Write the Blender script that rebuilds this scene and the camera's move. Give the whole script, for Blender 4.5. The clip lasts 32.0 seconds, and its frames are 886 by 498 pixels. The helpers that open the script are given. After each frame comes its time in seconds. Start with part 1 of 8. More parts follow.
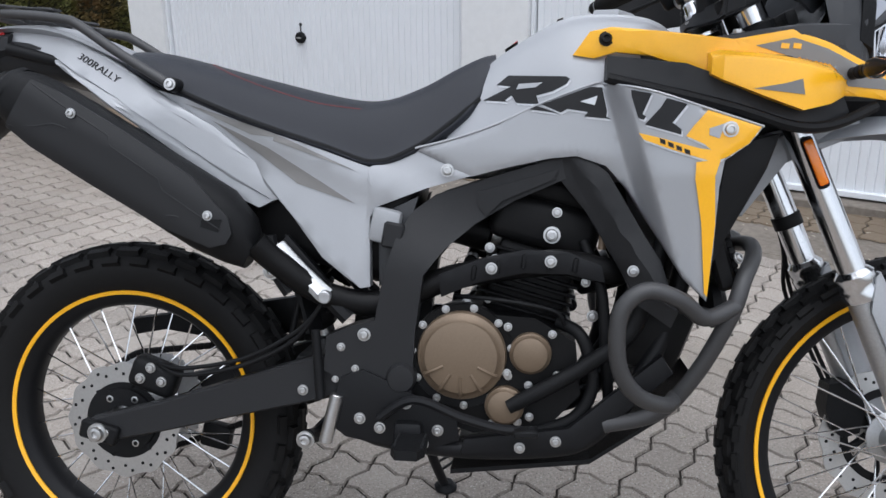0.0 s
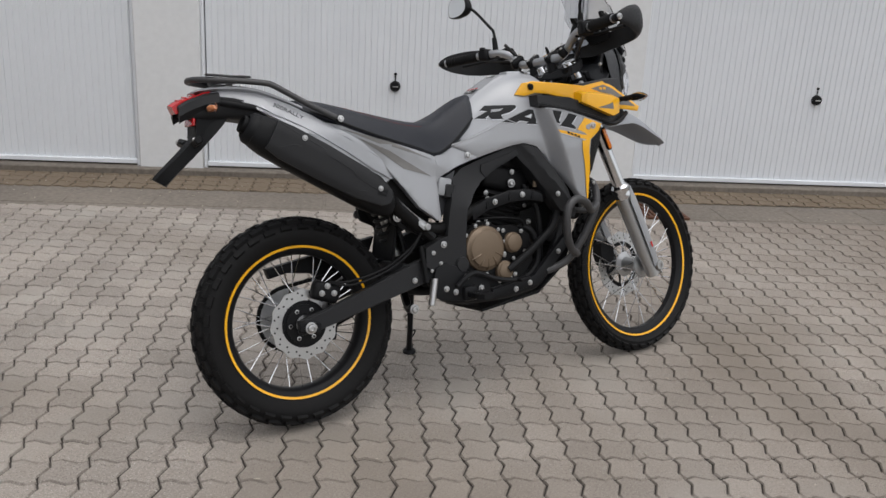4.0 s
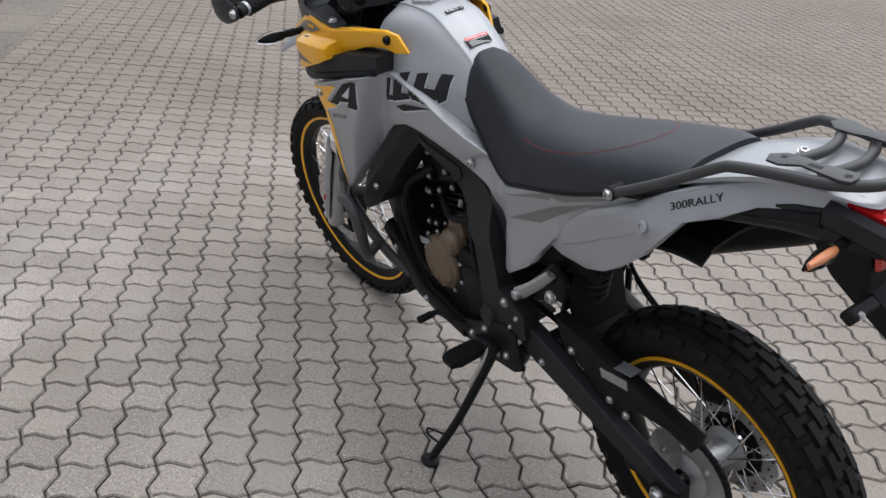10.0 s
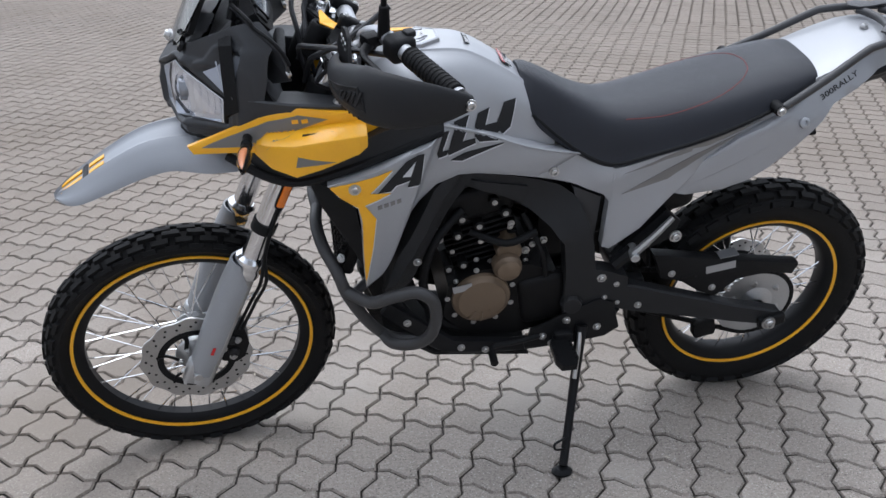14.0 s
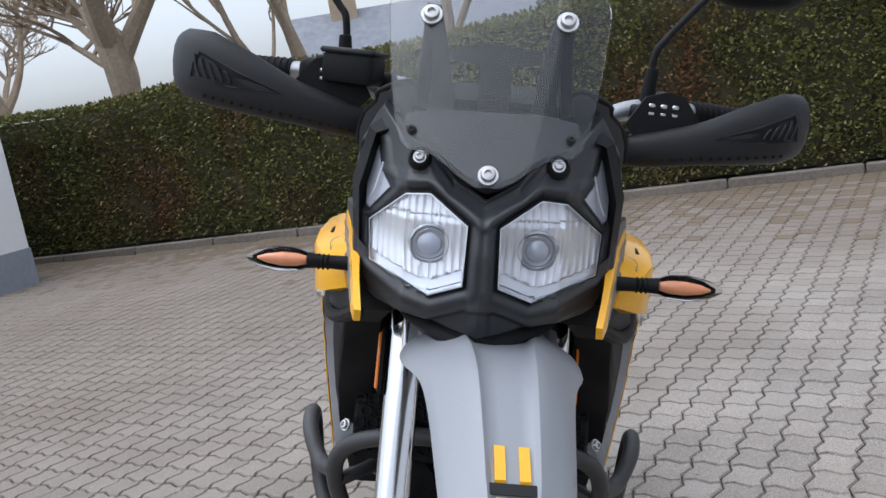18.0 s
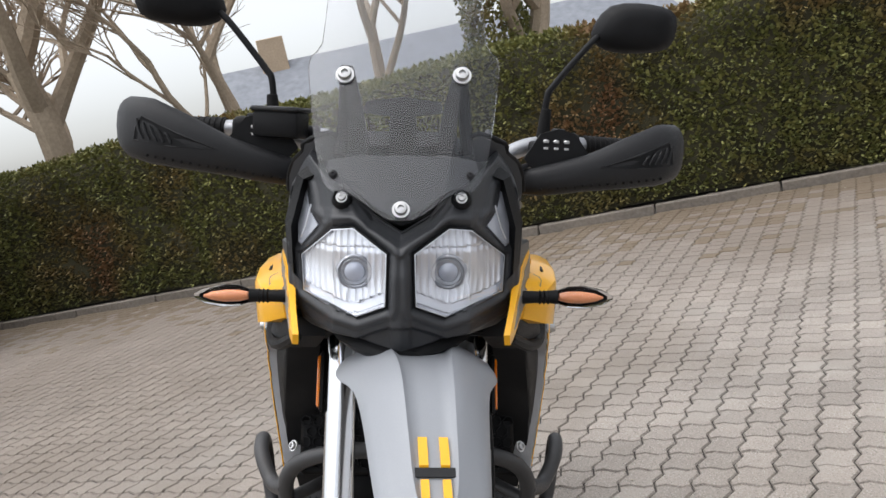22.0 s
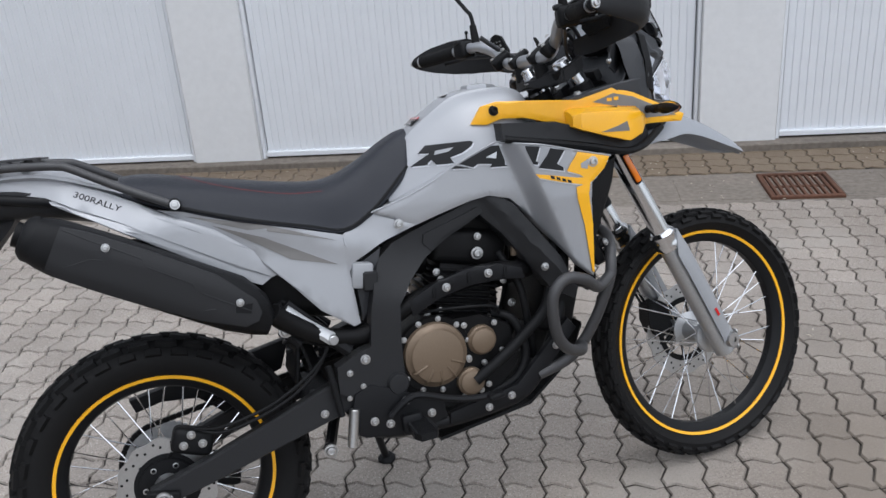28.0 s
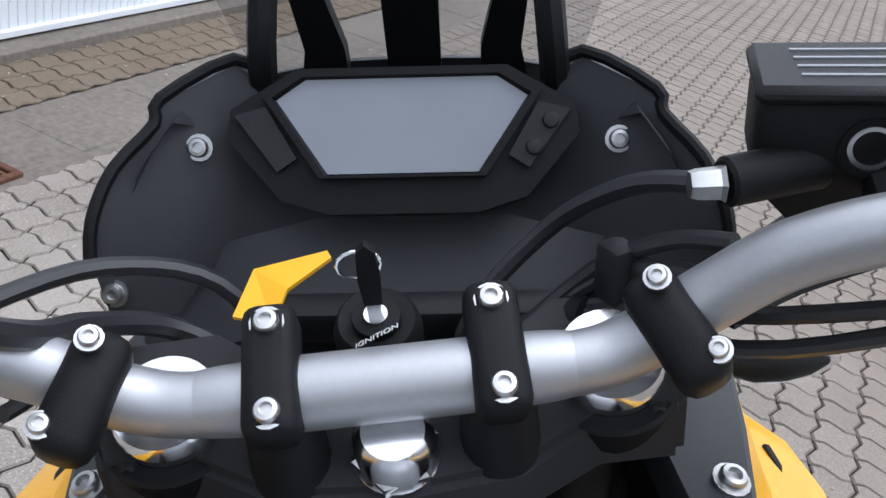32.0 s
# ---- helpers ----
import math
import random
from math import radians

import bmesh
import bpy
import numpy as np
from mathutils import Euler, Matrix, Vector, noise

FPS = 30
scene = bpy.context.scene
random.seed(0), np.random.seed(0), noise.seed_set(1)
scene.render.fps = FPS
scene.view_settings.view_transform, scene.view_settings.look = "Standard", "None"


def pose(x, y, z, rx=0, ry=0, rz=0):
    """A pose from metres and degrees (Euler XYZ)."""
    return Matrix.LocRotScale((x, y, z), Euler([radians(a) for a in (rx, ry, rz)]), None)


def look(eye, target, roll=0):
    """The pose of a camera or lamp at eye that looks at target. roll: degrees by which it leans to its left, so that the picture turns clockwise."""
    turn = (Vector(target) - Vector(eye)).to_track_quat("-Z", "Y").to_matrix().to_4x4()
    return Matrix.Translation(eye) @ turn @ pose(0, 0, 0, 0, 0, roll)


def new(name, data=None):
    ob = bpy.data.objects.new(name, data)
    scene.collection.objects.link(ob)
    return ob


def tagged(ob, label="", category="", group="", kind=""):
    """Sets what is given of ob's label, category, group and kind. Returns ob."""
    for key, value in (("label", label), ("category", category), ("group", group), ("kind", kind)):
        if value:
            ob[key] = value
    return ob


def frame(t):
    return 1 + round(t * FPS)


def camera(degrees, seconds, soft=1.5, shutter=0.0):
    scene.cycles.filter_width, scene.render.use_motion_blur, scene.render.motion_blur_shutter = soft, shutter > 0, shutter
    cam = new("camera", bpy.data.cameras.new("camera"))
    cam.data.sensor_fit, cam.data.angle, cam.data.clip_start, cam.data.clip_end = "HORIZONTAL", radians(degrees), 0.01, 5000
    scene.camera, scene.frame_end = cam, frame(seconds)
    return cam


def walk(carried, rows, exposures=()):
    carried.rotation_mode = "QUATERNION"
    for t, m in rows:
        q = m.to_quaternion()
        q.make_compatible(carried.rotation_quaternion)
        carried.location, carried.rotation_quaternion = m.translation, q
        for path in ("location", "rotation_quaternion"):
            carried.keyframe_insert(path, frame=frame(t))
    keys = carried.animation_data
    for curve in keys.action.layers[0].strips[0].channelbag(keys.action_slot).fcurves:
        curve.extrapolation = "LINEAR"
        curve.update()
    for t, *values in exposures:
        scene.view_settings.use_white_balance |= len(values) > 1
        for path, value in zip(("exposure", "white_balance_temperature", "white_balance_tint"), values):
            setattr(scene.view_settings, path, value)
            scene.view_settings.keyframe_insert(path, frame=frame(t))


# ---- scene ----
cam = camera(53.53, 32.0, soft=1.5, shutter=0.0)
PATH = [
    (0, 0.7505, -1.4514, 1.1942, 70.460, 0.425, 5.933),
    (0.5, 0.4550, -1.2050, 1.1680, 68.070, -1.640, -10.370),
    (1, 0.1780, -1.2220, 1.2100, 68.900, -2.270, -21.190),
    (1.5, -0.0910, -1.3810, 1.2930, 70.490, -2.970, -27.450),
    (2, -0.3489, -1.5666, 1.3386, 71.663, -3.177, -30.863),
    (2.5, -0.5290, -1.8310, 1.3720, 72.040, -3.100, -31.380),
    (3, -0.6470, -2.1160, 1.3970, 72.090, -3.080, -31.270),
    (3.5, -0.8270, -2.3190, 1.4160, 72.100, -3.090, -31.240),
    (5.5, -1.1660, -2.4650, 1.4040, 72.220, -3.060, -33.240),
    (6, -1.1620, -2.1500, 1.3720, 71.980, -3.650, -38.250),
    (6.5, -1.1010, -1.6420, 1.4050, 70.370, -4.490, -43.980),
    (7, -1.0720, -1.0570, 1.4380, 68.160, -5.410, -52.250),
    (7.6, -0.9980, -0.4631, 1.4442, 65.037, -6.966, -63.754),
    (8, -0.9813, -0.0906, 1.4480, 63.865, -6.647, -74.900),
    (8.3, -0.9335, 0.1413, 1.4494, 63.850, -6.673, -84.278),
    (8.6, -0.9008, 0.3632, 1.4529, 64.849, -7.156, -93.544),
    (9, -0.8890, 0.6890, 1.4300, 65.650, -8.600, -103.250),
    (9.5, -0.8620, 1.0210, 1.4200, 65.100, -7.220, -113.090),
    (10, -0.7980, 1.3090, 1.4170, 64.110, -5.540, -124.060),
    (10.5, -0.7150, 1.5680, 1.4090, 63.960, -3.610, -134.990),
    (11, -0.5370, 1.7350, 1.4120, 65.520, -0.530, -145.610),
    (11.5, -0.2960, 1.9080, 1.4210, 66.140, 2.480, -154.960),
    (12, -0.0650, 2.0160, 1.4210, 65.820, 2.920, -162.680),
    (12.5, 0.1940, 2.0200, 1.4190, 65.330, 1.970, -169.200),
    (13, 0.5140, 2.0500, 1.4170, 65.180, 1.260, -174.200),
    (13.5, 0.8290, 2.0580, 1.4010, 65.860, 1.180, -181.000),
    (14, 1.1365, 1.9453, 1.3845, 66.183, 0.844, -189.739),
    (14.5, 1.5080, 1.8510, 1.3680, 66.030, 1.260, -199.480),
    (16.5, 2.6580, 0.6270, 1.3460, 64.990, 3.050, -254.570),
    (17, 2.8362, 0.3322, 1.3524, 68.309, 4.405, -262.385),
    (17.5, 2.6760, 0.2314, 1.3054, 75.675, 7.273, -265.225),
    (18, 2.3257, 0.1986, 1.1944, 79.321, 9.710, -266.465),
    (18.5, 2.0322, 0.1702, 1.1315, 83.205, 12.274, -268.830),
    (19, 1.9447, 0.1841, 1.0926, 85.690, 14.079, -269.775),
    (19.5, 1.9615, 0.1872, 1.0956, 85.765, 14.284, -270.083),
    (20, 2.0102, 0.1893, 1.0976, 85.510, 14.179, -269.841),
    (20.5, 2.0843, 0.2021, 1.1121, 85.540, 14.374, -269.521),
    (21, 2.1633, 0.1989, 1.1216, 85.890, 14.319, -270.561),
    (21.5, 2.3024, 0.2217, 1.1381, 85.099, 14.304, -269.870),
    (22, 2.4804, 0.2369, 1.1946, 81.229, 12.839, -270.690),
    (22.5, 2.6128, 0.0289, 1.2593, 72.157, 6.241, -279.674),
    (23, 2.7333, -0.3031, 1.3540, 68.795, 1.303, -290.798),
    (23.5, 2.8670, -0.6688, 1.3790, 68.920, 0.270, -297.680),
    (24, 2.8321, -1.0815, 1.4098, 68.826, 0.145, -305.185),
    (24.5, 2.7730, -1.4740, 1.4150, 68.470, 0.120, -315.080),
    (25, 2.5970, -1.8571, 1.4829, 69.027, 0.703, -324.367),
    (25.5, 2.3030, -2.1780, 1.4960, 70.800, 1.960, -332.320),
    (26, 1.9125, -2.3565, 1.5152, 71.130, 2.583, -334.991),
    (26.5, 1.4255, -2.5045, 1.5342, 71.700, 3.103, -344.521),
    (28.5, -0.0036, -1.3158, 1.5527, 63.884, 3.929, -390.885),
    (29, 0.0041, -0.7709, 1.4993, 61.611, 3.375, -402.542),
    (29.6, 0.1338, -0.2579, 1.4023, 57.964, 1.752, -421.723),
    (30, 0.2573, -0.0855, 1.3316, 56.744, 0.823, -435.125),
    (30.4, 0.4300, 0.0712, 1.2591, 56.968, -3.439, -444.142),
    (30.7, 0.5368, 0.1301, 1.2697, 56.733, -7.177, -446.666),
    (31, 0.6093, 0.1632, 1.2907, 58.219, -10.178, -448.385),
    (31.5, 0.7007, 0.1858, 1.3303, 58.972, -10.876, -448.724),
    (32, 0.7271, 0.1954, 1.3378, 60.475, -11.594, -449.074),
]
from mathutils.bvhtree import BVHTree

EXPOSURE = [(0.0, 0.58, 6080, 10), (2.0, 0.42, 6480, 10), (3.5, 0.25, 6580, 10), (6.0, 0.19, 6530, 10), (9.0, 0.46, 6380, 10), (11.0, 0.74, 6080, 10), (13.0, 0.8, 5900, 10), (17.0, 0.6, 5980, 10), (18.5, 0.59, 5870, 10), (20.0, 0.68, 6280, 10), (22.0, 0.74, 6480, 10), (23.0, 0.52, 6200, 10), (24.0, 0.45, 5880, 10), (26.0, 0.4, 5830, 10), (29.0, 0.5, 6280, 10), (31.0, 0.6, 6400, 10), (32.0, 0.84, 5880, 10)]
walk(cam, [(r[0], pose(*r[1:])) for r in PATH], EXPOSURE)

# ---- light: a bright overcast day ----
world = bpy.data.worlds.new("sky_world")
scene.world = world
world.use_nodes = True
wn, wl = world.node_tree.nodes, world.node_tree.links
wn.clear()
sky = wn.new("ShaderNodeTexSky")
sky.sky_type, sky.sun_disc = "NISHITA", False
sky.sun_elevation, sky.sun_rotation = radians(74), radians(167)
sky.air_density, sky.dust_density, sky.ozone_density = 1.0, 3.0, 1.5
desat = wn.new("ShaderNodeHueSaturation")
desat.inputs["Saturation"].default_value = 0.22
back = wn.new("ShaderNodeBackground")
back.inputs["Strength"].default_value = 0.15
wout = wn.new("ShaderNodeOutputWorld")
wl.new(sky.outputs[0], desat.inputs["Color"])
wl.new(desat.outputs[0], back.inputs["Color"])
wl.new(back.outputs[0], wout.inputs["Surface"])
sun = new("sun", bpy.data.lights.new("sun", "SUN"))
sun.data.energy, sun.data.angle, sun.data.color = 0.9, radians(110), (1.0, 0.99, 0.98)
sun.matrix_world = look((0.5, -2.2, 8), (0, 0, 0))


# ---- materials ----
def material(name, color, rough=0.5, metal=0.0, vary=0.12, scale=40.0, bump=0.0, bump_scale=300.0, coat=0.0, second=None, mix=0.5, stain=2.5, per_object=0.0, speck=None, spec=0.5, laid=False):
    """A surface of one base colour with variation at two scales and a fine relief."""
    m = bpy.data.materials.new(name)
    m.use_nodes = True
    n, l = m.node_tree.nodes, m.node_tree.links
    b = n["Principled BSDF"]
    b.inputs["Roughness"].default_value, b.inputs["Metallic"].default_value = rough, metal
    b.inputs["Coat Weight"].default_value = coat
    b.inputs["Specular IOR Level"].default_value = spec
    b.inputs["Coat Roughness"].default_value = 0.08
    tc = n.new("ShaderNodeTexCoord")
    fine, broad = n.new("ShaderNodeTexNoise"), n.new("ShaderNodeTexNoise")
    fine.inputs["Scale"].default_value, fine.inputs["Detail"].default_value = scale, 5
    broad.inputs["Scale"].default_value, broad.inputs["Detail"].default_value = stain, 3
    at = n.new("ShaderNodeNewGeometry").outputs["Position"] if laid else tc.outputs["Object"]
    for t in (fine, broad):
        l.new(at, t.inputs["Vector"])
    add = n.new("ShaderNodeMath")
    add.operation = "ADD"
    l.new(fine.outputs["Fac"], add.inputs[0])
    l.new(broad.outputs["Fac"], add.inputs[1])
    ramp = n.new("ShaderNodeMapRange")
    ramp.inputs["From Min"].default_value, ramp.inputs["From Max"].default_value = 0.6, 1.4
    l.new(add.outputs[0], ramp.inputs["Value"])
    mixer = n.new("ShaderNodeMix")
    mixer.data_type = "RGBA"
    c2 = second or tuple(c * (1 - mix) for c in color)
    lo = tuple(c + (d - c) * vary for c, d in zip(color, c2)) if second else tuple(c * (1 - vary) for c in color)
    hi = tuple(c + (d - c) * 0 for c, d in zip(color, c2)) if second else tuple(min(1, c * (1 + vary)) for c in color)
    mixer.inputs["A"].default_value, mixer.inputs["B"].default_value = (*lo, 1), (*hi, 1)
    l.new(ramp.outputs[0], mixer.inputs["Factor"])
    out = mixer.outputs["Result"]
    if speck:
        for colour, size, lo_, hi_ in speck:
            sp, cut, over = n.new("ShaderNodeTexNoise"), n.new("ShaderNodeMapRange"), n.new("ShaderNodeMix")
            sp.inputs["Scale"].default_value, sp.inputs["Detail"].default_value = size, 2
            l.new(at, sp.inputs["Vector"])
            cut.inputs["From Min"].default_value, cut.inputs["From Max"].default_value = lo_, hi_
            l.new(sp.outputs["Fac"], cut.inputs["Value"])
            over.data_type = "RGBA"
            l.new(cut.outputs[0], over.inputs["Factor"])
            l.new(out, over.inputs["A"])
            over.inputs["B"].default_value = (*colour, 1)
            out = over.outputs["Result"]
    if per_object:
        info, val = n.new("ShaderNodeObjectInfo"), n.new("ShaderNodeMapRange")
        val.inputs["To Min"].default_value, val.inputs["To Max"].default_value = 1 - per_object, 1 + per_object
        l.new(info.outputs["Random"], val.inputs["Value"])
        hsv = n.new("ShaderNodeHueSaturation")
        l.new(val.outputs[0], hsv.inputs["Value"])
        l.new(out, hsv.inputs["Color"])
        out = hsv.outputs[0]
    l.new(out, b.inputs["Base Color"])
    rr = n.new("ShaderNodeMapRange")
    rr.inputs["To Min"].default_value, rr.inputs["To Max"].default_value = max(0.02, rough - 0.07), min(1, rough + 0.07)
    l.new(broad.outputs["Fac"], rr.inputs["Value"])
    l.new(rr.outputs[0], b.inputs["Roughness"])
    if bump:
        tex, bp = n.new("ShaderNodeTexNoise"), n.new("ShaderNodeBump")
        tex.inputs["Scale"].default_value, tex.inputs["Detail"].default_value = bump_scale, 4
        l.new(tc.outputs["Object"], tex.inputs["Vector"])
        bp.inputs["Strength"].default_value, bp.inputs["Distance"].default_value = bump, 0.002
        l.new(tex.outputs["Fac"], bp.inputs["Height"])
        l.new(bp.outputs[0], b.inputs["Normal"])
    return m


M_SILVER = material("silver_paint", (0.36, 0.37, 0.39), 0.42, 0.25, 0.06, 900, 0.05, 1200, coat=0.25)
# fender silver darkened in its colour to offset the strong light from above
M_FENDER = material("silver_darkened_fender", (0.29, 0.305, 0.33), 0.45, 0.1, 0.06, 700, 0.05, 1200)
M_SILVER_DARK = material("grey_graphic", (0.2, 0.195, 0.19), 0.45, 0.2, 0.06, 900)
M_YELLOW = material("yellow_plastic", (0.92, 0.46, 0.012), 0.3, 0, 0.04, 300, coat=0.2)
M_BLACK = material("black_plastic", (0.008, 0.0083, 0.0092), 0.48, 0, 0.2, 500, 0.25, 1800, spec=0.16)
M_DARK = material("dark_grey_plastic", (0.021, 0.0215, 0.0232), 0.46, 0, 0.15, 500, 0.25, 1500, spec=0.2)
M_FRAME = material("black_frame_paint", (0.01, 0.0103, 0.0115), 0.4, 0.0, 0.15, 300, 0.05, 900, spec=0.16)
M_CHAR = material("charcoal_plastic", (0.028, 0.030, 0.034), 0.42, 0, 0.12, 400, 0.2, 1500, spec=0.5)
M_CABLE = material("cable_sheath", (0.022, 0.0225, 0.025), 0.38, 0, 0.12, 300)
M_PLAIN = material("smooth_charcoal_plastic", (0.034, 0.036, 0.041), 0.45, 0, 0.05, 60)
M_GREY_TUBE = material("graphite_tube_paint", (0.05, 0.05, 0.052), 0.45, 0.2, 0.12, 400, 0.15, 1500)
M_RUBBER = material("tyre_rubber", (0.0085, 0.0085, 0.009), 0.6, 0, 0.25, 120, 0.3, 700, second=(0.02, 0.0195, 0.019), spec=0.14)
M_SEAT = material("seat_vinyl", (0.0095, 0.0115, 0.018), 0.42, 0, 0.15, 400, 0.35, 2200, spec=0.4)
M_CHROME = material("polished_metal", (0.75, 0.76, 0.78), 0.14, 1.0, 0.04, 200)
M_STEEL = material("zinc_steel", (0.55, 0.55, 0.55), 0.33, 1.0, 0.12, 300)
M_ALU = material("cast_aluminium", (0.5, 0.51, 0.52), 0.42, 0.85, 0.12, 250, 0.2, 900)
M_BAR = material("silver_bar", (0.42, 0.43, 0.45), 0.42, 0.75, 0.06, 400, 0.05, 1500)
M_FORK = material("grey_fork_guard", (0.3, 0.31, 0.325), 0.5, 0.15, 0.08, 400)
M_BRONZE = material("bronze_engine_cover", (0.17, 0.125, 0.085), 0.45, 0.35, 0.1, 300, 0.1, 900)
M_ENGINE = material("black_engine_casting", (0.008, 0.008, 0.0085), 0.42, 0.2, 0.2, 200, 0.3, 600, spec=0.16)
M_RED = material("red_lens", (0.55, 0.012, 0.015), 0.12, 0, 0.08, 120, coat=0.6)
M_ORANGE = material("orange_lens", (0.62, 0.24, 0.11), 0.15, 0, 0.08, 120, coat=0.5)
M_AMBER = material("amber_reflector", (0.8, 0.21, 0.012), 0.15, 0, 0.08, 120, coat=0.5)
M_WHITE = material("white_print", (0.75, 0.75, 0.75), 0.5, 0, 0.03)
M_STITCH = material("red_stitching", (0.2, 0.025, 0.025), 0.7, 0, 0.1)
M_PAVER = material("grey_brown_concrete", (0.322, 0.286, 0.254), 0.9, 0, 0.4, 130, 0.9, 420, stain=1.3, per_object=0.11, laid=True, speck=[((0.5, 0.48, 0.44), 210, 0.60, 0.68), ((0.085, 0.075, 0.068), 260, 0.60, 0.69), ((0.34, 0.315, 0.285), 2.6, 0.52, 0.78), ((0.2, 0.172, 0.142), 0.8, 0.5, 0.8)])


def brown_outward(m, centre, r0, r1, colour, most):
    """Mixes a darker brown into the colour with distance from the centre, with a ragged border."""
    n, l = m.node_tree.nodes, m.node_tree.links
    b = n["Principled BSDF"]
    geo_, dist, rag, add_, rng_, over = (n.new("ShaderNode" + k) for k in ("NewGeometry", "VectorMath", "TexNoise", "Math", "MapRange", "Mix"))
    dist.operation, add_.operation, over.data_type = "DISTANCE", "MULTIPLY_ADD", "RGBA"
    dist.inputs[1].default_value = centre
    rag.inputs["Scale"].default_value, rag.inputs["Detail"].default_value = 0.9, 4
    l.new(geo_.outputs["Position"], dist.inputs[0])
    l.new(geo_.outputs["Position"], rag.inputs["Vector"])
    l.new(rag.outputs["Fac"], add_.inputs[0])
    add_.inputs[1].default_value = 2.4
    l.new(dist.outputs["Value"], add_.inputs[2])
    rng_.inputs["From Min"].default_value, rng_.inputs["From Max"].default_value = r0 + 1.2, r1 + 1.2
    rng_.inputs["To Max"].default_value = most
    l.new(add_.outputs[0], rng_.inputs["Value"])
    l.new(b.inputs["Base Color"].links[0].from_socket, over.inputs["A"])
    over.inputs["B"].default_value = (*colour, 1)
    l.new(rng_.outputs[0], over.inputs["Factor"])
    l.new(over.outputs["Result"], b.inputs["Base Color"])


brown_outward(M_PAVER, (0.4, 1.5, 0.0), 1.2, 4.0, (0.175, 0.142, 0.112), 0.7)
M_PAVER_DIRTY = material("dirty_brown_concrete", (0.145, 0.108, 0.072), 0.95, 0, 0.4, 60, 0.7, 400, second=(0.26, 0.215, 0.165), stain=3.5)
M_JOINT = material("dark_joint_sand", (0.085, 0.075, 0.066), 0.95, 0, 0.35, 60, 0.6, 300, stain=1.0)
M_DOOR = material("white_door_paint", (0.74, 0.765, 0.80), 0.45, 0, 0.025, 8, 0.03, 200, stain=0.8)
M_WALL = material("white_render", (0.72, 0.73, 0.74), 0.85, 0, 0.05, 30, 0.3, 250, stain=0.7)
M_CONC = material("weathered_concrete", (0.175, 0.152, 0.128), 0.9, 0, 0.4, 40, 0.5, 250, stain=1.0)
M_RUST = material("rusty_iron", (0.11, 0.05, 0.03), 0.85, 0.3, 0.4, 60, 0.6, 300)
M_BARK = material("pale_bark", (0.40, 0.32, 0.235), 0.9, 0, 0.3, 25, 0.8, 60, stain=2)
M_ROOF = material("grey_roof_tile", (0.2, 0.215, 0.245), 0.7, 0, 0.2, 5)


# ---- mesh helpers ----
def mesh_of(bm, name):
    me = bpy.data.meshes.new(name)
    bm.to_mesh(me)
    bm.free()
    return me


def smooth(me, angle=40):
    for p in me.polygons:
        p.use_smooth = True
    me.set_sharp_from_angle(angle=radians(angle))


def part(name, bm, mat, parent, label="", angle=40):
    """Links a bmesh as one mesh under a thing or a part."""
    me = bm if isinstance(bm, bpy.types.Mesh) else mesh_of(bm, name)
    if not me.materials:
        me.materials.append(mat)
        smooth(me, angle)
    ob = new(name, me)
    ob.parent = parent
    if label:
        ob["label"] = label
    return ob


def thing(name, label, category, m=None, group="", kind=""):
    ob = new(name)
    ob.empty_display_size = 0.1
    if m is not None:
        ob.matrix_basis = m
    return tagged(ob, label, category, group, kind)


def V(*a):
    return Vector(a)


def curve_points(pts, n=6, closed=False):
    """A smooth line (Catmull-Rom) through points, n steps a span."""
    p = [Vector(q) for q in pts]
    if n <= 1:
        return p
    out, k = [], len(p)
    for i in range(k if closed else k - 1):
        a, b, c, d = (p[(i + j) % k] if closed else p[min(max(i + j, 0), k - 1)] for j in (-1, 0, 1, 2))
        for s in range(n):
            t = s / n
            out.append(0.5 * (2 * b + (c - a) * t + (2 * a - 5 * b + 4 * c - d) * t * t + (3 * b - a - 3 * c + d) * t**3))
    return out if closed else out + [p[-1]]


def add_tube(bm, pts, r, seg=10, n=5, closed=False, flat=1.0, cap=True):
    """A tube of radius r (or radii) along points."""
    path = curve_points(pts, n, closed)
    k = len(path)
    radii = [r] * k if not isinstance(r, (list, tuple)) else [r[0] + (r[1] - r[0]) * i / (k - 1) for i in range(k)] if len(r) == 2 else list(np.interp(np.linspace(0, len(r) - 1, k), range(len(r)), r))
    radii = [float(v) for v in radii]
    t0 = (path[1] - path[0]).normalized()
    nrm = t0.orthogonal().normalized()
    rings = []
    for i in range(k):
        a, b = path[i - 1 if i or closed else 0], path[(i + 1) % k if closed else min(i + 1, k - 1)]
        t = (b - a).normalized()
        nrm = (nrm - t * nrm.dot(t)).normalized()
        bi = t.cross(nrm)
        rings.append([bm.verts.new(path[i] + radii[i] * (math.cos(q) * nrm + math.sin(q) * bi * flat)) for q in (2 * math.pi * s / seg for s in range(seg))])
    for i in range(k if closed else k - 1):
        a, b = rings[i], rings[(i + 1) % k]
        for s in range(seg):
            bm.faces.new((a[s], a[(s + 1) % seg], b[(s + 1) % seg], b[s]))
    if cap and not closed:
        bm.faces.new(rings[0][::-1])
        bm.faces.new(rings[-1])
    return bm


def tube(pts, r, seg=10, n=5, closed=False, flat=1.0):
    return add_tube(bmesh.new(), pts, r, seg, n, closed, flat)


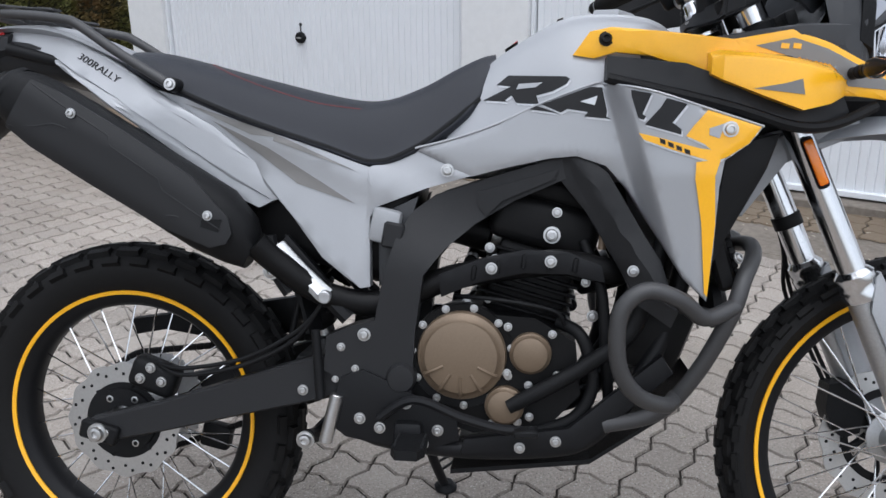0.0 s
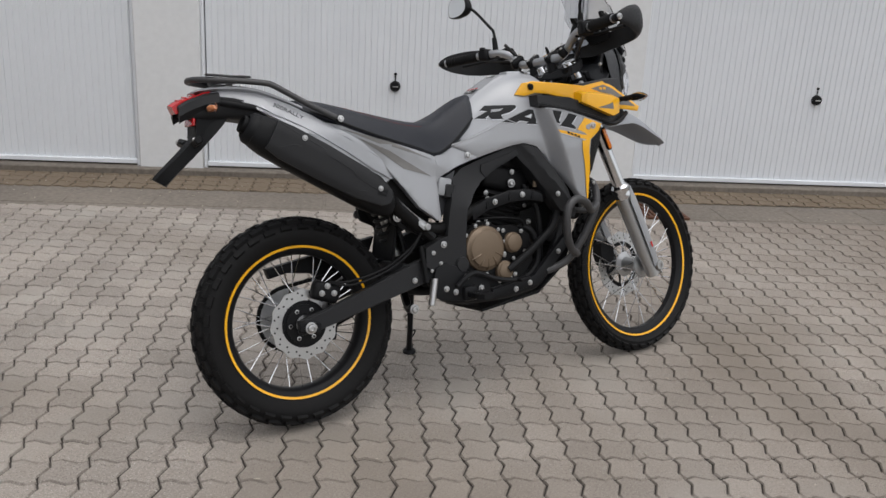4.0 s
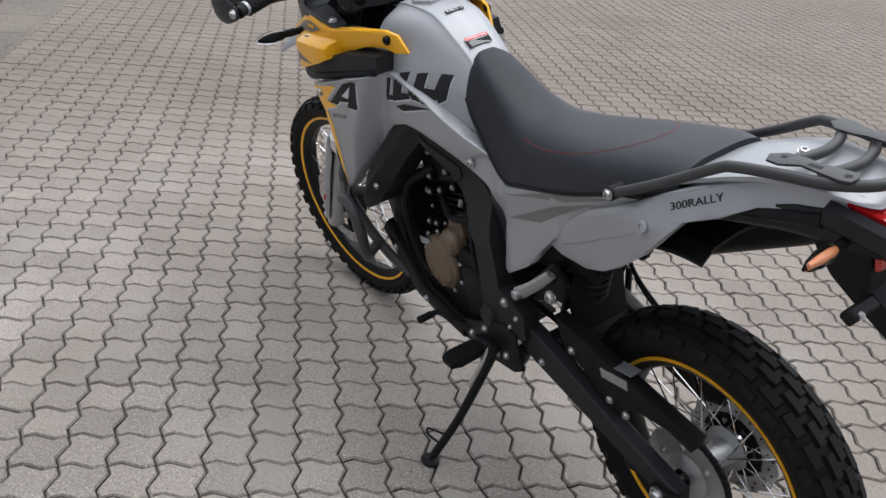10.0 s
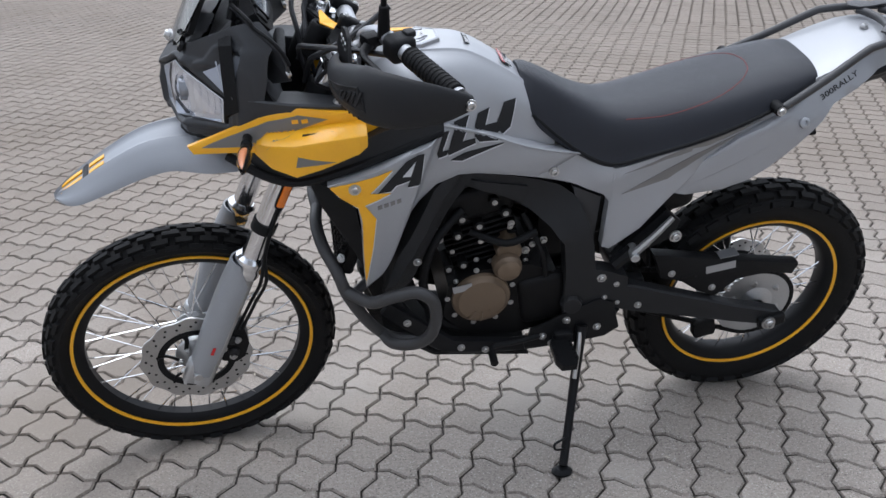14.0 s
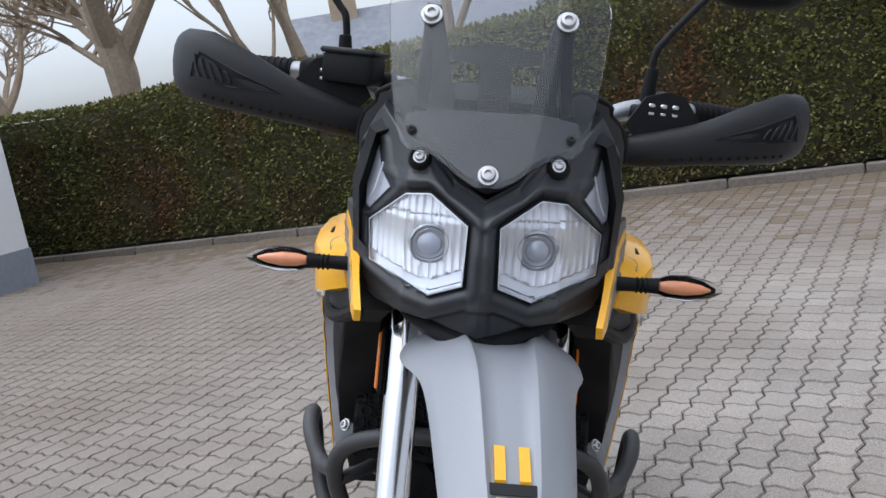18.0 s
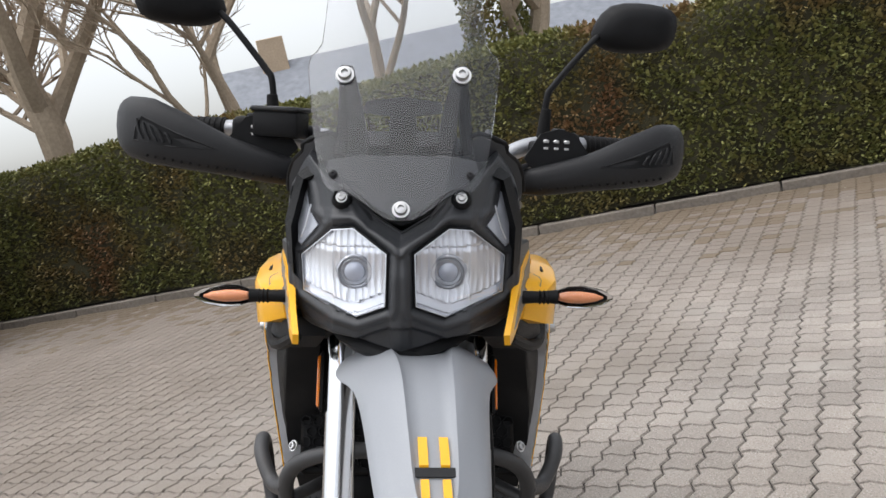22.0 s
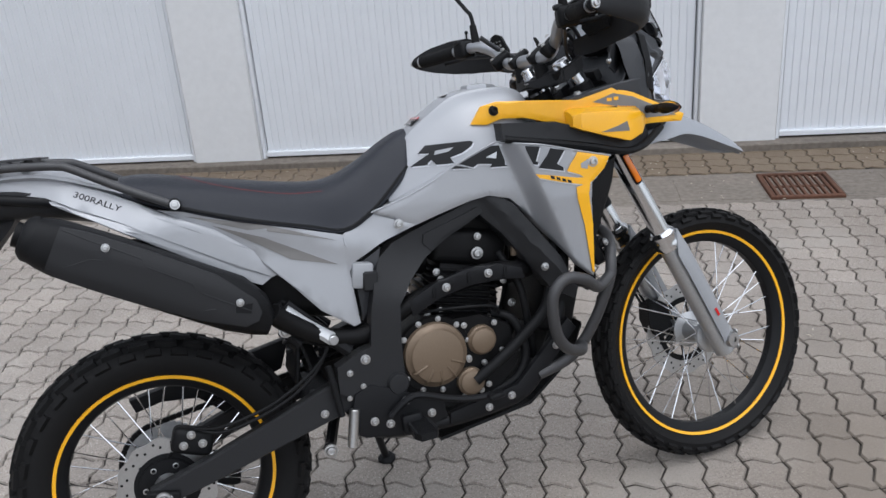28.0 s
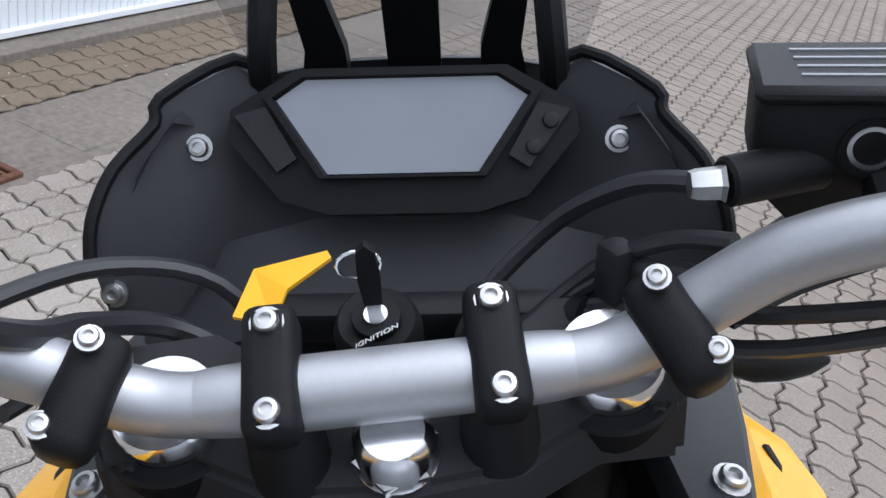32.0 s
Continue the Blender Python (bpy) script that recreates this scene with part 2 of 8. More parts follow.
def add_loft(bm, rings, closed=True, caps=True):
    """A skin over rings of the same count of points."""
    vs = [[bm.verts.new(p) for p in ring] for ring in rings]
    k = len(vs[0])
    for a, b in zip(vs, vs[1:]):
        for s in range(k if closed else k - 1):
            bm.faces.new((a[s], a[(s + 1) % k], b[(s + 1) % k], b[s]))
    if caps and closed:
        bm.faces.new(vs[0][::-1])
        bm.faces.new(vs[-1])
    bmesh.ops.recalc_face_normals(bm, faces=bm.faces)
    return bm


def loft(rings, closed=True, caps=True):
    return add_loft(bmesh.new(), rings, closed, caps)


def add_lathe(bm, profile, origin=(0, 0, 0), axis=(0, 1, 0), seg=32, closed=False):
    """profile: (radius, offset along the axis) turned round the axis."""
    o, ax = Vector(origin), Vector(axis).normalized()
    u = ax.orthogonal().normalized()
    w = ax.cross(u)
    rings = []
    for r, h in profile:
        rings.append([bm.verts.new(o + ax * h + r * (math.cos(q) * u + math.sin(q) * w)) for q in (2 * math.pi * s / seg for s in range(seg))] if r > 1e-6 else [bm.verts.new(o + ax * h)])
    pairs = list(zip(rings, rings[1:])) + ([(rings[-1], rings[0])] if closed else [])
    for a, b in pairs:
        for s in range(seg):
            s2 = (s + 1) % seg
            q = [a[s % len(a)], a[s2 % len(a)], b[s2 % len(b)], b[s % len(b)]]
            q = list(dict.fromkeys(q))
            if len(q) > 2:
                bm.faces.new(q)
    bmesh.ops.recalc_face_normals(bm, faces=bm.faces)
    return bm


def lathe(profile, origin=(0, 0, 0), axis=(0, 1, 0), seg=32, closed=False):
    return add_lathe(bmesh.new(), profile, origin, axis, seg, closed)


def rod(p0, p1, r, r2=None, seg=16, bevel=0.0):
    """A solid round bar between two points, with a small bevel."""
    p0, p1 = Vector(p0), Vector(p1)
    h, r2 = (p1 - p0).length, r if r2 is None else r2
    b = bevel or min(r, r2, h / 2) * 0.15
    return lathe([(0, 0), (r - b, 0), (r, b), (r2, h - b), (r2 - b, h), (0, h)], p0, p1 - p0, seg)


def add_box(bm, size, m, bevel=0.0, seg=1):
    """A box of a size at a pose, its edges bevelled."""
    made = bmesh.ops.create_cube(bm, size=1.0)["verts"]
    bmesh.ops.scale(bm, vec=size, verts=made)
    if bevel:
        edges = list({e for v in made for e in v.link_edges})
        made = list({v for f in bmesh.ops.bevel(bm, geom=edges, offset=bevel, segments=seg, affect="EDGES", profile=0.5)["faces"] for v in f.verts} | {v for v in made if v.is_valid})
    bmesh.ops.transform(bm, matrix=m, verts=made)
    return bm


def box(size, m, bevel=0.0, seg=1):
    return add_box(bmesh.new(), size, m, bevel, seg)


def plate(outline, y0, y1, bevel=0.004, fy=None, smooth_n=1):
    """A panel: an outline (x, z) given thickness between y0 and y1, its edges bevelled; fy(x, z) bends it sideways."""
    pts = outline if smooth_n <= 1 else [(p.x, p.z) for p in curve_points([(x, 0, z) for x, z in outline], smooth_n, True)]
    bm = bmesh.new()
    bottom = [bm.verts.new((x, y0, z)) for x, z in pts]
    face = bm.faces.new(bottom)
    ext = bmesh.ops.extrude_face_region(bm, geom=[face])
    top = [v for v in ext["geom"] if isinstance(v, bmesh.types.BMVert)]
    bmesh.ops.translate(bm, vec=(0, y1 - y0, 0), verts=top)
    if fy:
        # enough points inside for the bend
        bmesh.ops.triangulate(bm, faces=[f for f in bm.faces if len(f.verts) > 4])
        for _ in range(2):
            bmesh.ops.subdivide_edges(bm, edges=[e for e in bm.edges if e.calc_length() > 0.05], cuts=1, use_grid_fill=False)
            bmesh.ops.triangulate(bm, faces=[f for f in bm.faces if len(f.verts) > 4])
        for v in bm.verts:
            v.co.y += fy(v.co.x, v.co.z)
    elif bevel:
        edges = [e for e in bm.edges if abs(e.verts[0].co.y - e.verts[1].co.y) < 1e-6]
        bmesh.ops.bevel(bm, geom=edges, offset=bevel, segments=2, affect="EDGES", profile=0.6)
    bmesh.ops.recalc_face_normals(bm, faces=bm.faces)
    return bm


def mirrored(bm):
    """The same on the other side of the machine."""
    new_bm = bm.copy()
    for v in new_bm.verts:
        v.co.y = -v.co.y
    bmesh.ops.reverse_faces(new_bm, faces=new_bm.faces)
    return new_bm


_bolts = {}


def bolt(parent, at, axis=(0, -1, 0), r=0.007, mat=None, name="bolt"):
    """A small socket bolt head with a washer."""
    key = (round(r, 4), (mat or M_STEEL).name)
    if key not in _bolts:
        bm = lathe([(0, 0.35 * r), (r * 0.45, 0.35 * r), (r * 0.52, 0.8 * r), (r * 0.85, 0.75 * r), (r, 0.5 * r), (r, 0.12 * r), (r * 1.35, 0.1 * r), (r * 1.35, -0.3 * r), (0, -0.3 * r)], axis=(0, 0, 1), seg=14)
        me = mesh_of(bm, "bolt")
        me.materials.append(mat or M_STEEL)
        smooth(me)
        _bolts[key] = me
    ob = new(name, _bolts[key])
    ob.parent = parent
    ob.matrix_basis = Matrix.Translation(at) @ Vector(axis).to_track_quat("Z", "Y").to_matrix().to_4x4()
    return ob


def text_part(name, body, size, m, mat, parent, depth=0.0006, shear=0.0, stretch=1.0, label=""):
    """Words as thin raised letters."""
    cu = bpy.data.curves.new(name, "FONT")
    cu.body, cu.size, cu.extrude, cu.shear, cu.align_x, cu.align_y = body, size, depth, shear, "CENTER", "CENTER"
    tmp = new(name + "_tmp", cu)
    me = bpy.data.meshes.new_from_object(tmp.evaluated_get(bpy.context.evaluated_depsgraph_get()))
    bpy.data.objects.remove(tmp)
    for v in me.vertices:
        v.co.x *= stretch
    me.materials.clear()
    me.materials.append(mat)
    ob = new(name, me)
    ob.parent, ob.matrix_basis = parent, m
    if label:
        ob["label"] = label
    return ob


# ---- the yard ----
WALL_TURN = -26.0
WU = V(math.cos(radians(WALL_TURN)), math.sin(radians(WALL_TURN)), 0)
WN = V(-WU.y, WU.x, 0)
WALL_AT = 3.345  # distance of the door plane from the world's origin along WN
GARAGE = Matrix.Translation(WN * WALL_AT) @ pose(0, 0, 0, 0, 0, WALL_TURN)  # x along the doors, y into the garage


def ground():
    bm = bmesh.new()
    bmesh.ops.create_grid(bm, x_segments=2, y_segments=2, size=400)
    ob = new("ground", mesh_of(bm, "ground"))
    ob.location.z = -0.012
    ob.data.materials.append(M_JOINT)
    return tagged(ob, "dark sandy bed under grey-brown concrete pavers", "ground", kind="structure")


ground()


def garage():
    doors = [(-3.63, -1.24), (-0.825, 1.70), (2.12, 4.68)]
    h, ends = 2.05, (-3.98, 4.93)
    wall = thing("wall_garage", "white rendered garage row front with plain piers", "wall", GARAGE, kind="structure")
    spans = [(ends[0], doors[0][0]), (doors[0][1], doors[1][0]), (doors[1][1], doors[2][0]), (doors[2][1], ends[1])]
    for a, b in spans:
        part("pier", box((b - a, 0.24, h), pose((a + b) / 2, 0.07, h / 2), 0.006), M_WALL, wall)
    part("lintel", box((ends[1] - ends[0], 0.24, 0.5), pose(sum(ends) / 2, 0.07, h + 0.25), 0.006), M_WALL, wall)
    for x in ends:
        part("side_wall", box((0.2, 5.5, h + 0.5), pose(x + (0.1 if x < 0 else -0.1), 2.94, (h + 0.5) / 2), 0.006), M_WALL, wall)
    part("rear_wall", box((ends[1] - ends[0] - 0.4, 0.2, h + 0.5), pose(sum(ends) / 2, 5.6, (h + 0.5) / 2)), M_WALL, wall)
    part("roof_slab", box((ends[1] - ends[0] + 0.3, 6.1, 0.16), pose(sum(ends) / 2, 2.8, h + 0.58), 0.01), M_CONC, wall)
    part("sill", box((ends[1] - ends[0], 0.2, 0.05), pose(sum(ends) / 2, -0.02, 0.012), 0.006), M_CONC, wall, "grey concrete threshold")
    for k, (a, b) in enumerate(doors):
        door = thing(f"door_{k + 1}", "white ribbed metal up-and-over garage door with a black lock", "garage door", GARAGE, "garage doors", "structure")
        w = b - a
        n = int(w / 0.042)
        prof = []
        for i in range(n):
            x0 = a + 0.03 + (w - 0.06) * i / n
            d = (w - 0.06) / n
            prof += [(x0, 0.0), (x0 + d * 0.80, 0.0), (x0 + d * 0.86, 0.005), (x0 + d * 0.94, 0.005)]
        prof.append((b - 0.03, 0.0))
        bm = bmesh.new()
        lo, hi = [bm.verts.new((x, y, 0.075)) for x, y in prof], [bm.verts.new((x, y, h - 0.03)) for x, y in prof]
        lo2, hi2 = [bm.verts.new((x, 0.03, 0.075)) for x, y in prof], [bm.verts.new((x, 0.03, h - 0.03)) for x, y in prof]
        for i in range(len(prof) - 1):
            bm.faces.new((lo[i], lo[i + 1], hi[i + 1], hi[i]))
            bm.faces.new((lo2[i + 1], lo2[i], hi2[i], hi2[i + 1]))
            bm.faces.new((lo[i + 1], lo[i], lo2[i], lo2[i + 1]))
        part("leaf", bm, M_DOOR, door, angle=20)
        part("bottom_rail", box((w - 0.04, 0.045, 0.03), pose((a + b) / 2, 0.0, 0.062), 0.004), M_DOOR, door)
        for x in (a + 0.012, b - 0.012):
            part("side_frame", box((0.022, 0.05, h), pose(x, 0.0, h / 2), 0.004), M_DOOR, door)
        c, lz = (a + b) / 2, (0.607, 0.629, 0.655)[k]
        lock = part("lock", lathe([(0, -0.03), (0.028, -0.028), (0.034, -0.02), (0.036, -0.004), (0.036, 0.004)], (c, 0, lz), (0, 1, 0), 20), M_BLACK, door, "round black lock with a slot")
        part("lock_slot", box((0.036, 0.004, 0.008), pose(c, -0.031, lz), 0.001), M_STEEL, lock)
        part("indicator", rod((c, 0.0, lz + 0.08), (c, -0.006, lz + 0.08), 0.01), M_BLACK, door)
        part("lever", box((0.008, 0.006, 0.035), pose(c, -0.004, lz + 0.055), 0.002), M_BLACK, door)


garage()


# ---- the motorcycle: x ahead from the rear axle, y to its left, z up from the ground along its lean ----
BIKE = pose(0, -0.086, 0, -13.3)
bike = thing("motorcycle", "grey and yellow rally-style motorcycle leaning on its side stand on pavers", "motorcycle", BIKE)
STEM, RAKE, TURNED = V(1.03, 0, 1.09), radians(24), radians(6.2)
STEM_AXIS = V(-math.sin(RAKE), 0, math.cos(RAKE))
STEER = Matrix.Translation(STEM) @ Matrix.Rotation(TURNED, 4, STEM_AXIS) @ Matrix.Translation(-STEM)
STEER_LOW = Matrix.Translation(STEM) @ Matrix.Rotation(radians(6.4), 4, STEM_AXIS) @ Matrix.Translation(-STEM)
BOTH = (1, -1)


def half_loft(secs, nx=3, npf=3, skin=False):
    """A symmetric body: for each x, half a section as (y, z) from the top middle down."""
    halves = []
    for x, prof in secs:
        q = curve_points([(x, y, z) for y, z in prof], npf)
        halves.append(q)
    long = [curve_points(col, nx) for col in zip(*halves)]
    rings = []
    for i in range(len(long[0])):
        half = [c[i] for c in long]
        for v in half:
            v.y = max(v.y, 0)
        other = [V(v.x, -v.y, v.z) for v in half[::-1] if v.y > 1e-5]
        rings.append(half + other)
    k = min(len(r) for r in rings)
    return loft([r[:k] for r in rings]) if all(len(r) == k for r in rings) else loft([r if len(r) == k else r[:k] for r in rings])


def fix_half(secs):
    """Ends of half sections that lie off the middle are brought to it, so that all rings have one count."""
    return [(x, [(0.0, p[0][1]), *p[1:-1], (0.0, p[-1][1])]) for x, p in secs]


def body_y(x, z=0.0):
    return float(np.interp(x, [-0.35, -0.28, -0.2, -0.05, 0.1, 0.3, 0.45, 0.55, 0.6, 0.69, 0.8, 0.86, 0.9, 0.97, 1.046, 1.12], [0.03, 0.05, 0.077, 0.1, 0.118, 0.130, 0.126, 0.10, 0.110, 0.122, 0.136, 0.147, 0.162, 0.197, 0.229, 0.226]))


def shroud_y(x, z):
    """The tank shroud: flat along the tank, then a steep facet out to the wide front."""
    a = 0.858 + 0.32 * max(0.0, 0.955 - z)
    rear = body_y(min(x, 0.86)) + 0.004 + 0.1 * max(0.0, x - 0.86) - 0.1 * max(0.0, 0.85 - z)
    front = float(np.interp(x, [0.87, 0.90, 0.95, 1.0, 1.045, 1.1], [0.197, 0.208, 0.225, 0.236, 0.235, 0.228])) - 0.12 * max(0.0, 0.82 - z)
    k = min(1.0, max(0.0, (x - a) / 0.032))
    return rear + (front - rear) * k * k * (3 - 2 * k)


def tail_y(x, z):
    """The tail panels flare out towards their lower edge."""
    flare = min(0.145, 0.097 + 0.5 * (1.01 - z))
    flare += (0.128 - flare) * max(0.0, min(1.0, (x - 0.16) / 0.14))
    return flare * float(np.interp(x, [-0.27, -0.18, -0.08], [0.5, 0.8, 1.0]))


def both_sides(name, make, mat, parent, label="", angle=40, steer=False):
    obs = []
    for s in BOTH:
        bm = make()
        if s < 0:
            for v in bm.verts:
                v.co.y = -v.co.y
            bmesh.ops.reverse_faces(bm, faces=bm.faces)
        ob = part(name, bm, mat, parent, label, angle)
        if steer:
            ob.matrix_basis = STEER
        obs.append(ob)
    return obs


def fork_x(z):
    return 1.405 - 0.445 * (z - 0.36)


# -- wheels --
def wheel(name, x, z, r_out, r_rim, half_w, rim_w, rows, label, steer=False):
    w = part(name, lathe([(r_rim - 0.028, -rim_w * 0.45), (r_rim - 0.02, -rim_w * 0.8), (r_rim - 0.004, -rim_w), (r_rim + 0.004, -rim_w - 0.002), (r_rim + 0.005, -rim_w + 0.006), (r_rim - 0.004, -rim_w + 0.008), (r_rim - 0.012, 0), (r_rim - 0.004, rim_w - 0.008), (r_rim + 0.005, rim_w - 0.006), (r_rim + 0.004, rim_w + 0.002), (r_rim - 0.004, rim_w), (r_rim - 0.02, rim_w * 0.8), (r_rim - 0.028, rim_w * 0.45)], (0, 0, 0), (0, 1, 0), 72, True), M_FRAME, bike, label)
    w.matrix_basis = (STEER_LOW if steer else Matrix.Identity(4)) @ Matrix.Translation((x, 0, z))
    # carcass
    rc, carc = r_out - 0.009, half_w - 0.006
    prof = [(r_rim - 0.001, -rim_w + 0.002), (r_rim + 0.012, -rim_w - 0.006), (r_rim + (rc - r_rim) * 0.45, -carc), (r_rim + (rc - r_rim) * 0.75, -carc * 0.9), (rc - 0.008, -carc * 0.6), (rc, -carc * 0.25), (rc, carc * 0.25), (rc - 0.008, carc * 0.6), (r_rim + (rc - r_rim) * 0.75, carc * 0.9), (r_rim + (rc - r_rim) * 0.45, carc), (r_rim + 0.012, rim_w + 0.006), (r_rim - 0.001, rim_w - 0.002)]
    tyre = part("tyre", lathe(prof, (0, 0, 0), (0, 1, 0), 80, True), M_RUBBER, w, "black knobbly tyre")
    bm = bmesh.new()
    step = 2 * math.pi / rows
    rings = [(0.20, 0.17, 0.06, 0), (-0.20, 0.17, 0.06, 1), (0.60, 0.19, 0.36, 1), (-0.60, 0.19, 0.36, 0), (0.92, 0.15, 0.95, 0), (-0.92, 0.15, 0.95, 1)]
    for i in range(rows):
        for off, wid, tilt, odd in rings:
            a = (i + 0.5 * odd) * step + (0.12 * step if off > 0 else 0)
            yy = off * carc
            rr = float(np.interp(abs(off), [0, 0.25, 0.6, 0.9, 1.0], [rc, rc, rc - 0.008, r_rim + (rc - r_rim) * 0.76, r_rim + (rc - r_rim) * 0.5]))
            m = Matrix.Rotation(a, 4, "Y") @ Matrix.Translation((0, yy, rr + 0.001)) @ Matrix.Rotation(-math.copysign(tilt, off) if off else 0, 4, "X")
            ln = step * rr * (0.80 if abs(off) < 0.8 else 0.66)
            b = [bm.verts.new(m @ Vector((sx * ln / 2 * k, sy * wid * carc * (0.98 if k == 1 else 0.82), h))) for h, k in ((-0.005, 1), (0.0065, 0.88)) for sx, sy in ((-1, -1), (1, -1), (1, 1), (-1, 1))]
            for q in ((4, 5, 6, 7), (0, 1, 5, 4), (1, 2, 6, 5), (2, 3, 7, 6), (3, 0, 4, 7)):
                bm.faces.new([b[j] for j in q])
    bmesh.ops.recalc_face_normals(bm, faces=bm.faces)
    part("tread", bm, M_RUBBER, w, "rubber tread blocks", 20)
    for s in BOTH:
        part("rim_stripe", lathe([(r_rim - 0.0045, s * (rim_w + 0.0025)), (r_rim + 0.0025, s * (rim_w + 0.0045)), (r_rim + 0.0035, s * (rim_w + 0.001)), (r_rim - 0.0045, s * (rim_w - 0.001))], (0, 0, 0), (0, 1, 0), 80, True), M_YELLOW, w, "thin yellow rim stripe")
    part("hub", lathe([(0.012, -0.06), (0.03, -0.06), (0.048, -0.05), (0.05, -0.044), (0.03, -0.036), (0.024, 0), (0.03, 0.036), (0.05, 0.044), (0.048, 0.05), (0.03, 0.06), (0.012, 0.06)], (0, 0, 0), (0, 1, 0), 32), M_ALU, w, "cast aluminium hub")
    for i in range(36):
        a = 2 * math.pi * i / 36
        s = 1 if i % 2 else -1
        lean = (0.55 if (i // 2) % 2 else -0.55)
        p0 = V(math.sin(a + lean) * 0.044, s * 0.046, math.cos(a + lean) * 0.044)
        p1 = V(math.sin(a) * (r_rim - 0.02), s * rim_w * 0.2, math.cos(a) * (r_rim - 0.02))
        part("spoke", tube([p0, p1], 0.0017, 5, 1), M_CHROME, w)
    return w


front = wheel("front_wheel", 1.43, 0.338, 0.343, 0.279, 0.046, 0.024, 40, "wire-spoked front wheel with a black rim", True)
rear = wheel("rear_wheel", 0.0, 0.338, 0.330, 0.238, 0.061, 0.036, 34, "wire-spoked rear wheel with a black rim")


def disc(parent, y, r, r_in, mat, n, carrier=True):
    bm = bmesh.new()
    seg, rings = 96, []
    for rr, h in ((r_in, -0.002), (r, -0.002), (r, 0.002), (r_in, 0.002)):
        rings.append([bm.verts.new((math.cos(2 * math.pi * i / seg) * (rr + (0.003 * math.cos(12 * 2 * math.pi * i / seg) if rr == r else 0)), y + h, math.sin(2 * math.pi * i / seg) * (rr + (0.003 * math.cos(12 * 2 * math.pi * i / seg) if rr == r else 0)))) for i in range(seg)])
    for a, b in zip(rings, rings[1:] + rings[:1]):
        for i in range(seg):
            bm.faces.new((a[i], a[(i + 1) % seg], b[(i + 1) % seg], b[i]))
    bmesh.ops.recalc_face_normals(bm, faces=bm.faces)
    d = part("brake_disc", bm, mat, parent, "drilled steel brake disc")
    hb = bmesh.new()
    for i in range(n):
        for k, rr in enumerate((r * 0.82, r * 0.91)):
            a = 2 * math.pi * (i + 0.35 * k) / n
            for s in BOTH:
                add_lathe(hb, [(0, s * 0.0026), (0.0032, s * 0.0026), (0.0032, s * 0.001)], (math.cos(a) * rr, y, math.sin(a) * rr), (0, 1, 0), 8)
    part("drill_holes", hb, M_BLACK, d)
    if carrier:
        for i in range(6):
            a = 2 * math.pi * i / 6
            part("carrier_arm", tube([(0.04 * math.cos(a), y, 0.04 * math.sin(a)), (r_in * 0.8 * math.cos(a + 0.3), y, r_in * 0.8 * math.sin(a + 0.3)), ((r_in + 0.004) * math.cos(a + 0.2), y, (r_in + 0.004) * math.sin(a + 0.2))], 0.007, 8, 4, flat=0.5), M_BLACK, d)
        part("carrier_ring", lathe([(r_in - 0.012, y - 0.003), (r_in + 0.003, y - 0.003), (r_in + 0.003, y + 0.003), (r_in - 0.012, y + 0.003)], (0, 0, 0), (0, 1, 0), 48, True), M_BLACK, d)
    return d


disc(front, 0.062, 0.128, 0.088, M_STEEL, 20)
disc(rear, -0.066, 0.108, 0.07, M_STEEL, 16)
for i in range(6):
    a = 2 * math.pi * i / 6
    bolt(rear, (0.048 * math.cos(a), -0.07, 0.048 * math.sin(a)), (0, -1, 0), 0.008)
    bolt(front, (0.036 * math.cos(a), 0.068, 0.036 * math.sin(a)), (0, 1, 0), 0.006)
part("sensor_ring", lathe([(0.03, -0.07), (0.062, -0.07), (0.062, -0.076), (0.03, -0.076)], (0, 0, 0), (0, 1, 0), 40, True), M_BLACK, rear)
# rear sprocket with teeth
bm = bmesh.new()
teeth = 46
ra, rb = [], []
for i in range(teeth * 2):
    r = 0.101 if i % 2 else 0.105
    a = math.pi * i / teeth
    ra.append((r * math.cos(a), 0.062, r * math.sin(a)))
    rb.append((r * math.cos(a), 0.068, r * math.sin(a)))
inner = [[(0.03 * math.cos(math.pi * i / teeth), y, 0.03 * math.sin(math.pi * i / teeth)) for i in range(teeth * 2)] for y in (0.062, 0.068)]
add_loft(bm, [inner[0], ra, rb, inner[1]], True, False)
sprocket = part("sprocket", bm, M_ALU, rear, "grey toothed rear sprocket", 20)
part("sprocket_boss", lathe([(0.02, 0.055), (0.052, 0.058), (0.055, 0.066), (0.034, 0.074), (0.02, 0.08)], (0, 0, 0), (0, 1, 0), 32), M_ALU, sprocket)
for i in range(6):
    a = 2 * math.pi * i / 6 + 0.3
    bolt(rear, (0.066 * math.cos(a), 0.069, 0.066 * math.sin(a)), (0, 1, 0), 0.007)

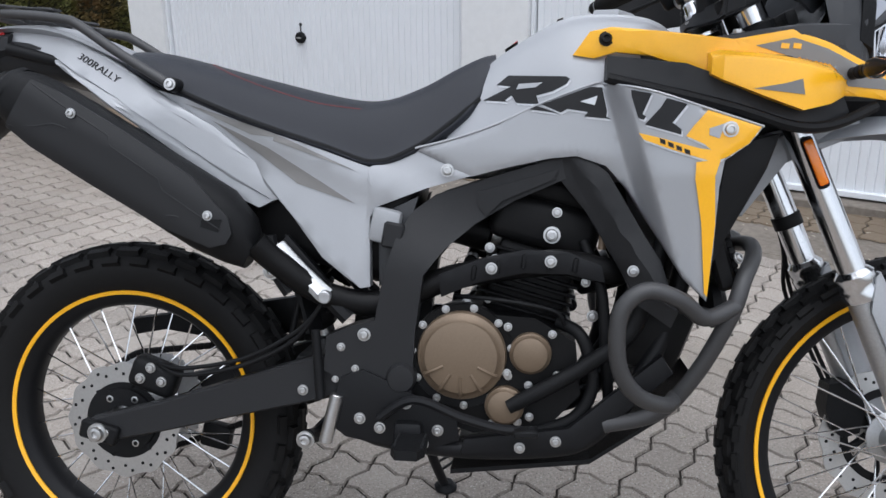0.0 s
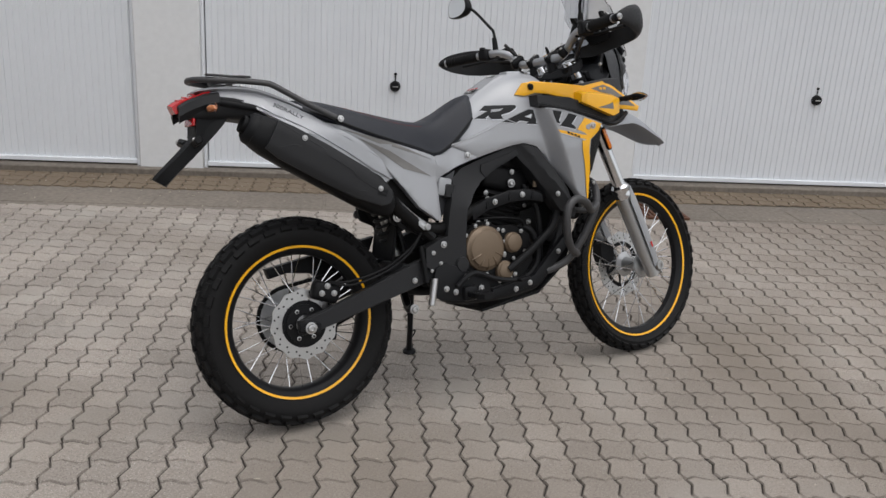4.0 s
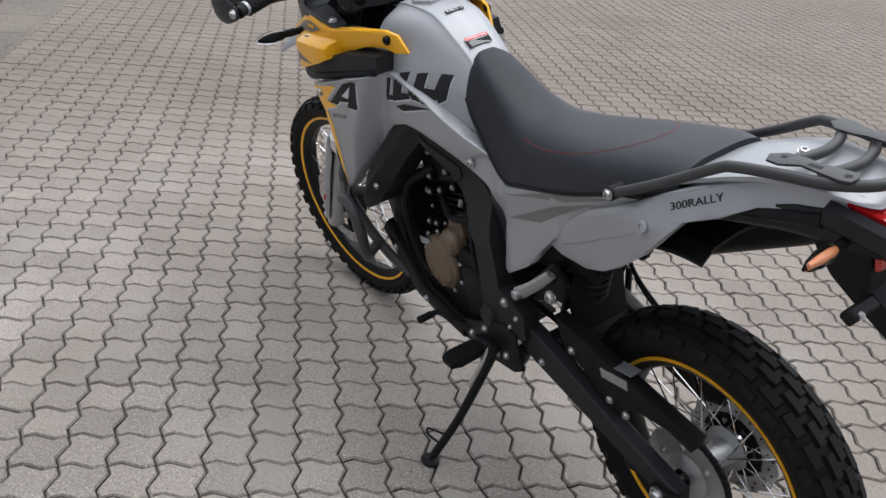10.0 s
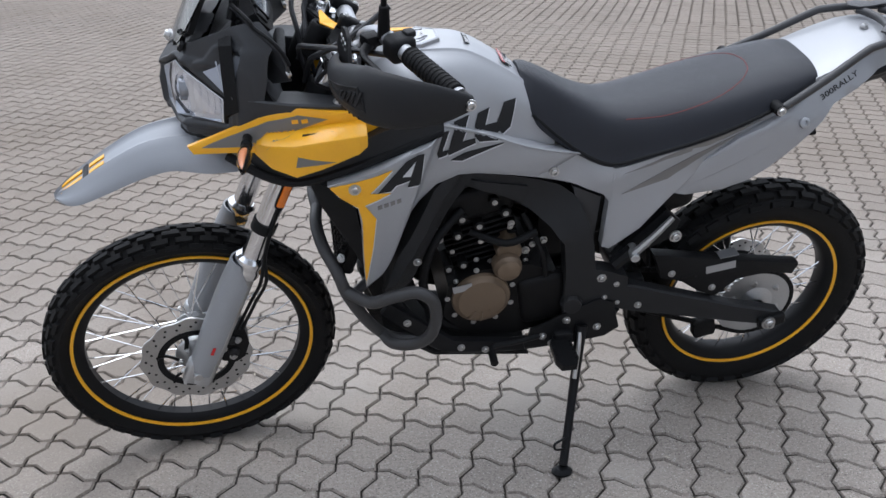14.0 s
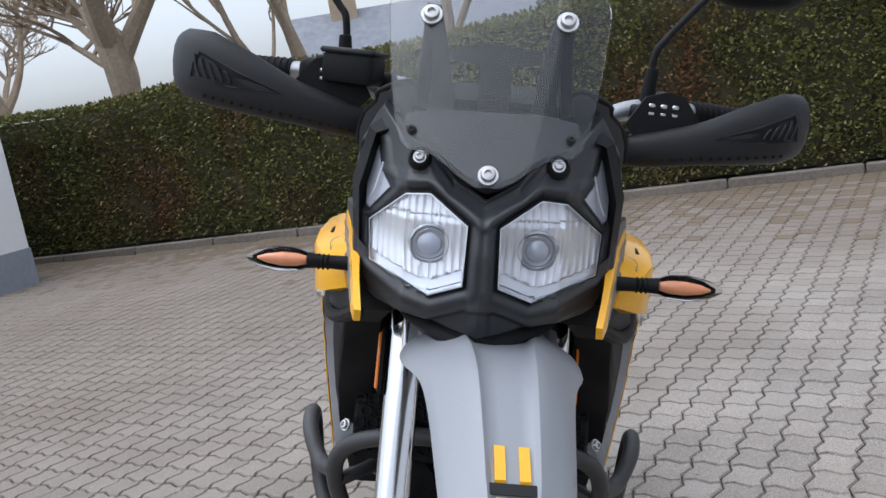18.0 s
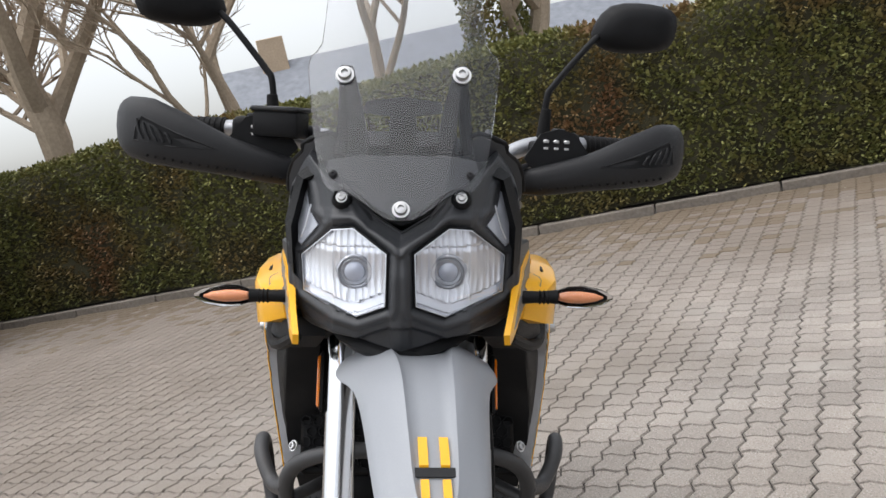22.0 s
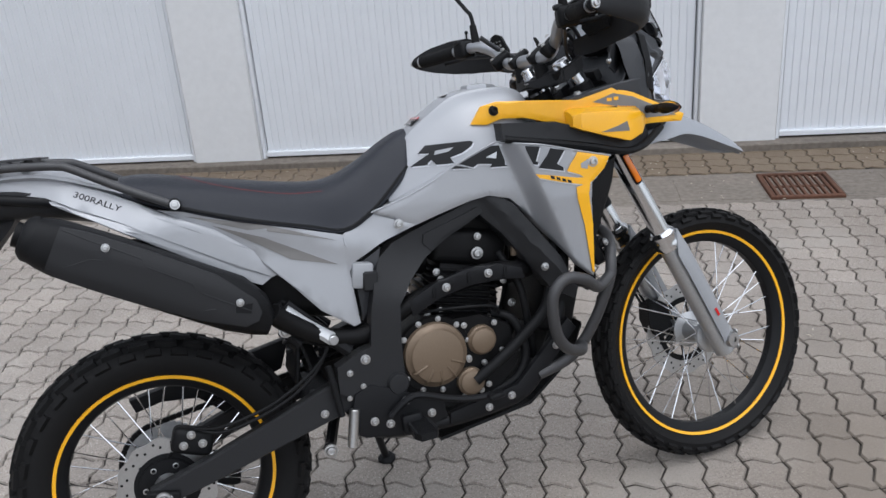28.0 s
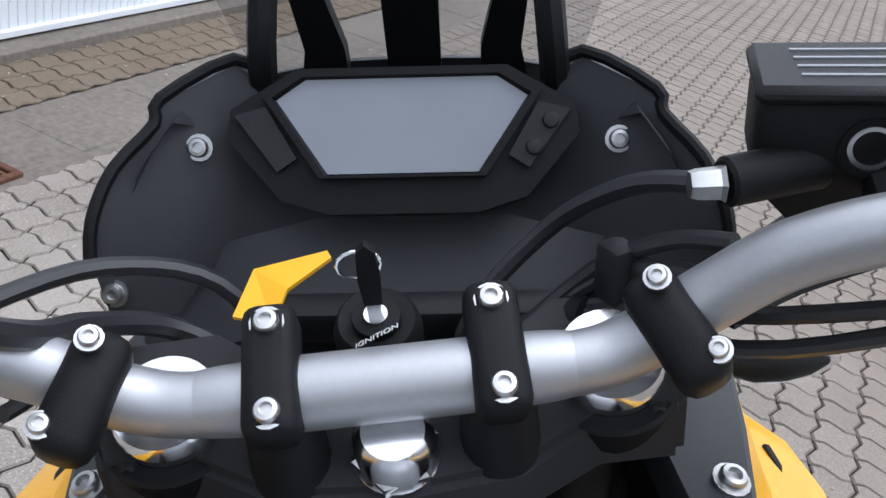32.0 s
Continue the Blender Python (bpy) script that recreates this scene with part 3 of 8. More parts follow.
# -- fork --
for s in BOTH:
    y = s * 0.1
    z0, z1 = 0.30, 0.64
    leg = part("fork_leg", rod((fork_x(z0) - 0.004, y, z0), (fork_x(z1), y, z1), 0.026), M_ALU, bike, "silver fork lower leg")
    leg.matrix_basis = STEER
    part("collar", lathe([(0.022, -0.03), (0.031, -0.03), (0.033, -0.012), (0.031, -0.005), (0.033, 0.0), (0.033, 0.014), (0.026, 0.022), (0.02, 0.022)], (fork_x(0.64), y, 0.64), (-0.407, 0, 0.914), 28), M_CHROME, leg)
    part("axle_clamp", box((0.055, 0.034, 0.075), pose(fork_x(0.335) + 0.016, y, 0.335, 0, -24), 0.012, 3), M_ALU, leg)
    for k, dz in enumerate((-0.022, 0.018)):
        bolt(leg, (fork_x(0.33) + 0.044, y + 0.008 * s, 0.33 + dz), (1, 0, 0.2), 0.006)
    tube_up = part("fork_tube", rod((fork_x(0.63), y, 0.63), (fork_x(1.1), y, 1.1), 0.0235, seg=28), M_CHROME, bike, "polished silver fork tube")
    tube_up.matrix_basis = STEER
    part("upper_sleeve", rod((fork_x(0.92), y, 0.92), (fork_x(1.06), y, 1.06), 0.029, seg=28), M_BLACK, tube_up, "black upper fork sleeve")
    # outer guard: a half shell round the front and outside
    bm = bmesh.new()
    rings = []
    for z, rad, o in ((0.335, 0.030, 0.0), (0.36, 0.036, 0.002), (0.45, 0.039, 0.004), (0.55, 0.040, 0.005), (0.60, 0.040, 0.004), (0.645, 0.034, 0.008)):
        c = V(fork_x(z) + o, y, z)
        lo, hi = (-1.9, 1.9) if z < 0.62 else (-1.1, 1.1)
        ring = [c + rad * V(math.cos(a) * 0.914, s * math.sin(a) * 0.98, math.cos(a) * 0.407) for a in np.linspace(lo, hi, 15)]
        ring += [c + (rad - 0.004) * V(math.cos(a) * 0.914, s * math.sin(a) * 0.98, math.cos(a) * 0.407) for a in np.linspace(hi, lo, 15)]
        rings.append(ring)
    guard = part("fork_guard", loft(rings), M_FORK, bike, "grey plastic fork guard")
    guard.matrix_basis = STEER
    part("red_mark", box((0.007, 0.0015, 0.022), pose(fork_x(0.42) + 0.008, y + s * 0.0395, 0.425, 0, -24), 0), M_RED, guard)
    # reflector
    refl = part("reflector", box((0.02, 0.008, 0.09), pose(fork_x(0.835) - 0.004, y + s * 0.030, 0.835, 0, -24), 0.006, 2), M_BLACK, bike, "orange side reflector")
    refl.matrix_basis = STEER
    part("reflector_lens", box((0.016, 0.006, 0.078), pose(fork_x(0.835) - 0.004, y + s * 0.0345, 0.835, 0, -24), 0.004, 2), M_AMBER, refl)
part("front_axle", rod((1.43, -0.135, 0.338), (1.43, 0.13, 0.338), 0.011), M_STEEL, bike).matrix_basis = STEER
part("axle_nut", lathe([(0.008, 0), (0.02, 0), (0.022, 0.006), (0.018, 0.016), (0.008, 0.016)], (1.43, -0.122, 0.338), (0, -1, 0), 8), M_STEEL, bike).matrix_basis = STEER
clampband = part("cable_band", lathe([(0.0238, -0.012), (0.027, -0.012), (0.027, 0.012), (0.0238, 0.012)], (fork_x(0.735), 0.1, 0.735), (-0.407, 0, 0.914), 24, True), M_BLACK, bike)
clampband.matrix_basis = STEER
cal = part("front_caliper", loft([[V(x, y, z) for x, z in ((1.31, 0.435), (1.345, 0.442), (1.372, 0.425), (1.378, 0.385), (1.37, 0.345), (1.34, 0.335), (1.318, 0.35), (1.305, 0.39))] for y in (0.048, 0.056, 0.088, 0.094)]), M_BLACK, bike, "black front brake caliper", 25)
cal.matrix_basis = STEER
part("caliper_bracket", box((0.09, 0.014, 0.03), pose(1.38, 0.078, 0.362, 0, 10), 0.006, 2), M_DARK, cal)
for z in (0.41, 0.37):
    part("piston_boss", lathe([(0, 0.006), (0.009, 0.006), (0.013, 0.003), (0.014, -0.004)], (1.342, 0.096, z), (0, 1, 0), 18), M_DARK, cal)
for p in ((1.33, 0.10, 0.41), (1.345, 0.1, 0.36), (1.365, 0.102, 0.39)):
    bolt(cal, p, (0, 1, 0), 0.007)
for o in (0, 0.012):
    h = part("brake_hose", tube([(1.33 - o, 0.09, 0.43), (1.29 - o, 0.10, 0.52), (1.262 - o, 0.128, 0.60), (1.245, 0.13, 0.68), (1.215, 0.126, 0.77), (1.16, 0.11, 0.9), (1.1, 0.06, 1.0)], 0.0042, 8, 5), M_BLACK, bike)
    h.matrix_basis = STEER
# clamps of the fork
for z, th, nm in ((1.093, 0.034, "top_clamp"), (0.915, 0.034, "lower_clamp")):
    fx = fork_x(z) - (0.016 if nm == "top_clamp" else 0.0)
    out = [(-0.054 if nm == "top_clamp" else -0.065, 0.0), (-0.05, 0.055), (-0.03, 0.095), (-0.03, 0.135), (0.0, 0.145), (0.032, 0.135), (0.034, 0.085), (0.012, 0.05), (0.012, 0.0)]
    ring = [(fx + a, b) for a, b in out] + [(fx + a, -b) for a, b in out[-2:0:-1]]
    lo = [V(a, b, z - th / 2 + (fx - a) * -0.44 + (0.014 * max(0.0, 1 - abs(b) / 0.09) if nm == "top_clamp" else 0.0)) for a, b in ring]
    hi = [V(a, b, z + th / 2 + (fx - a) * -0.44) for a, b in ring]
    bmm = loft([lo, hi])
    bmesh.ops.bevel(bmm, geom=[e for e in bmm.edges if len(e.link_faces) == 2 and e.calc_face_angle() > 0.9], offset=0.004, segments=2, affect="EDGES")
    c = part(nm, bmm, M_DARK, bike, "black cast fork clamp", 30)
    c.matrix_basis = STEER
    if nm == "top_clamp":
        top_clamp = c
for s in BOTH:
    part("fork_cap", lathe([(0.027, -0.012), (0.0265, 0.006), (0.024, 0.010), (0.010, 0.0105), (0.008, 0.006), (0, 0.006)], (fork_x(1.108) - 0.016, s * 0.104, 1.108), (-0.407, 0, 0.914), 32), M_CHROME, top_clamp, "polished fork cap")
    part("clamp_ring", lathe([(0.027, -0.02), (0.036, -0.02), (0.036, 0.004), (0.034, 0.006), (0.027, 0.006)], (fork_x(1.1) - 0.016, s * 0.104, 1.1), (-0.407, 0, 0.914), 32, True), M_BLACK, top_clamp)
    bolt(top_clamp, (fork_x(1.09) - 0.0445, s * 0.122, 1.094), (-1, 0, 0), 0.0036, M_DARK)
    bolt(top_clamp, (fork_x(1.09) - 0.0445, s * 0.122, 1.084), (-1, 0, 0), 0.0036, M_DARK)
nut = part("stem_nut", lathe([(0, 0.024), (0.014, 0.023), (0.018, 0.018), (0.0185, 0.002), (0.02, 0.0)], (1.026, 0, 1.0945), STEM_AXIS, 28), M_CHROME, top_clamp, "chrome steering stem nut")
part("nut_washer", lathe([(0.012, -0.007), (0.024, -0.007), (0.0245, -0.010), (0.012, -0.012)], (1.026, 0, 1.0945), STEM_AXIS, 32), M_STEEL, nut)
part("nut_hex", lathe([(0.0185, 0.0065), (0.0205, 0.005), (0.0210, -0.009)], (1.026, 0, 1.0945), STEM_AXIS, 6), M_CHROME, nut, angle=20)
part("stem", rod((1.040, 0, 1.062), (1.125, 0, 0.87), 0.024), M_BLACK, bike, "steering head tube")
ring_top = part("stem_ring", lathe([(0.024, -0.003), (0.030, -0.003), (0.030, 0.003), (0.024, 0.003)], (1.042, 0, 1.058), STEM_AXIS, 36, True), M_CHROME, bike)

# -- handlebar --
bar_pts = [(1.035, 0, 1.155), (1.035, 0.076, 1.155), (1.036, 0.106, 1.161), (1.034, 0.137, 1.182), (1.025, 0.170, 1.206), (1.010, 0.215, 1.221), (0.990, 0.285, 1.223), (0.938, 0.445, 1.219)]
BARS = STEER @ Matrix.Translation((-0.009, 0, -0.022))  # the bars with all that is clamped to them
full_bar = [(x, -y, z) for x, y, z in bar_pts[:0:-1]] + bar_pts
handlebar = part("handlebar", tube(full_bar, 0.0142, 20, 6), M_BAR, bike, "silver tapered handlebar")
handlebar.matrix_basis = BARS
part("bar_middle", tube([(1.035, -0.08, 1.1555), (1.0355, -0.05, 1.155), (1.0355, 0.05, 1.155), (1.035, 0.08, 1.1555)], [0.0143, 0.0165, 0.0165, 0.0143], 20, 3), M_BAR, handlebar)
for s in BOTH:
    y = s * 0.0475
    riser = part("bar_riser", rod((1.04, y, 1.106), (1.0355, y, 1.152), 0.019, 0.0165), M_BLACK, handlebar, "black bar riser")
    part("bar_clamp", box((0.060, 0.024, 0.026), pose(1.0355, y, 1.1655, 0, -30), 0.007, 3), M_BLACK, handlebar, "black bar clamp with two bolts")
    bolt(handlebar, (1.0462, y, 1.1855), (-0.5, 0, 0.866), 0.0056)
    bolt(handlebar, (1.0122, y, 1.1655), (-0.5, 0, 0.866), 0.0056)
    # clamp for levers and wires at the bend
    pc = part("pinch_clamp", box((0.054, 0.025, 0.034), pose(1.026, s * 0.122, 1.172, 0, -30, s * -24) @ pose(0, 0, 0, s * 32), 0.009, 3), M_BLACK, handlebar, "black handguard clamp with two bolts")
    bolt(pc, (1.028, s * 0.113, 1.199), (-0.5, s * -0.25, 0.83), 0.0043)
    bolt(pc, (1.004, s * 0.131, 1.178), (-0.5, s * -0.25, 0.83), 0.0043)
    # grip, bar end, switch
    grip = part("grip", tube([(0.985, s * 0.302, 1.223), (0.972, s * 0.34, 1.222), (0.941, s * 0.437, 1.219)], [0.0165, 0.0175, 0.0175, 0.0165], 18, 5), M_RUBBER, handlebar, "black rubber grip")
    for k in range(14):
        t = k / 13
        part("grip_rib", lathe([(0.0172, -0.0016), (0.0186, 0), (0.0172, 0.0016)], (0.983 - 0.041 * t, s * (0.307 + 0.128 * t), 1.223 - 0.004 * t), (-0.31, s * 0.95, -0.03), 16), M_RUBBER, grip)
    part("bar_end", rod((0.940, s * 0.439, 1.219), (0.929, s * 0.463, 1.218), 0.0125), M_BLACK, handlebar)
    sw = part("switch_block", box((0.05, 0.045, 0.045), pose(0.994, s * 0.266, 1.222, 0, 0, s * 18), 0.012, 3), M_BLACK, handlebar, "black switch block")
    part("switch_button", box((0.02, 0.02, 0.012), pose(0.976, s * 0.26, 1.244, 0, 0, s * 18), 0.004, 2), M_DARK, sw)
    lever = part("lever", tube([(1.036, s * 0.222, 1.212), (1.055, s * 0.258, 1.208), (1.035, s * 0.33, 1.206), (1.008, s * 0.425, 1.204)], [0.009, 0.008, 0.006, 0.008], 10, 5, flat=0.7), M_BLACK, handlebar, "black hand lever")
    part("lever_perch", box((0.05, 0.03, 0.024), pose(1.026, s * 0.212, 1.216, 0, 0, s * 20), 0.008, 2), M_BLACK, lever)
    # hand guard shell
    secs = [((1.066, 0.160, 1.160), 0.017, 0.010), ((1.094, 0.205, 1.165), 0.024, 0.014), ((1.104, 0.28, 1.182), 0.030, 0.016), ((1.100, 0.345, 1.200), 0.042, 0.018), ((1.080, 0.405, 1.214), 0.051, 0.02), ((1.042, 0.447, 1.219), 0.048, 0.016), ((0.985, 0.468, 1.221), 0.036, 0.009), ((0.940, 0.470, 1.220), 0.02, 0.006), ((0.922, 0.466, 1.219), 0.008, 0.004)]
    cen = curve_points([c for c, _, _ in secs], 3)
    hh = np.interp(np.linspace(0, len(secs) - 1, len(cen)), range(len(secs)), [b for _, b, _ in secs])
    tt = np.interp(np.linspace(0, len(secs) - 1, len(cen)), range(len(secs)), [b for _, _, b in secs])
    rings = []
    for i, c in enumerate(cen):
        d = (cen[min(i + 1, len(cen) - 1)] - cen[max(i - 1, 0)]).normalized()
        out = d.cross(V(0, 0, 1)).normalized() * -1
        if out.x + out.y < 0:
            out = -out
        ring = []
        for a in np.linspace(0, 2 * math.pi, 18, endpoint=False):
            ca, sa = math.cos(a), math.sin(a)
            up = math.copysign(abs(sa) ** 0.7, sa) * hh[i]
            o = ca * tt[i] * (1.0 if ca > 0 else 0.25)
            p = c + out * (o - 0.4 * tt[i] * (sa * sa)) + V(0, 0, up)
            ring.append(V(p.x, s * p.y, p.z))
        rings.append(ring)
    hg = part("hand_guard", loft(rings), M_DARK, handlebar, "dark grey moulded hand guard")
    shell = BVHTree.FromPolygons([v.co for v in hg.data.vertices], [p.vertices for p in hg.data.polygons])

    def on_guard(y, z, lift):
        z += float(np.interp(y, [0.17, 0.28, 0.345, 0.405, 0.45], [0.014, 0.024, 0.028, 0.033, 0.038]))
        hit, nrm = shell.ray_cast(V(1.4, s * y, z), V(-1, 0, 0))[:2]
        return hit + nrm * lift if hit else V(1.08, s * y, z)

    # the recess is a black patch on the shell, its shade put into colour
    tri = [(0.30, 1.168), (0.36, 1.185), (0.415, 1.203), (0.425, 1.185), (0.428, 1.165), (0.37, 1.164)]
    bm = bmesh.new()
    mid = bm.verts.new(on_guard(0.375, 1.178, 0.0012))
    rim_ = []
    for p0, p1 in zip(tri, tri[1:] + tri[:1]):
        rim_ += [bm.verts.new(on_guard(p0[0] + (p1[0] - p0[0]) * q, p0[1] + (p1[1] - p0[1]) * q, 0.0012)) for q in (0, 0.33, 0.67)]
    for p0, p1 in zip(rim_, rim_[1:] + rim_[:1]):
        bm.faces.new((mid, p0, p1) if s > 0 else (mid, p1, p0))
    part("guard_recess", bm, M_BLACK, hg, "black patch for the shaded triangular recess")
    for k in range(5):
        y = 0.375 + 0.011 * k
        part("guard_rib", tube([on_guard(y - 0.006, 1.170, 0.002), on_guard(y, 1.181, 0.002), on_guard(y + 0.004, 1.182 + 0.004 * k, 0.002)], 0.0019, 6, 2), M_DARK, hg)
    part("guard_rim", tube([on_guard(y, z, 0.001) for y, z in tri], 0.0016, 6, 1, True), M_DARK, hg)
    for k in range(16):
        part("guard_stud", lathe([(0, 0.0016), (0.0022, 0.001), (0.0028, -0.001)], on_guard(0.205 + 0.0135 * k, 1.136 + 0.0006 * k, 0.0006), (0.95, 0, -0.3), 6), M_BLACK, hg)
    bolt(hg, (0.929, s * 0.474, 1.219), (0, s, 0), 0.0075)
    pl = [(0.18, 0.022), (0.205, 0.062), (0.235, 0.072), (0.262, 0.066), (0.29, 0.03), (0.285, 0.01), (0.2, 0.0)]
    gp = part("guard_plate", loft([[V(1.086 + o - 0.1 * b, s * a, 1.178 + b) for a, b in pl] for o in (-0.003, 0.003)]), M_BLACK, handlebar, "black top plate with square cut-outs")
    for k in range(3):
        for j in range(2):
            part("cut_out", box((0.0075, 0.011, 0.007), pose(1.0815, s * (0.215 + 0.017 * k), 1.218 + 0.011 * j), 0.002), M_STEEL, gp)
    # mirror
    stem = part("mirror_stem", tube([(1.012, s * 0.224, 1.225), (1.012, s * 0.228, 1.30), (1.006, s * 0.242, 1.325), (0.99, s * 0.295, 1.388), (0.98, s * 0.318, 1.410)], 0.0055, 10, 5), M_BLACK, handlebar, "black mirror stem")
    part("stem_boot", rod((1.012, s * 0.224, 1.222), (1.012, s * 0.228, 1.282), 0.012, 0.009), M_RUBBER, stem)
    mp = curve_points([(0, -0.07, -0.012), (0, -0.04, 0.036), (0, 0.03, 0.042), (0, 0.072, 0.025), (0, 0.066, -0.028), (0, 0.01, -0.042), (0, -0.045, -0.038)], 3, True)
    mm = pose(0.975, s * 0.378, 1.427, 0, 8, s * -8)
    rings = [[mm @ V(dx, s * q.y * k, q.z * k) for q in mp] for dx, k in ((-0.008, 0.97), (-0.006, 1.0), (0.012, 0.97), (0.028, 0.75), (0.034, 0.4))]
    mir = part("mirror", loft(rings), M_BLACK, stem, "black mirror head")
bpy.context.view_layer.update()
M_GLASS_MIRROR = material("mirror_glass", (0.85, 0.87, 0.88), 0.03, 1.0, 0.01, 10)
for s in BOTH:
    mp = curve_points([(0, -0.064, -0.011), (0, -0.037, 0.032), (0, 0.028, 0.038), (0, 0.066, 0.022), (0, 0.06, -0.026), (0, 0.009, -0.038), (0, -0.041, -0.034)], 3, True)
    mm = pose(0.975, s * 0.378, 1.427, 0, 8, s * -8)
    g = part("mirror_glass", loft([[mm @ V(dx, s * q.y, q.z) for q in mp] for dx in (-0.0095, -0.0078)]), M_GLASS_MIRROR, handlebar)
# front brake reservoir
res = part("brake_reservoir", box((0.06, 0.075, 0.042), pose(1.080, -0.208, 1.235, 0, 0, -18), 0.008, 2), M_BLACK, handlebar, "black brake fluid reservoir with a round sight glass")
part("reservoir_lid", box((0.064, 0.079, 0.008), pose(1.080, -0.208, 1.258, 0, 0, -18), 0.003), M_DARK, res, "dark lid with small print")
for k in range(4):
    part("print_bar", box((0.0022, 0.05, 0.0006), pose(1.096 - 0.011 * k, -0.216 + 0.003 * k, 1.2623, 0, 0, -18)), M_FORK, res)
sg = part("sight_glass", lathe([(0.013, 0.0), (0.013, 0.003), (0.010, 0.003), (0.0095, 0.001), (0, 0.001)], (1.0505, -0.2065, 1.236), (-0.951, 0.309, 0), 24), M_BLACK, res)
part("sight_ring", lathe([(0.0075, 0.0), (0.0095, 0.0), (0.0095, 0.0022), (0.0075, 0.0022)], (1.0505, -0.2065, 1.236), (-0.951, 0.309, 0), 24, True), M_STEEL, res)
part("brake_bolt", lathe([(0, 0.012), (0.006, 0.012), (0.007, 0.009), (0.0075, 0.0), (0.009, -0.002)], (1.056, -0.146, 1.224), (0.1, 1, 0), 6), M_STEEL, handlebar, angle=20)
part("master_cylinder", rod((1.056, -0.148, 1.224), (1.07, -0.23, 1.225), 0.011), M_BLACK, handlebar)
# cables
CABLES = [
    [(1.056, -0.145, 1.224), (1.10, -0.12, 1.205), (1.135, -0.085, 1.165), (1.13, -0.04, 1.11), (1.12, -0.02, 1.0)],
    [(0.99, 0.26, 1.20), (1.06, 0.20, 1.19), (1.13, 0.14, 1.175), (1.145, 0.08, 1.14), (1.12, 0.06, 1.05)],
    [(0.985, -0.26, 1.2), (1.04, -0.17, 1.165), (1.10, -0.10, 1.14), (1.12, -0.05, 1.1), (1.11, -0.03, 1.0)],
    [(0.985, -0.262, 1.198), (1.035, -0.175, 1.15), (1.095, -0.095, 1.125), (1.11, -0.045, 1.08), (1.1, -0.02, 1.0)],
    [(1.05, 0.17, 1.15), (1.10, 0.15, 1.13), (1.12, 0.11, 1.08), (1.12, 0.08, 1.0), (1.08, 0.05, 0.9)],
]
for k, c in enumerate(CABLES):
    cb = part("cable", tube(c, 0.0052 if k < 2 else 0.0042, 8, 6), M_CABLE, handlebar)
CABLES = [
    [(1.08, -0.149, 1.2), (1.1, -0.13, 1.191), (1.12, -0.106, 1.171), (1.13, -0.088, 1.149), (1.13, -0.073, 1.134), (1.13, -0.046, 1.105), (1.15, -0.03, 1.06)],
    [(1.08, -0.147, 1.181), (1.1, -0.123, 1.176), (1.12, -0.106, 1.162), (1.13, -0.082, 1.138), (1.13, -0.063, 1.109), (1.13, -0.052, 1.06)],
    [(1.07, -0.143, 1.179), (1.1, -0.121, 1.167), (1.12, -0.107, 1.156), (1.13, -0.092, 1.133), (1.13, -0.083, 1.08), (1.13, -0.08, 1.02)],
    [(0.98, 0.135, 1.23), (1.03, 0.139, 1.192), (1.08, 0.143, 1.163), (1.12, 0.124, 1.135), (1.13, 0.098, 1.11), (1.14, 0.07, 1.06)],
]
for k, c in enumerate(CABLES):
    part("cable", tube([(x - 0.02, y, z - 0.02) for x, y, z in c], 0.0062 if k == 3 else 0.0048, 8, 6), M_CABLE, bike)
part("cable_clip", box((0.018, 0.016, 0.032), pose(1.096, -0.106, 1.145, 0, 0, 30), 0.004, 2), M_DARK, bike, "black cable clip")
part("fork_crown_bar", box((0.02, 0.17, 0.03), pose(1.165, 0, 1.075, 0, -20), 0.006, 2), M_DARK, bike)
part("cable_tie", lathe([(0.008, -0.006), (0.013, -0.006), (0.013, 0.006), (0.008, 0.006)], (1.098, -0.097, 1.133), (1, 1, -0.4), 14, True), M_BLACK, handlebar)

# -- ignition lock, key and tag --
IGP = V(1.082, 0.004, 1.124)
ign = part("ignition_lock", lathe([(0.0, 0.012), (0.0115, 0.012), (0.012, 0.008), (0.0185, 0.009), (0.0205, 0.006), (0.022, 0.0), (0.022, -0.06)], IGP, STEM_AXIS, 36), M_BLACK, bike, "black ignition lock with a chrome centre")
ign.matrix_basis = STEER
part("lock_centre", lathe([(0, 0.0145), (0.0058, 0.0142), (0.0065, 0.012)], IGP, STEM_AXIS, 20), M_CHROME, ign)
IGN = Matrix.Translation(IGP + STEM_AXIS * 0.0102) @ pose(0, 0, 0, 0, -24, -90)
text_part("ignition_text", "IGNITION", 0.0052, IGN @ pose(0, -0.0152, 0), M_WHITE, ign, 0.0002)
text_part("push_text", "PUSH", 0.004, IGN @ pose(-0.0065, 0.0136, 0, 0, 0, 20), M_WHITE, ign, 0.0002)
key = part("key", box((0.002, 0.007, 0.03), Matrix.Translation(IGP + STEM_AXIS * 0.028) @ pose(0, 0, 0, 0, -24), 0.0006), M_STEEL, ign, "key in the lock")
khp = [(-0.0042, 0.012), (-0.0052, 0.034), (-0.004, 0.052), (0.0, 0.058), (0.004, 0.052), (0.0052, 0.034), (0.0042, 0.012)]
part("key_head", loft([[IGP + STEM_AXIS * (b + 0.012) + V(o, a, 0) for a, b in khp] for o in (-0.003, 0.003)]), M_BLACK, key)
part("key_ring", tube([IGP + STEM_AXIS * 0.052 + V(0.003, 0.004 + 0.010 * math.cos(a), 0.007 * math.sin(a)) for a in np.linspace(0, 2 * math.pi, 14, endpoint=False)], 0.0009, 6, 1, True), M_CHROME, key)
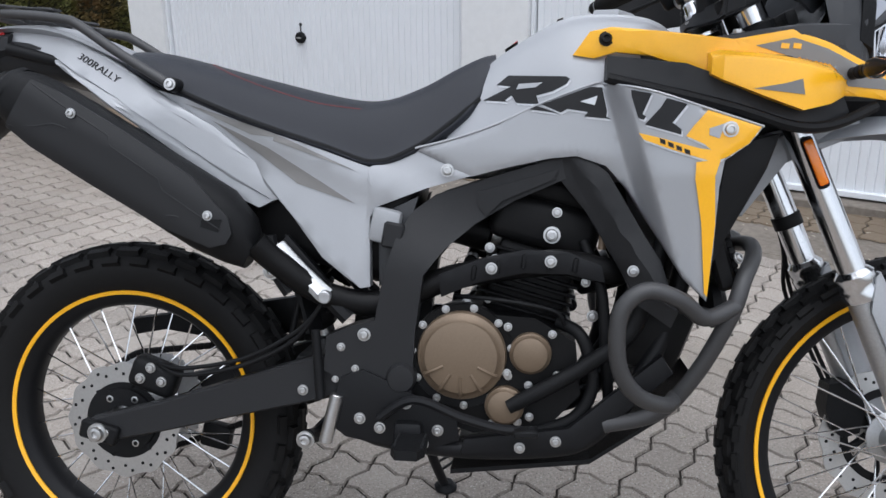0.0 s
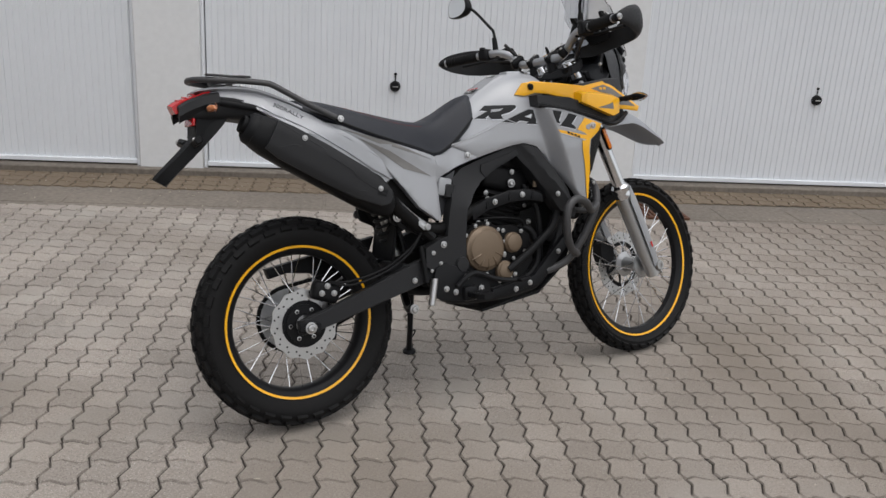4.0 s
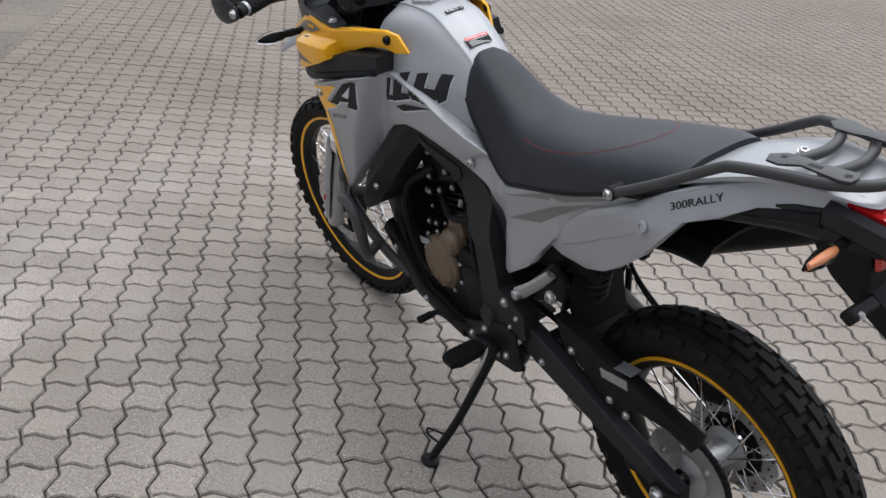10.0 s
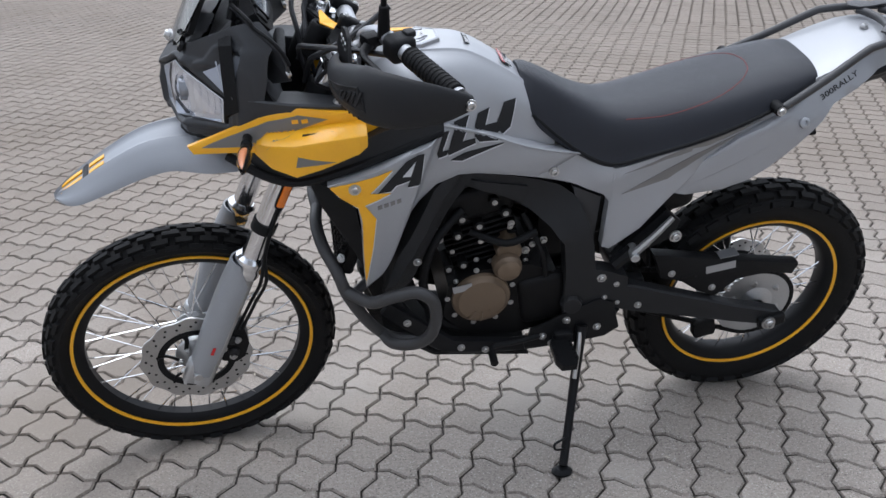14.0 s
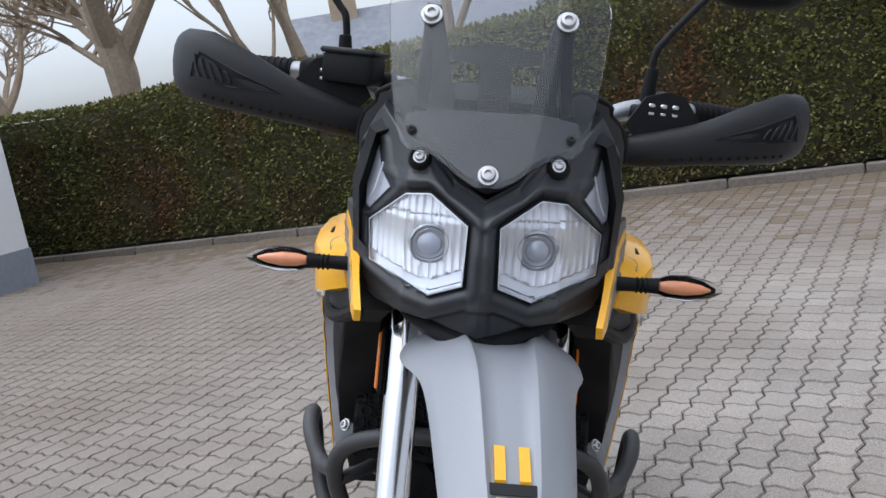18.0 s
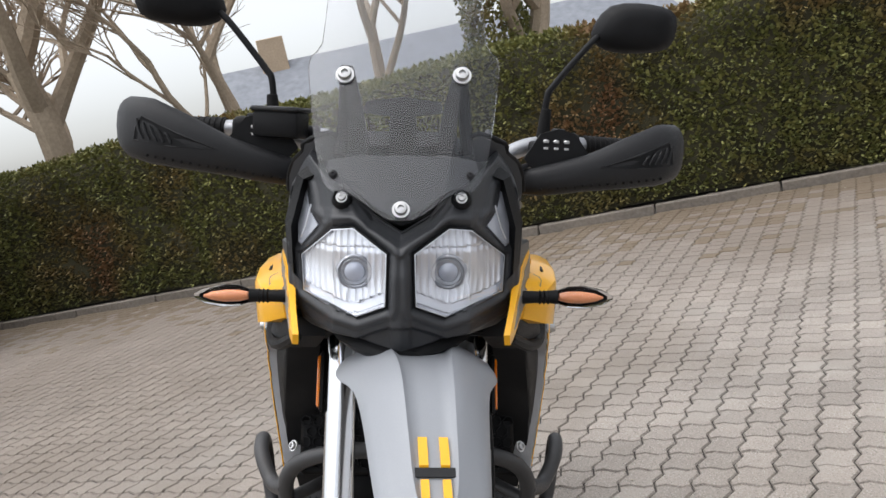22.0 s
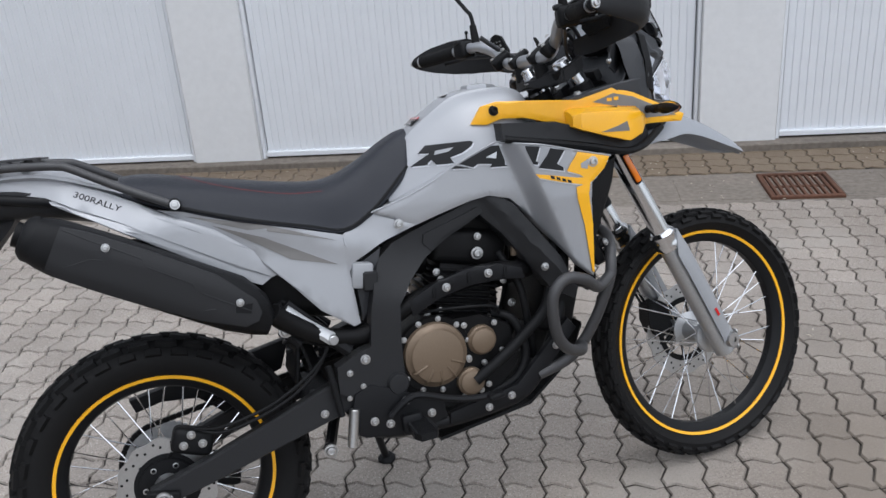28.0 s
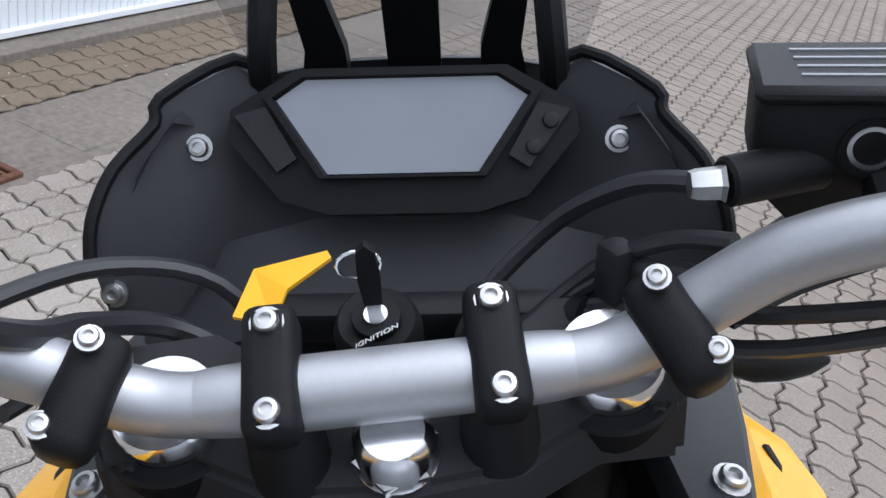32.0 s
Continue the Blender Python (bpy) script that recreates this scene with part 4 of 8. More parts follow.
tag_pts = [(1.067, 0.068, 1.148), (1.091, 0.059, 1.158), (1.087, 0.023, 1.166), (1.082, 0.021, 1.165), (1.071, 0.042, 1.157), (1.057, 0.049, 1.148)]
part("key_tag", loft([[V(*q) + V(-0.4, 0, 0.9) * o for q in tag_pts] for o in (0, 0.0025)]), M_YELLOW, key, "yellow key tag", 20)

# -- dash --
def dash_m(y, z, lift=0.0):
    """A point on the tilted instrument, y across, z up."""
    z -= 0.0175
    return V(1.205 + (z - 1.19) * 0.55 - lift * 0.87, 0.95 * y + 0.002, z + lift * 0.48)


dash = part("instrument", loft([[dash_m(s * a, b, l) for s, a, b in ((1, 0.103, 1.209), (1, 0.063, 1.2285), (-1, 0.063, 1.2285), (-1, 0.103, 1.209), (-1, 0.1055, 1.194), (-1, 0.074, 1.163), (-1, 0.062, 1.160), (-1, 0.045, 1.1555), (1, 0.045, 1.1555), (1, 0.062, 1.160), (1, 0.074, 1.163), (1, 0.1055, 1.194))] for l in (-0.035, -0.005, 0.006)]), M_BLACK, bike, "black instrument housing with a grey screen", 20)
part("screen_surround", loft([[dash_m(s * a * k, 1.19 + (b - 1.19) * k, l) for s, a, b in ((1, 0.077, 1.2135), (1, 0.058, 1.2235), (-1, 0.058, 1.2235), (-1, 0.077, 1.2135), (-1, 0.046, 1.1745), (1, 0.046, 1.1745))] for l, k in ((0.004, 1.08), (0.012, 1.08), (0.012, 1.0), (0.008, 0.97))], True, False), M_BLACK, dash, angle=20)
M_LCD = material("grey_lcd_glass", (0.21, 0.23, 0.262), 0.12, 0, 0.06, 20, coat=0.8)
part("lcd_screen", loft([[dash_m(s * a, b, l) for s, a, b in ((1, 0.075, 1.2125), (1, 0.057, 1.2225), (-1, 0.057, 1.2225), (-1, 0.075, 1.2125), (-1, 0.045, 1.1755), (1, 0.045, 1.1755))] for l in (0.004, 0.0085)]), M_LCD, dash, "blank grey display", 20)
for s in BOTH:
    bp = part("button_pad", loft([[dash_m(s * a, b, l) for a, b in ((0.100, 1.2055), (0.081, 1.2095), (0.063, 1.1835), (0.075, 1.177))] for l in (0.004, 0.010)]), M_DARK, dash, "soft button pad", 20)
    if s < 0:
        for q in ((0.088, 1.2), (0.078, 1.187)):
            c = dash_m(s * q[0], q[1], 0.010)
            part("button", lathe([(0, 0.003), (0.004, 0.002), (0.005, 0)], c, (-0.87, 0, 0.48), 14), M_DARK, bp)
ph = [(0.0, 1.147), (0.067, 1.187), (0.083, 1.195), (0.104, 1.2085), (0.149, 1.188), (0.154, 1.174), (0.181, 1.148), (0.197, 1.118), (0.2, 1.09), (0.192, 1.057), (0.15, 1.06), (0.115, 1.105), (0.08, 1.108), (0.0, 1.105)]


def wrap_panel(x, y, z):
    """The outer ends of the inner fairing reach back towards the rider."""
    k = 1 - 1.5 * max(0.0, abs(y) - 0.12) 
    return V(0.735 + (x - 0.735) * k, y * k, 1.367 + (z - 1.367) * k)


dash_panels = both_sides("dash_panel", lambda: loft([[wrap_panel(1.222 + (z - 1.15) * 0.3 + o, y, z) for y, z in ph] for o in (0.0, 0.006)]), M_CHAR, bike, "charcoal inner fairing panel", 25)
for s in BOTH:
    pm = dash_panels[0 if s > 0 else 1].data
    ray = V(1.214, s * 0.125, 1.166) - V(0.735, 0, 1.367)
    hit = BVHTree.FromPolygons([v.co for v in pm.vertices], [p.vertices for p in pm.polygons]).ray_cast(V(0.735, 0, 1.367), ray.normalized())[0]
    bolt(bike, (hit if hit else V(1.214, s * 0.125, 1.166)) - ray.normalized() * 0.002, (-0.9, 0, 0.4), 0.006, name="dash_bolt")
    bolt(bike, wrap_panel(1.197, s * 0.188, 1.074), (-0.9, 0, 0.4), 0.006, name="dash_bolt")
    lip = part("panel_lip", tube([wrap_panel(*q) for q in [(1.236, s * 0.084, 1.197), (1.24, s * 0.104, 1.212), (1.234, s * 0.150, 1.190), (1.230, s * 0.155, 1.175), (1.222, s * 0.182, 1.149), (1.213, s * 0.198, 1.118), (1.205, s * 0.202, 1.09)]], 0.004, 8, 3), M_BLACK, bike)

APRON = [(1.214, 0.0, 1.118), (1.212, 0.06, 1.118), (1.206, 0.12, 1.105), (1.19, 0.17, 1.07), (1.165, 0.175, 1.02)]
part("dash_apron", loft([[V(x, y, z) for x, y, z in APRON[::-1]] + [V(x, -y, z) for x, y, z in APRON[1:]], [V(x - 0.04, y * 0.98, z - 0.05) for x, y, z in APRON[::-1]] + [V(x - 0.04, -y * 0.98, z - 0.05) for x, y, z in APRON[1:]], [V(x - 0.02, y * 0.95, z - 0.10) for x, y, z in APRON[::-1]] + [V(x - 0.02, -y * 0.95, z - 0.10) for x, y, z in APRON[1:]]], False, False), M_CHAR, bike, "charcoal panel under the instrument", 40)

# -- headlamp cowl --
def cowl_x(y, z):
    return 1.392 - 0.42 * abs(y) - 1.2 * max(0, abs(y) - 0.09) - 0.33 * max(0, z - 1.06) - 0.12 * max(0, 0.96 - z)


fr = [(0.0, 1.09), (0.035, 1.10), (0.06, 1.122), (0.10, 1.138), (0.13, 1.142), (0.15, 1.075), (0.148, 1.0), (0.09, 0.955), (0.018, 0.93), (0.0, 0.93)]
rear_ring = [(0.0, 1.15), (0.04, 1.16), (0.09, 1.172), (0.125, 1.175), (0.150, 1.155), (0.168, 1.09), (0.165, 1.03), (0.12, 0.985), (0.03, 0.955), (0.0, 0.955)]


def full(h):
    return h + [(-y, z) for y, z in h[-2:0:-1]]


rings = [[V(1.246, y, z) for y, z in full(rear_ring)], [V(1.27, y * 0.97, z) for y, z in full([((a[0] * 0.6 + b[0] * 0.4), (a[1] * 0.6 + b[1] * 0.4)) for a, b in zip(rear_ring, fr)])], [V(min(1.30, cowl_x(y * 0.95, z) - 0.06), y * 0.9, z) for y, z in full(fr)]]
cowl = part("headlamp_cowl", loft(rings), M_BLACK, bike, "charcoal twin headlamp cowl", 25)
LAMP = [(0.017, 1.064), (0.062, 1.094), (0.0915, 1.0905), (0.142, 1.046), (0.139, 0.996), (0.058, 0.979), (0.019, 0.996)]
STRIP = [(0.153, 1.131), (0.135, 1.135), (0.128, 1.108), (0.112, 1.090), (0.142, 1.056), (0.149, 1.060)]


def seg_dist(y, z, line):
    """Distance from a point to a line of points."""
    best = 1.0
    for (ay, az), (by, bz) in zip(line, line[1:]):
        k = max(0.0, min(1.0, ((y - ay) * (by - ay) + (z - az) * (bz - az)) / ((by - ay) ** 2 + (bz - az) ** 2)))
        best = min(best, math.hypot(y - ay - k * (by - ay), z - az - k * (bz - az)))
    return best


def within(y, z, poly):
    odd = False
    for (ay, az), (by, bz) in zip(poly, poly[1:] + poly[:1]):
        if (az > z) != (bz > z) and y < ay + (z - az) * (by - ay) / (bz - az):
            odd = not odd
    return odd


def step(v, a, b):
    v = max(0.0, min(1.0, (v - a) / (b - a)))
    return v * v * (3 - 2 * v)


SHELL_TOP = ([0.0, 0.038, 0.06, 0.094, 0.115, 0.132, 0.147, 0.160, 0.168, 0.171], [1.086, 1.106, 1.131, 1.150, 1.172, 1.190, 1.172, 1.146, 1.10, 1.06])
SHELL_LOW = ([0.0, 0.02, 0.067, 0.13, 0.1435, 0.155, 0.165, 0.171], [0.918, 0.928, 0.943, 0.939, 0.943, 0.96, 0.985, 1.04])


def shell_x(y, z):
    """The moulded face: brow, groove under the screen, lower lips and centre bridge."""
    y = abs(y)
    top, low = float(np.interp(y, *SHELL_TOP)), float(np.interp(y, *SHELL_LOW))
    x = cowl_x(min(y, 0.15), z) - 0.5 * max(0, y - 0.15)
    hole = within(y, z, LAMP) or within(y, z, STRIP)
    rim = min(seg_dist(y, z, LAMP + LAMP[:1]), seg_dist(y, z, STRIP + STRIP[:1]))
    if hole:
        x -= 0.045 * step(rim, 0.0, 0.004)
    else:
        x += 0.006 * (1 - step(abs(rim - 0.011), 0.001, 0.009)) - 0.003 * (1 - step(rim, 0.001, 0.005))
    x -= 0.012 * (1 - step(seg_dist(y, z, [(0.061, 1.127), (0.038, 1.100), (0.0, 1.080)]), 0.001, 0.008))
    x += 0.004 * (1 - step(seg_dist(y, z, [(0.13, 1.105), (0.108, 1.108), (0.064, 1.110), (0.036, 1.09), (0.0, 1.066)]), 0.002, 0.008))
    lip = float(np.interp(y, [0.0, 0.017, 0.06, 0.141, 0.16], [0.972, 0.970, 0.951, 0.963, 0.98]))
    x -= 0.014 * step(lip - z, 0.0, 0.007)
    x += 0.006 * (1 - step(y, 0.009, 0.016)) * step(z, 0.93, 0.96) * (1 - step(z, 1.03, 1.06))
    edge = min(top - z, z - low, 0.171 - y)
    return x - 0.03 * (1 - step(edge, 0.0, 0.010)) ** 1.5


def make_shell():
    bm = bmesh.new()
    ys = np.linspace(-0.1708, 0.1708, 150)
    grid = []
    for y in ys:
        top, low = float(np.interp(abs(y), *SHELL_TOP)), float(np.interp(abs(y), *SHELL_LOW))
        grid.append([bm.verts.new((shell_x(y, z), y, z)) for z in np.linspace(low, top, 96)])
    for a, c in zip(grid, grid[1:]):
        for k in range(95):
            bm.faces.new((a[k], c[k], c[k + 1], a[k + 1]))
    rim = [e for e in bm.edges if len(e.link_faces) == 1]
    ext = bmesh.ops.extrude_edge_only(bm, edges=rim)
    for v in [g for g in ext["geom"] if isinstance(g, bmesh.types.BMVert)]:
        v.co.x -= 0.02
    bmesh.ops.recalc_face_normals(bm, faces=bm.faces)
    return bm


part("cowl_face", make_shell(), M_CHAR, cowl, "charcoal moulded lamp surround", 60)
M_LENS = bpy.data.materials.new("clear_headlamp_lens")
M_LENS.use_nodes = True
b = M_LENS.node_tree.nodes["Principled BSDF"]
b.inputs["Roughness"].default_value, b.inputs["Transmission Weight"].default_value, b.inputs["IOR"].default_value = 0.03, 1.0, 1.15
b.inputs["Base Color"].default_value = (0.96, 0.97, 1.0, 1)
M_REFLECT = material("lamp_reflector", (0.8, 0.81, 0.83), 0.18, 0.7, 0.03, 30)
M_BOWL = material("projector_bowl", (0.3, 0.31, 0.33), 0.25, 0.5, 0.05, 60, coat=0.5)
M_DRL = material("smoky_running_light", (0.36, 0.38, 0.43), 0.2, 0.2, 0.05, 60, coat=0.6)
M_TRIM = material("pale_lamp_trim", (0.62, 0.65, 0.7), 0.2, 0.4, 0.03, 30, coat=0.5)
LCY, LCZ = 0.078, 1.034
for s in BOTH:
    def ring_at(k, d, out=LAMP, s=s):
        return [V(cowl_x(LCY + (y - LCY) * k, LCZ + (z - LCZ) * k) + d, s * (LCY + (y - LCY) * k), LCZ + (z - LCZ) * k) for y, z in out]

    hl = part("headlamp", loft([ring_at(1.03, -0.012), ring_at(1.03, 0.002), ring_at(1.0, 0.003), ring_at(0.985, -0.012)], True, False), M_BLACK, cowl, "clear fluted headlamp in a black bezel", 20)
    part("lamp_trim", loft([ring_at(0.992, -0.004), ring_at(0.99, 0.0035), ring_at(0.968, 0.0035), ring_at(0.955, -0.012)], True, False), M_TRIM, hl, "bright lamp edge", 20)
    # reflector: upright concave flutes in two bands, a smooth chevron below
    bm = bmesh.new()
    ny, nz = 91, 40
    grid = []
    for i in range(ny):
        y = 0.019 + 0.121 * i / (ny - 1)
        zs = [a[1] + (y - a[0]) * (c[1] - a[1]) / (c[0] - a[0]) for a, c in zip(LAMP, LAMP[1:] + LAMP[:1]) if (a[0] - y) * (c[0] - y) <= 0 and abs(a[0] - c[0]) > 1e-6]
        lo, hi = min(zs), max(zs)
        col = []
        for j in range(nz):
            z = LCZ + (lo + (hi - lo) * j / (nz - 1) - LCZ) * 0.96
            yy = LCY + (y - LCY) * 0.96
            pitch = 0.0088
            ph_ = (yy / pitch) % 1.0 - 0.5
            band = float(np.interp(yy, [0.02, 0.06, 0.142], [1.022, 1.006, 1.022])) if z < 1.07 else 1.068
            low_band = z < float(np.interp(yy, [0.02, 0.06, 0.142], [1.012, 0.994, 1.012]))
            x = cowl_x(yy, z) - 0.020 + 2.2 * ((yy - 0.06) ** 2 + (z - 1.037) ** 2)
            x += (0.0 if low_band else 0.008 * ph_ * ph_ + 0.0006 * math.sin(37 * math.floor(yy / pitch)))
            x += 0.003 if z > 1.068 else 0.0
            x += -0.006 if low_band else 0.0
            col.append(bm.verts.new((x, s * yy, z)))
        grid.append(col)
    for a, c in zip(grid, grid[1:]):
        for k in range(nz - 1):
            bm.faces.new((a[k], c[k], c[k + 1], a[k + 1]) if s > 0 else (a[k], a[k + 1], c[k + 1], c[k]))
    part("reflector", bm, M_REFLECT, hl, "fluted chrome reflector", 35)
    pj = part("projector", lathe([(0.0225, -0.014), (0.0225, 0.004), (0.0205, 0.0055), (0.0195, 0.004), (0.018, 0.0035), (0.0165, 0.005), (0.0125, 0.004)], (cowl_x(0.06, 1.036) - 0.016, s * 0.0605, 1.036), (1, 0, 0), 32), M_BOWL, hl, "round projector ring")
    part("projector_lens", lathe([(0.0135, 0.002), (0.012, 0.0065), (0.007, 0.0095), (0, 0.0105)], (cowl_x(0.06, 1.036) - 0.016, s * 0.0605, 1.036), (1, 0, 0), 24), M_DRL, hl, "smoky projector lens")
    lens = part("lamp_glass", loft([ring_at(0.975, 0.001), ring_at(0.96, 0.0035), ring_at(0.5, 0.006), ring_at(0.1, 0.0065)], True, True), M_LENS, hl, "clear lamp lens", 25)
    lens.visible_shadow = False
    rl = part("running_light", loft([[V(cowl_x(0.135 + (y - 0.135) * k, z) + d, s * (0.135 + (y - 0.135) * k), 1.098 + (z - 1.098) * k) for y, z in STRIP] for d, k in ((-0.014, 0.97), (-0.002, 0.97), (0.001, 0.9))]), M_DRL, cowl, "smoky running light strip", 20)
    part("light_step", tube([V(cowl_x(y, z) + 0.0015, s * y, z) for y, z in ((0.126, 1.116), (0.135, 1.085), (0.143, 1.068))], 0.0014, 6, 2), M_TRIM, rl)
    part("bolt_seat", lathe([(0.0, -0.001), (0.0095, -0.001), (0.0105, 0.002), (0.0125, 0.0), (0.014, -0.006)], V(1.343, s * 0.078, 1.1315), (0.85, 0, 0.5), 20), M_BLACK, cowl)
    bolt(cowl, (1.3425, s * 0.078, 1.1315), (0.85, 0, 0.5), 0.0056)
part("chin", half_loft(fix_half([(1.24, [(0, 0.965), (0.09, 0.965), (0.12, 0.95), (0.06, 0.92), (0, 0.915)]), (1.33, [(0, 0.95), (0.06, 0.952), (0.085, 0.938), (0.04, 0.912), (0, 0.908)]), (1.375, [(0, 0.935), (0.018, 0.934), (0.024, 0.925), (0.014, 0.912), (0, 0.908)])]), 2, 2), M_BLACK, cowl)

# -- windscreen --
M_SCREEN = bpy.data.materials.new("tinted_screen")
M_SCREEN.use_nodes = True
nt = M_SCREEN.node_tree
pb = nt.nodes["Principled BSDF"]
pb.inputs["Base Color"].default_value, pb.inputs["Roughness"].default_value = (0.78, 0.785, 0.80, 1), 0.0
pb.inputs["Transmission Weight"].default_value, pb.inputs["IOR"].default_value = 1.0, 1.45


def screen_at(y, z, o=0.0):
    return V(1.388 - 0.52 * (z - 1.083) - 1.3 * y * y + o, y, z)


sh = [(0.0, 1.098), (0.033, 1.116), (0.0635, 1.136), (0.094, 1.141), (0.106, 1.16), (0.113, 1.185), (0.121, 1.225), (0.127, 1.27), (0.131, 1.30), (0.127, 1.318), (0.113, 1.335), (0.108, 1.40), (0.098, 1.44), (0.085, 1.458), (0.05, 1.466), (0.0, 1.468)]
bm = bmesh.new()
rows_ = []
for y, z in curve_points([(0, a, b) for a, b in sh], 2) and [(v.y, v.z) for v in curve_points([(0, a, b) for a, b in sh], 2)]:
    rows_.append([screen_at(y * t, z) for t in np.linspace(-1, 1, 13)])
# rows across, in order of height
vs = [[bm.verts.new(p) for p in r] for r in rows_[1:-1]]
for a, c in zip(vs, vs[1:]):
    for i in range(12):
        bm.faces.new((a[i], a[i + 1], c[i + 1], c[i]))
bmesh.ops.remove_doubles(bm, verts=bm.verts, dist=1e-5)
bmesh.ops.solidify(bm, geom=list(bm.faces), thickness=0.003)
screen = part("windscreen", bm, M_SCREEN, bike, "tall tinted windscreen")
screen.visible_shadow = False
for s in BOTH:
    leg = [(0.045, 1.13), (0.082, 1.15), (0.071, 1.2), (0.076, 1.27), (0.09, 1.285), (0.086, 1.305), (0.07, 1.303), (0.055, 1.25), (0.045, 1.2)]
    part("screen_support", loft([[screen_at(s * y, z, o) for y, z in leg] for o in (-0.028, -0.012)]), M_BLACK, screen, "black screen bracket", 25)
    bolt(screen, screen_at(s * 0.079, 1.291, 0.003), (0.88, 0, 0.47), 0.0095)
    part("bracket_arm", tube([screen_at(s * 0.079, 1.285, -0.02), (1.235, s * 0.085, 1.225), (1.245, s * 0.09, 1.18)], 0.009, 8, 4), M_BLACK, screen)
part("screen_support", loft([[screen_at(y, z, o) for y, z in full([(0.0, 1.262), (0.05, 1.255), (0.055, 1.24), (0.018, 1.235), (0.018, 1.15), (0.05, 1.135), (0.02, 1.105), (0.0, 1.098)])] for o in (-0.026, -0.012)]), M_BLACK, screen, angle=25)
bolt(screen, screen_at(0, 1.119, 0.003), (0.88, 0, 0.47), 0.0085)
for s in BOTH:
    bolt(screen, screen_at(s * 0.089, 1.161, 0.002), (0.88, 0, 0.47), 0.0042, M_DARK)
part("screen_base", loft([[screen_at(y, z, o) for y, z in full([(0.0, 1.184), (0.06, 1.184), (0.096, 1.178), (0.1, 1.165), (0.085, 1.148), (0.06, 1.14), (0.03, 1.12), (0.0, 1.104)])] for o in (-0.0105, -0.0045)]), M_PLAIN, screen, "charcoal plate behind the foot of the screen", 25)

# -- front fender --
ft = [(1.10, 0.858, 0.05, 0.80), (1.20, 0.90, 0.085, 0.865), (1.28, 0.925, 0.108, 0.882), (1.34, 0.934, 0.108, 0.886), (1.40, 0.934, 0.088, 0.888), (1.46, 0.922, 0.078, 0.872), (1.53, 0.886, 0.070, 0.842), (1.585, 0.851, 0.062, 0.818), (1.62, 0.828, 0.042, 0.806), (1.645, 0.810, 0.008, 0.803)]
rings = []
for x, zt, w, zb in ft:
    up = [V(x, 0, zt - 0.006), V(x, w * 0.30, zt - 0.006), V(x, w * 0.40, zt + 0.001), V(x, w * 0.58, zt - 0.008), V(x, w * 0.9, zb + (zt - zb) * 0.35), V(x, w, zb)]
    dn = [V(x, w - 0.004, zb - 0.001), V(x, w * 0.86, zb + (zt - zb) * 0.3), V(x, w * 0.5, zt - 0.014), V(x, 0, zt - 0.007)]
    h = curve_points(up, 2) + dn
    rings.append(h + [V(v.x, -v.y, v.z) for v in h[-2:0:-1]])
rings = [[r[i] for r in rings] for i in range(len(rings[0]))]
rings = [curve_points(c, 3) for c in rings]
rings = [[c[i] for c in rings] for i in range(len(rings[0]))]
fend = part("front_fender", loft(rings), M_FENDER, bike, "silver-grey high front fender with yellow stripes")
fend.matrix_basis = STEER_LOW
for s in BOTH:
    for (xa, za), (xb, zb), w in (((1.535, 0.8785), (1.567, 0.8585), 0.0052), ((1.583, 0.849), (1.628, 0.8185), 0.0046)):
        part("fender_stripe", loft([[V(x, s * (0.012 + o * w), z + h) for o, h in ((-1, -0.004), (1, -0.004), (1, 0.0012), (-1, 0.0012))] for x, z in ((xa, za), ((xa + xb) / 2, (za + zb) / 2 + 0.0012), (xb, zb))]), M_YELLOW, fend, "yellow stripe", 20)
    wing = part("fender_wing", plate([(1.17, 0.90), (1.26, 0.918), (1.30, 0.895), (1.25, 0.872), (1.16, 0.835), (1.09, 0.745), (1.075, 0.75), (1.11, 0.84)], 0.074, 0.086, 0.003) if s > 0 else mirrored(plate([(1.17, 0.90), (1.26, 0.918), (1.30, 0.895), (1.25, 0.872), (1.16, 0.835), (1.09, 0.745), (1.075, 0.75), (1.11, 0.84)], 0.074, 0.086, 0.003)), M_FORK, fend, "grey inner fender side")
part("logo_bar", box((0.012, 0.045, 0.0012), pose(1.575, 0, 0.8545, 0, 32)), M_DARK, fend)

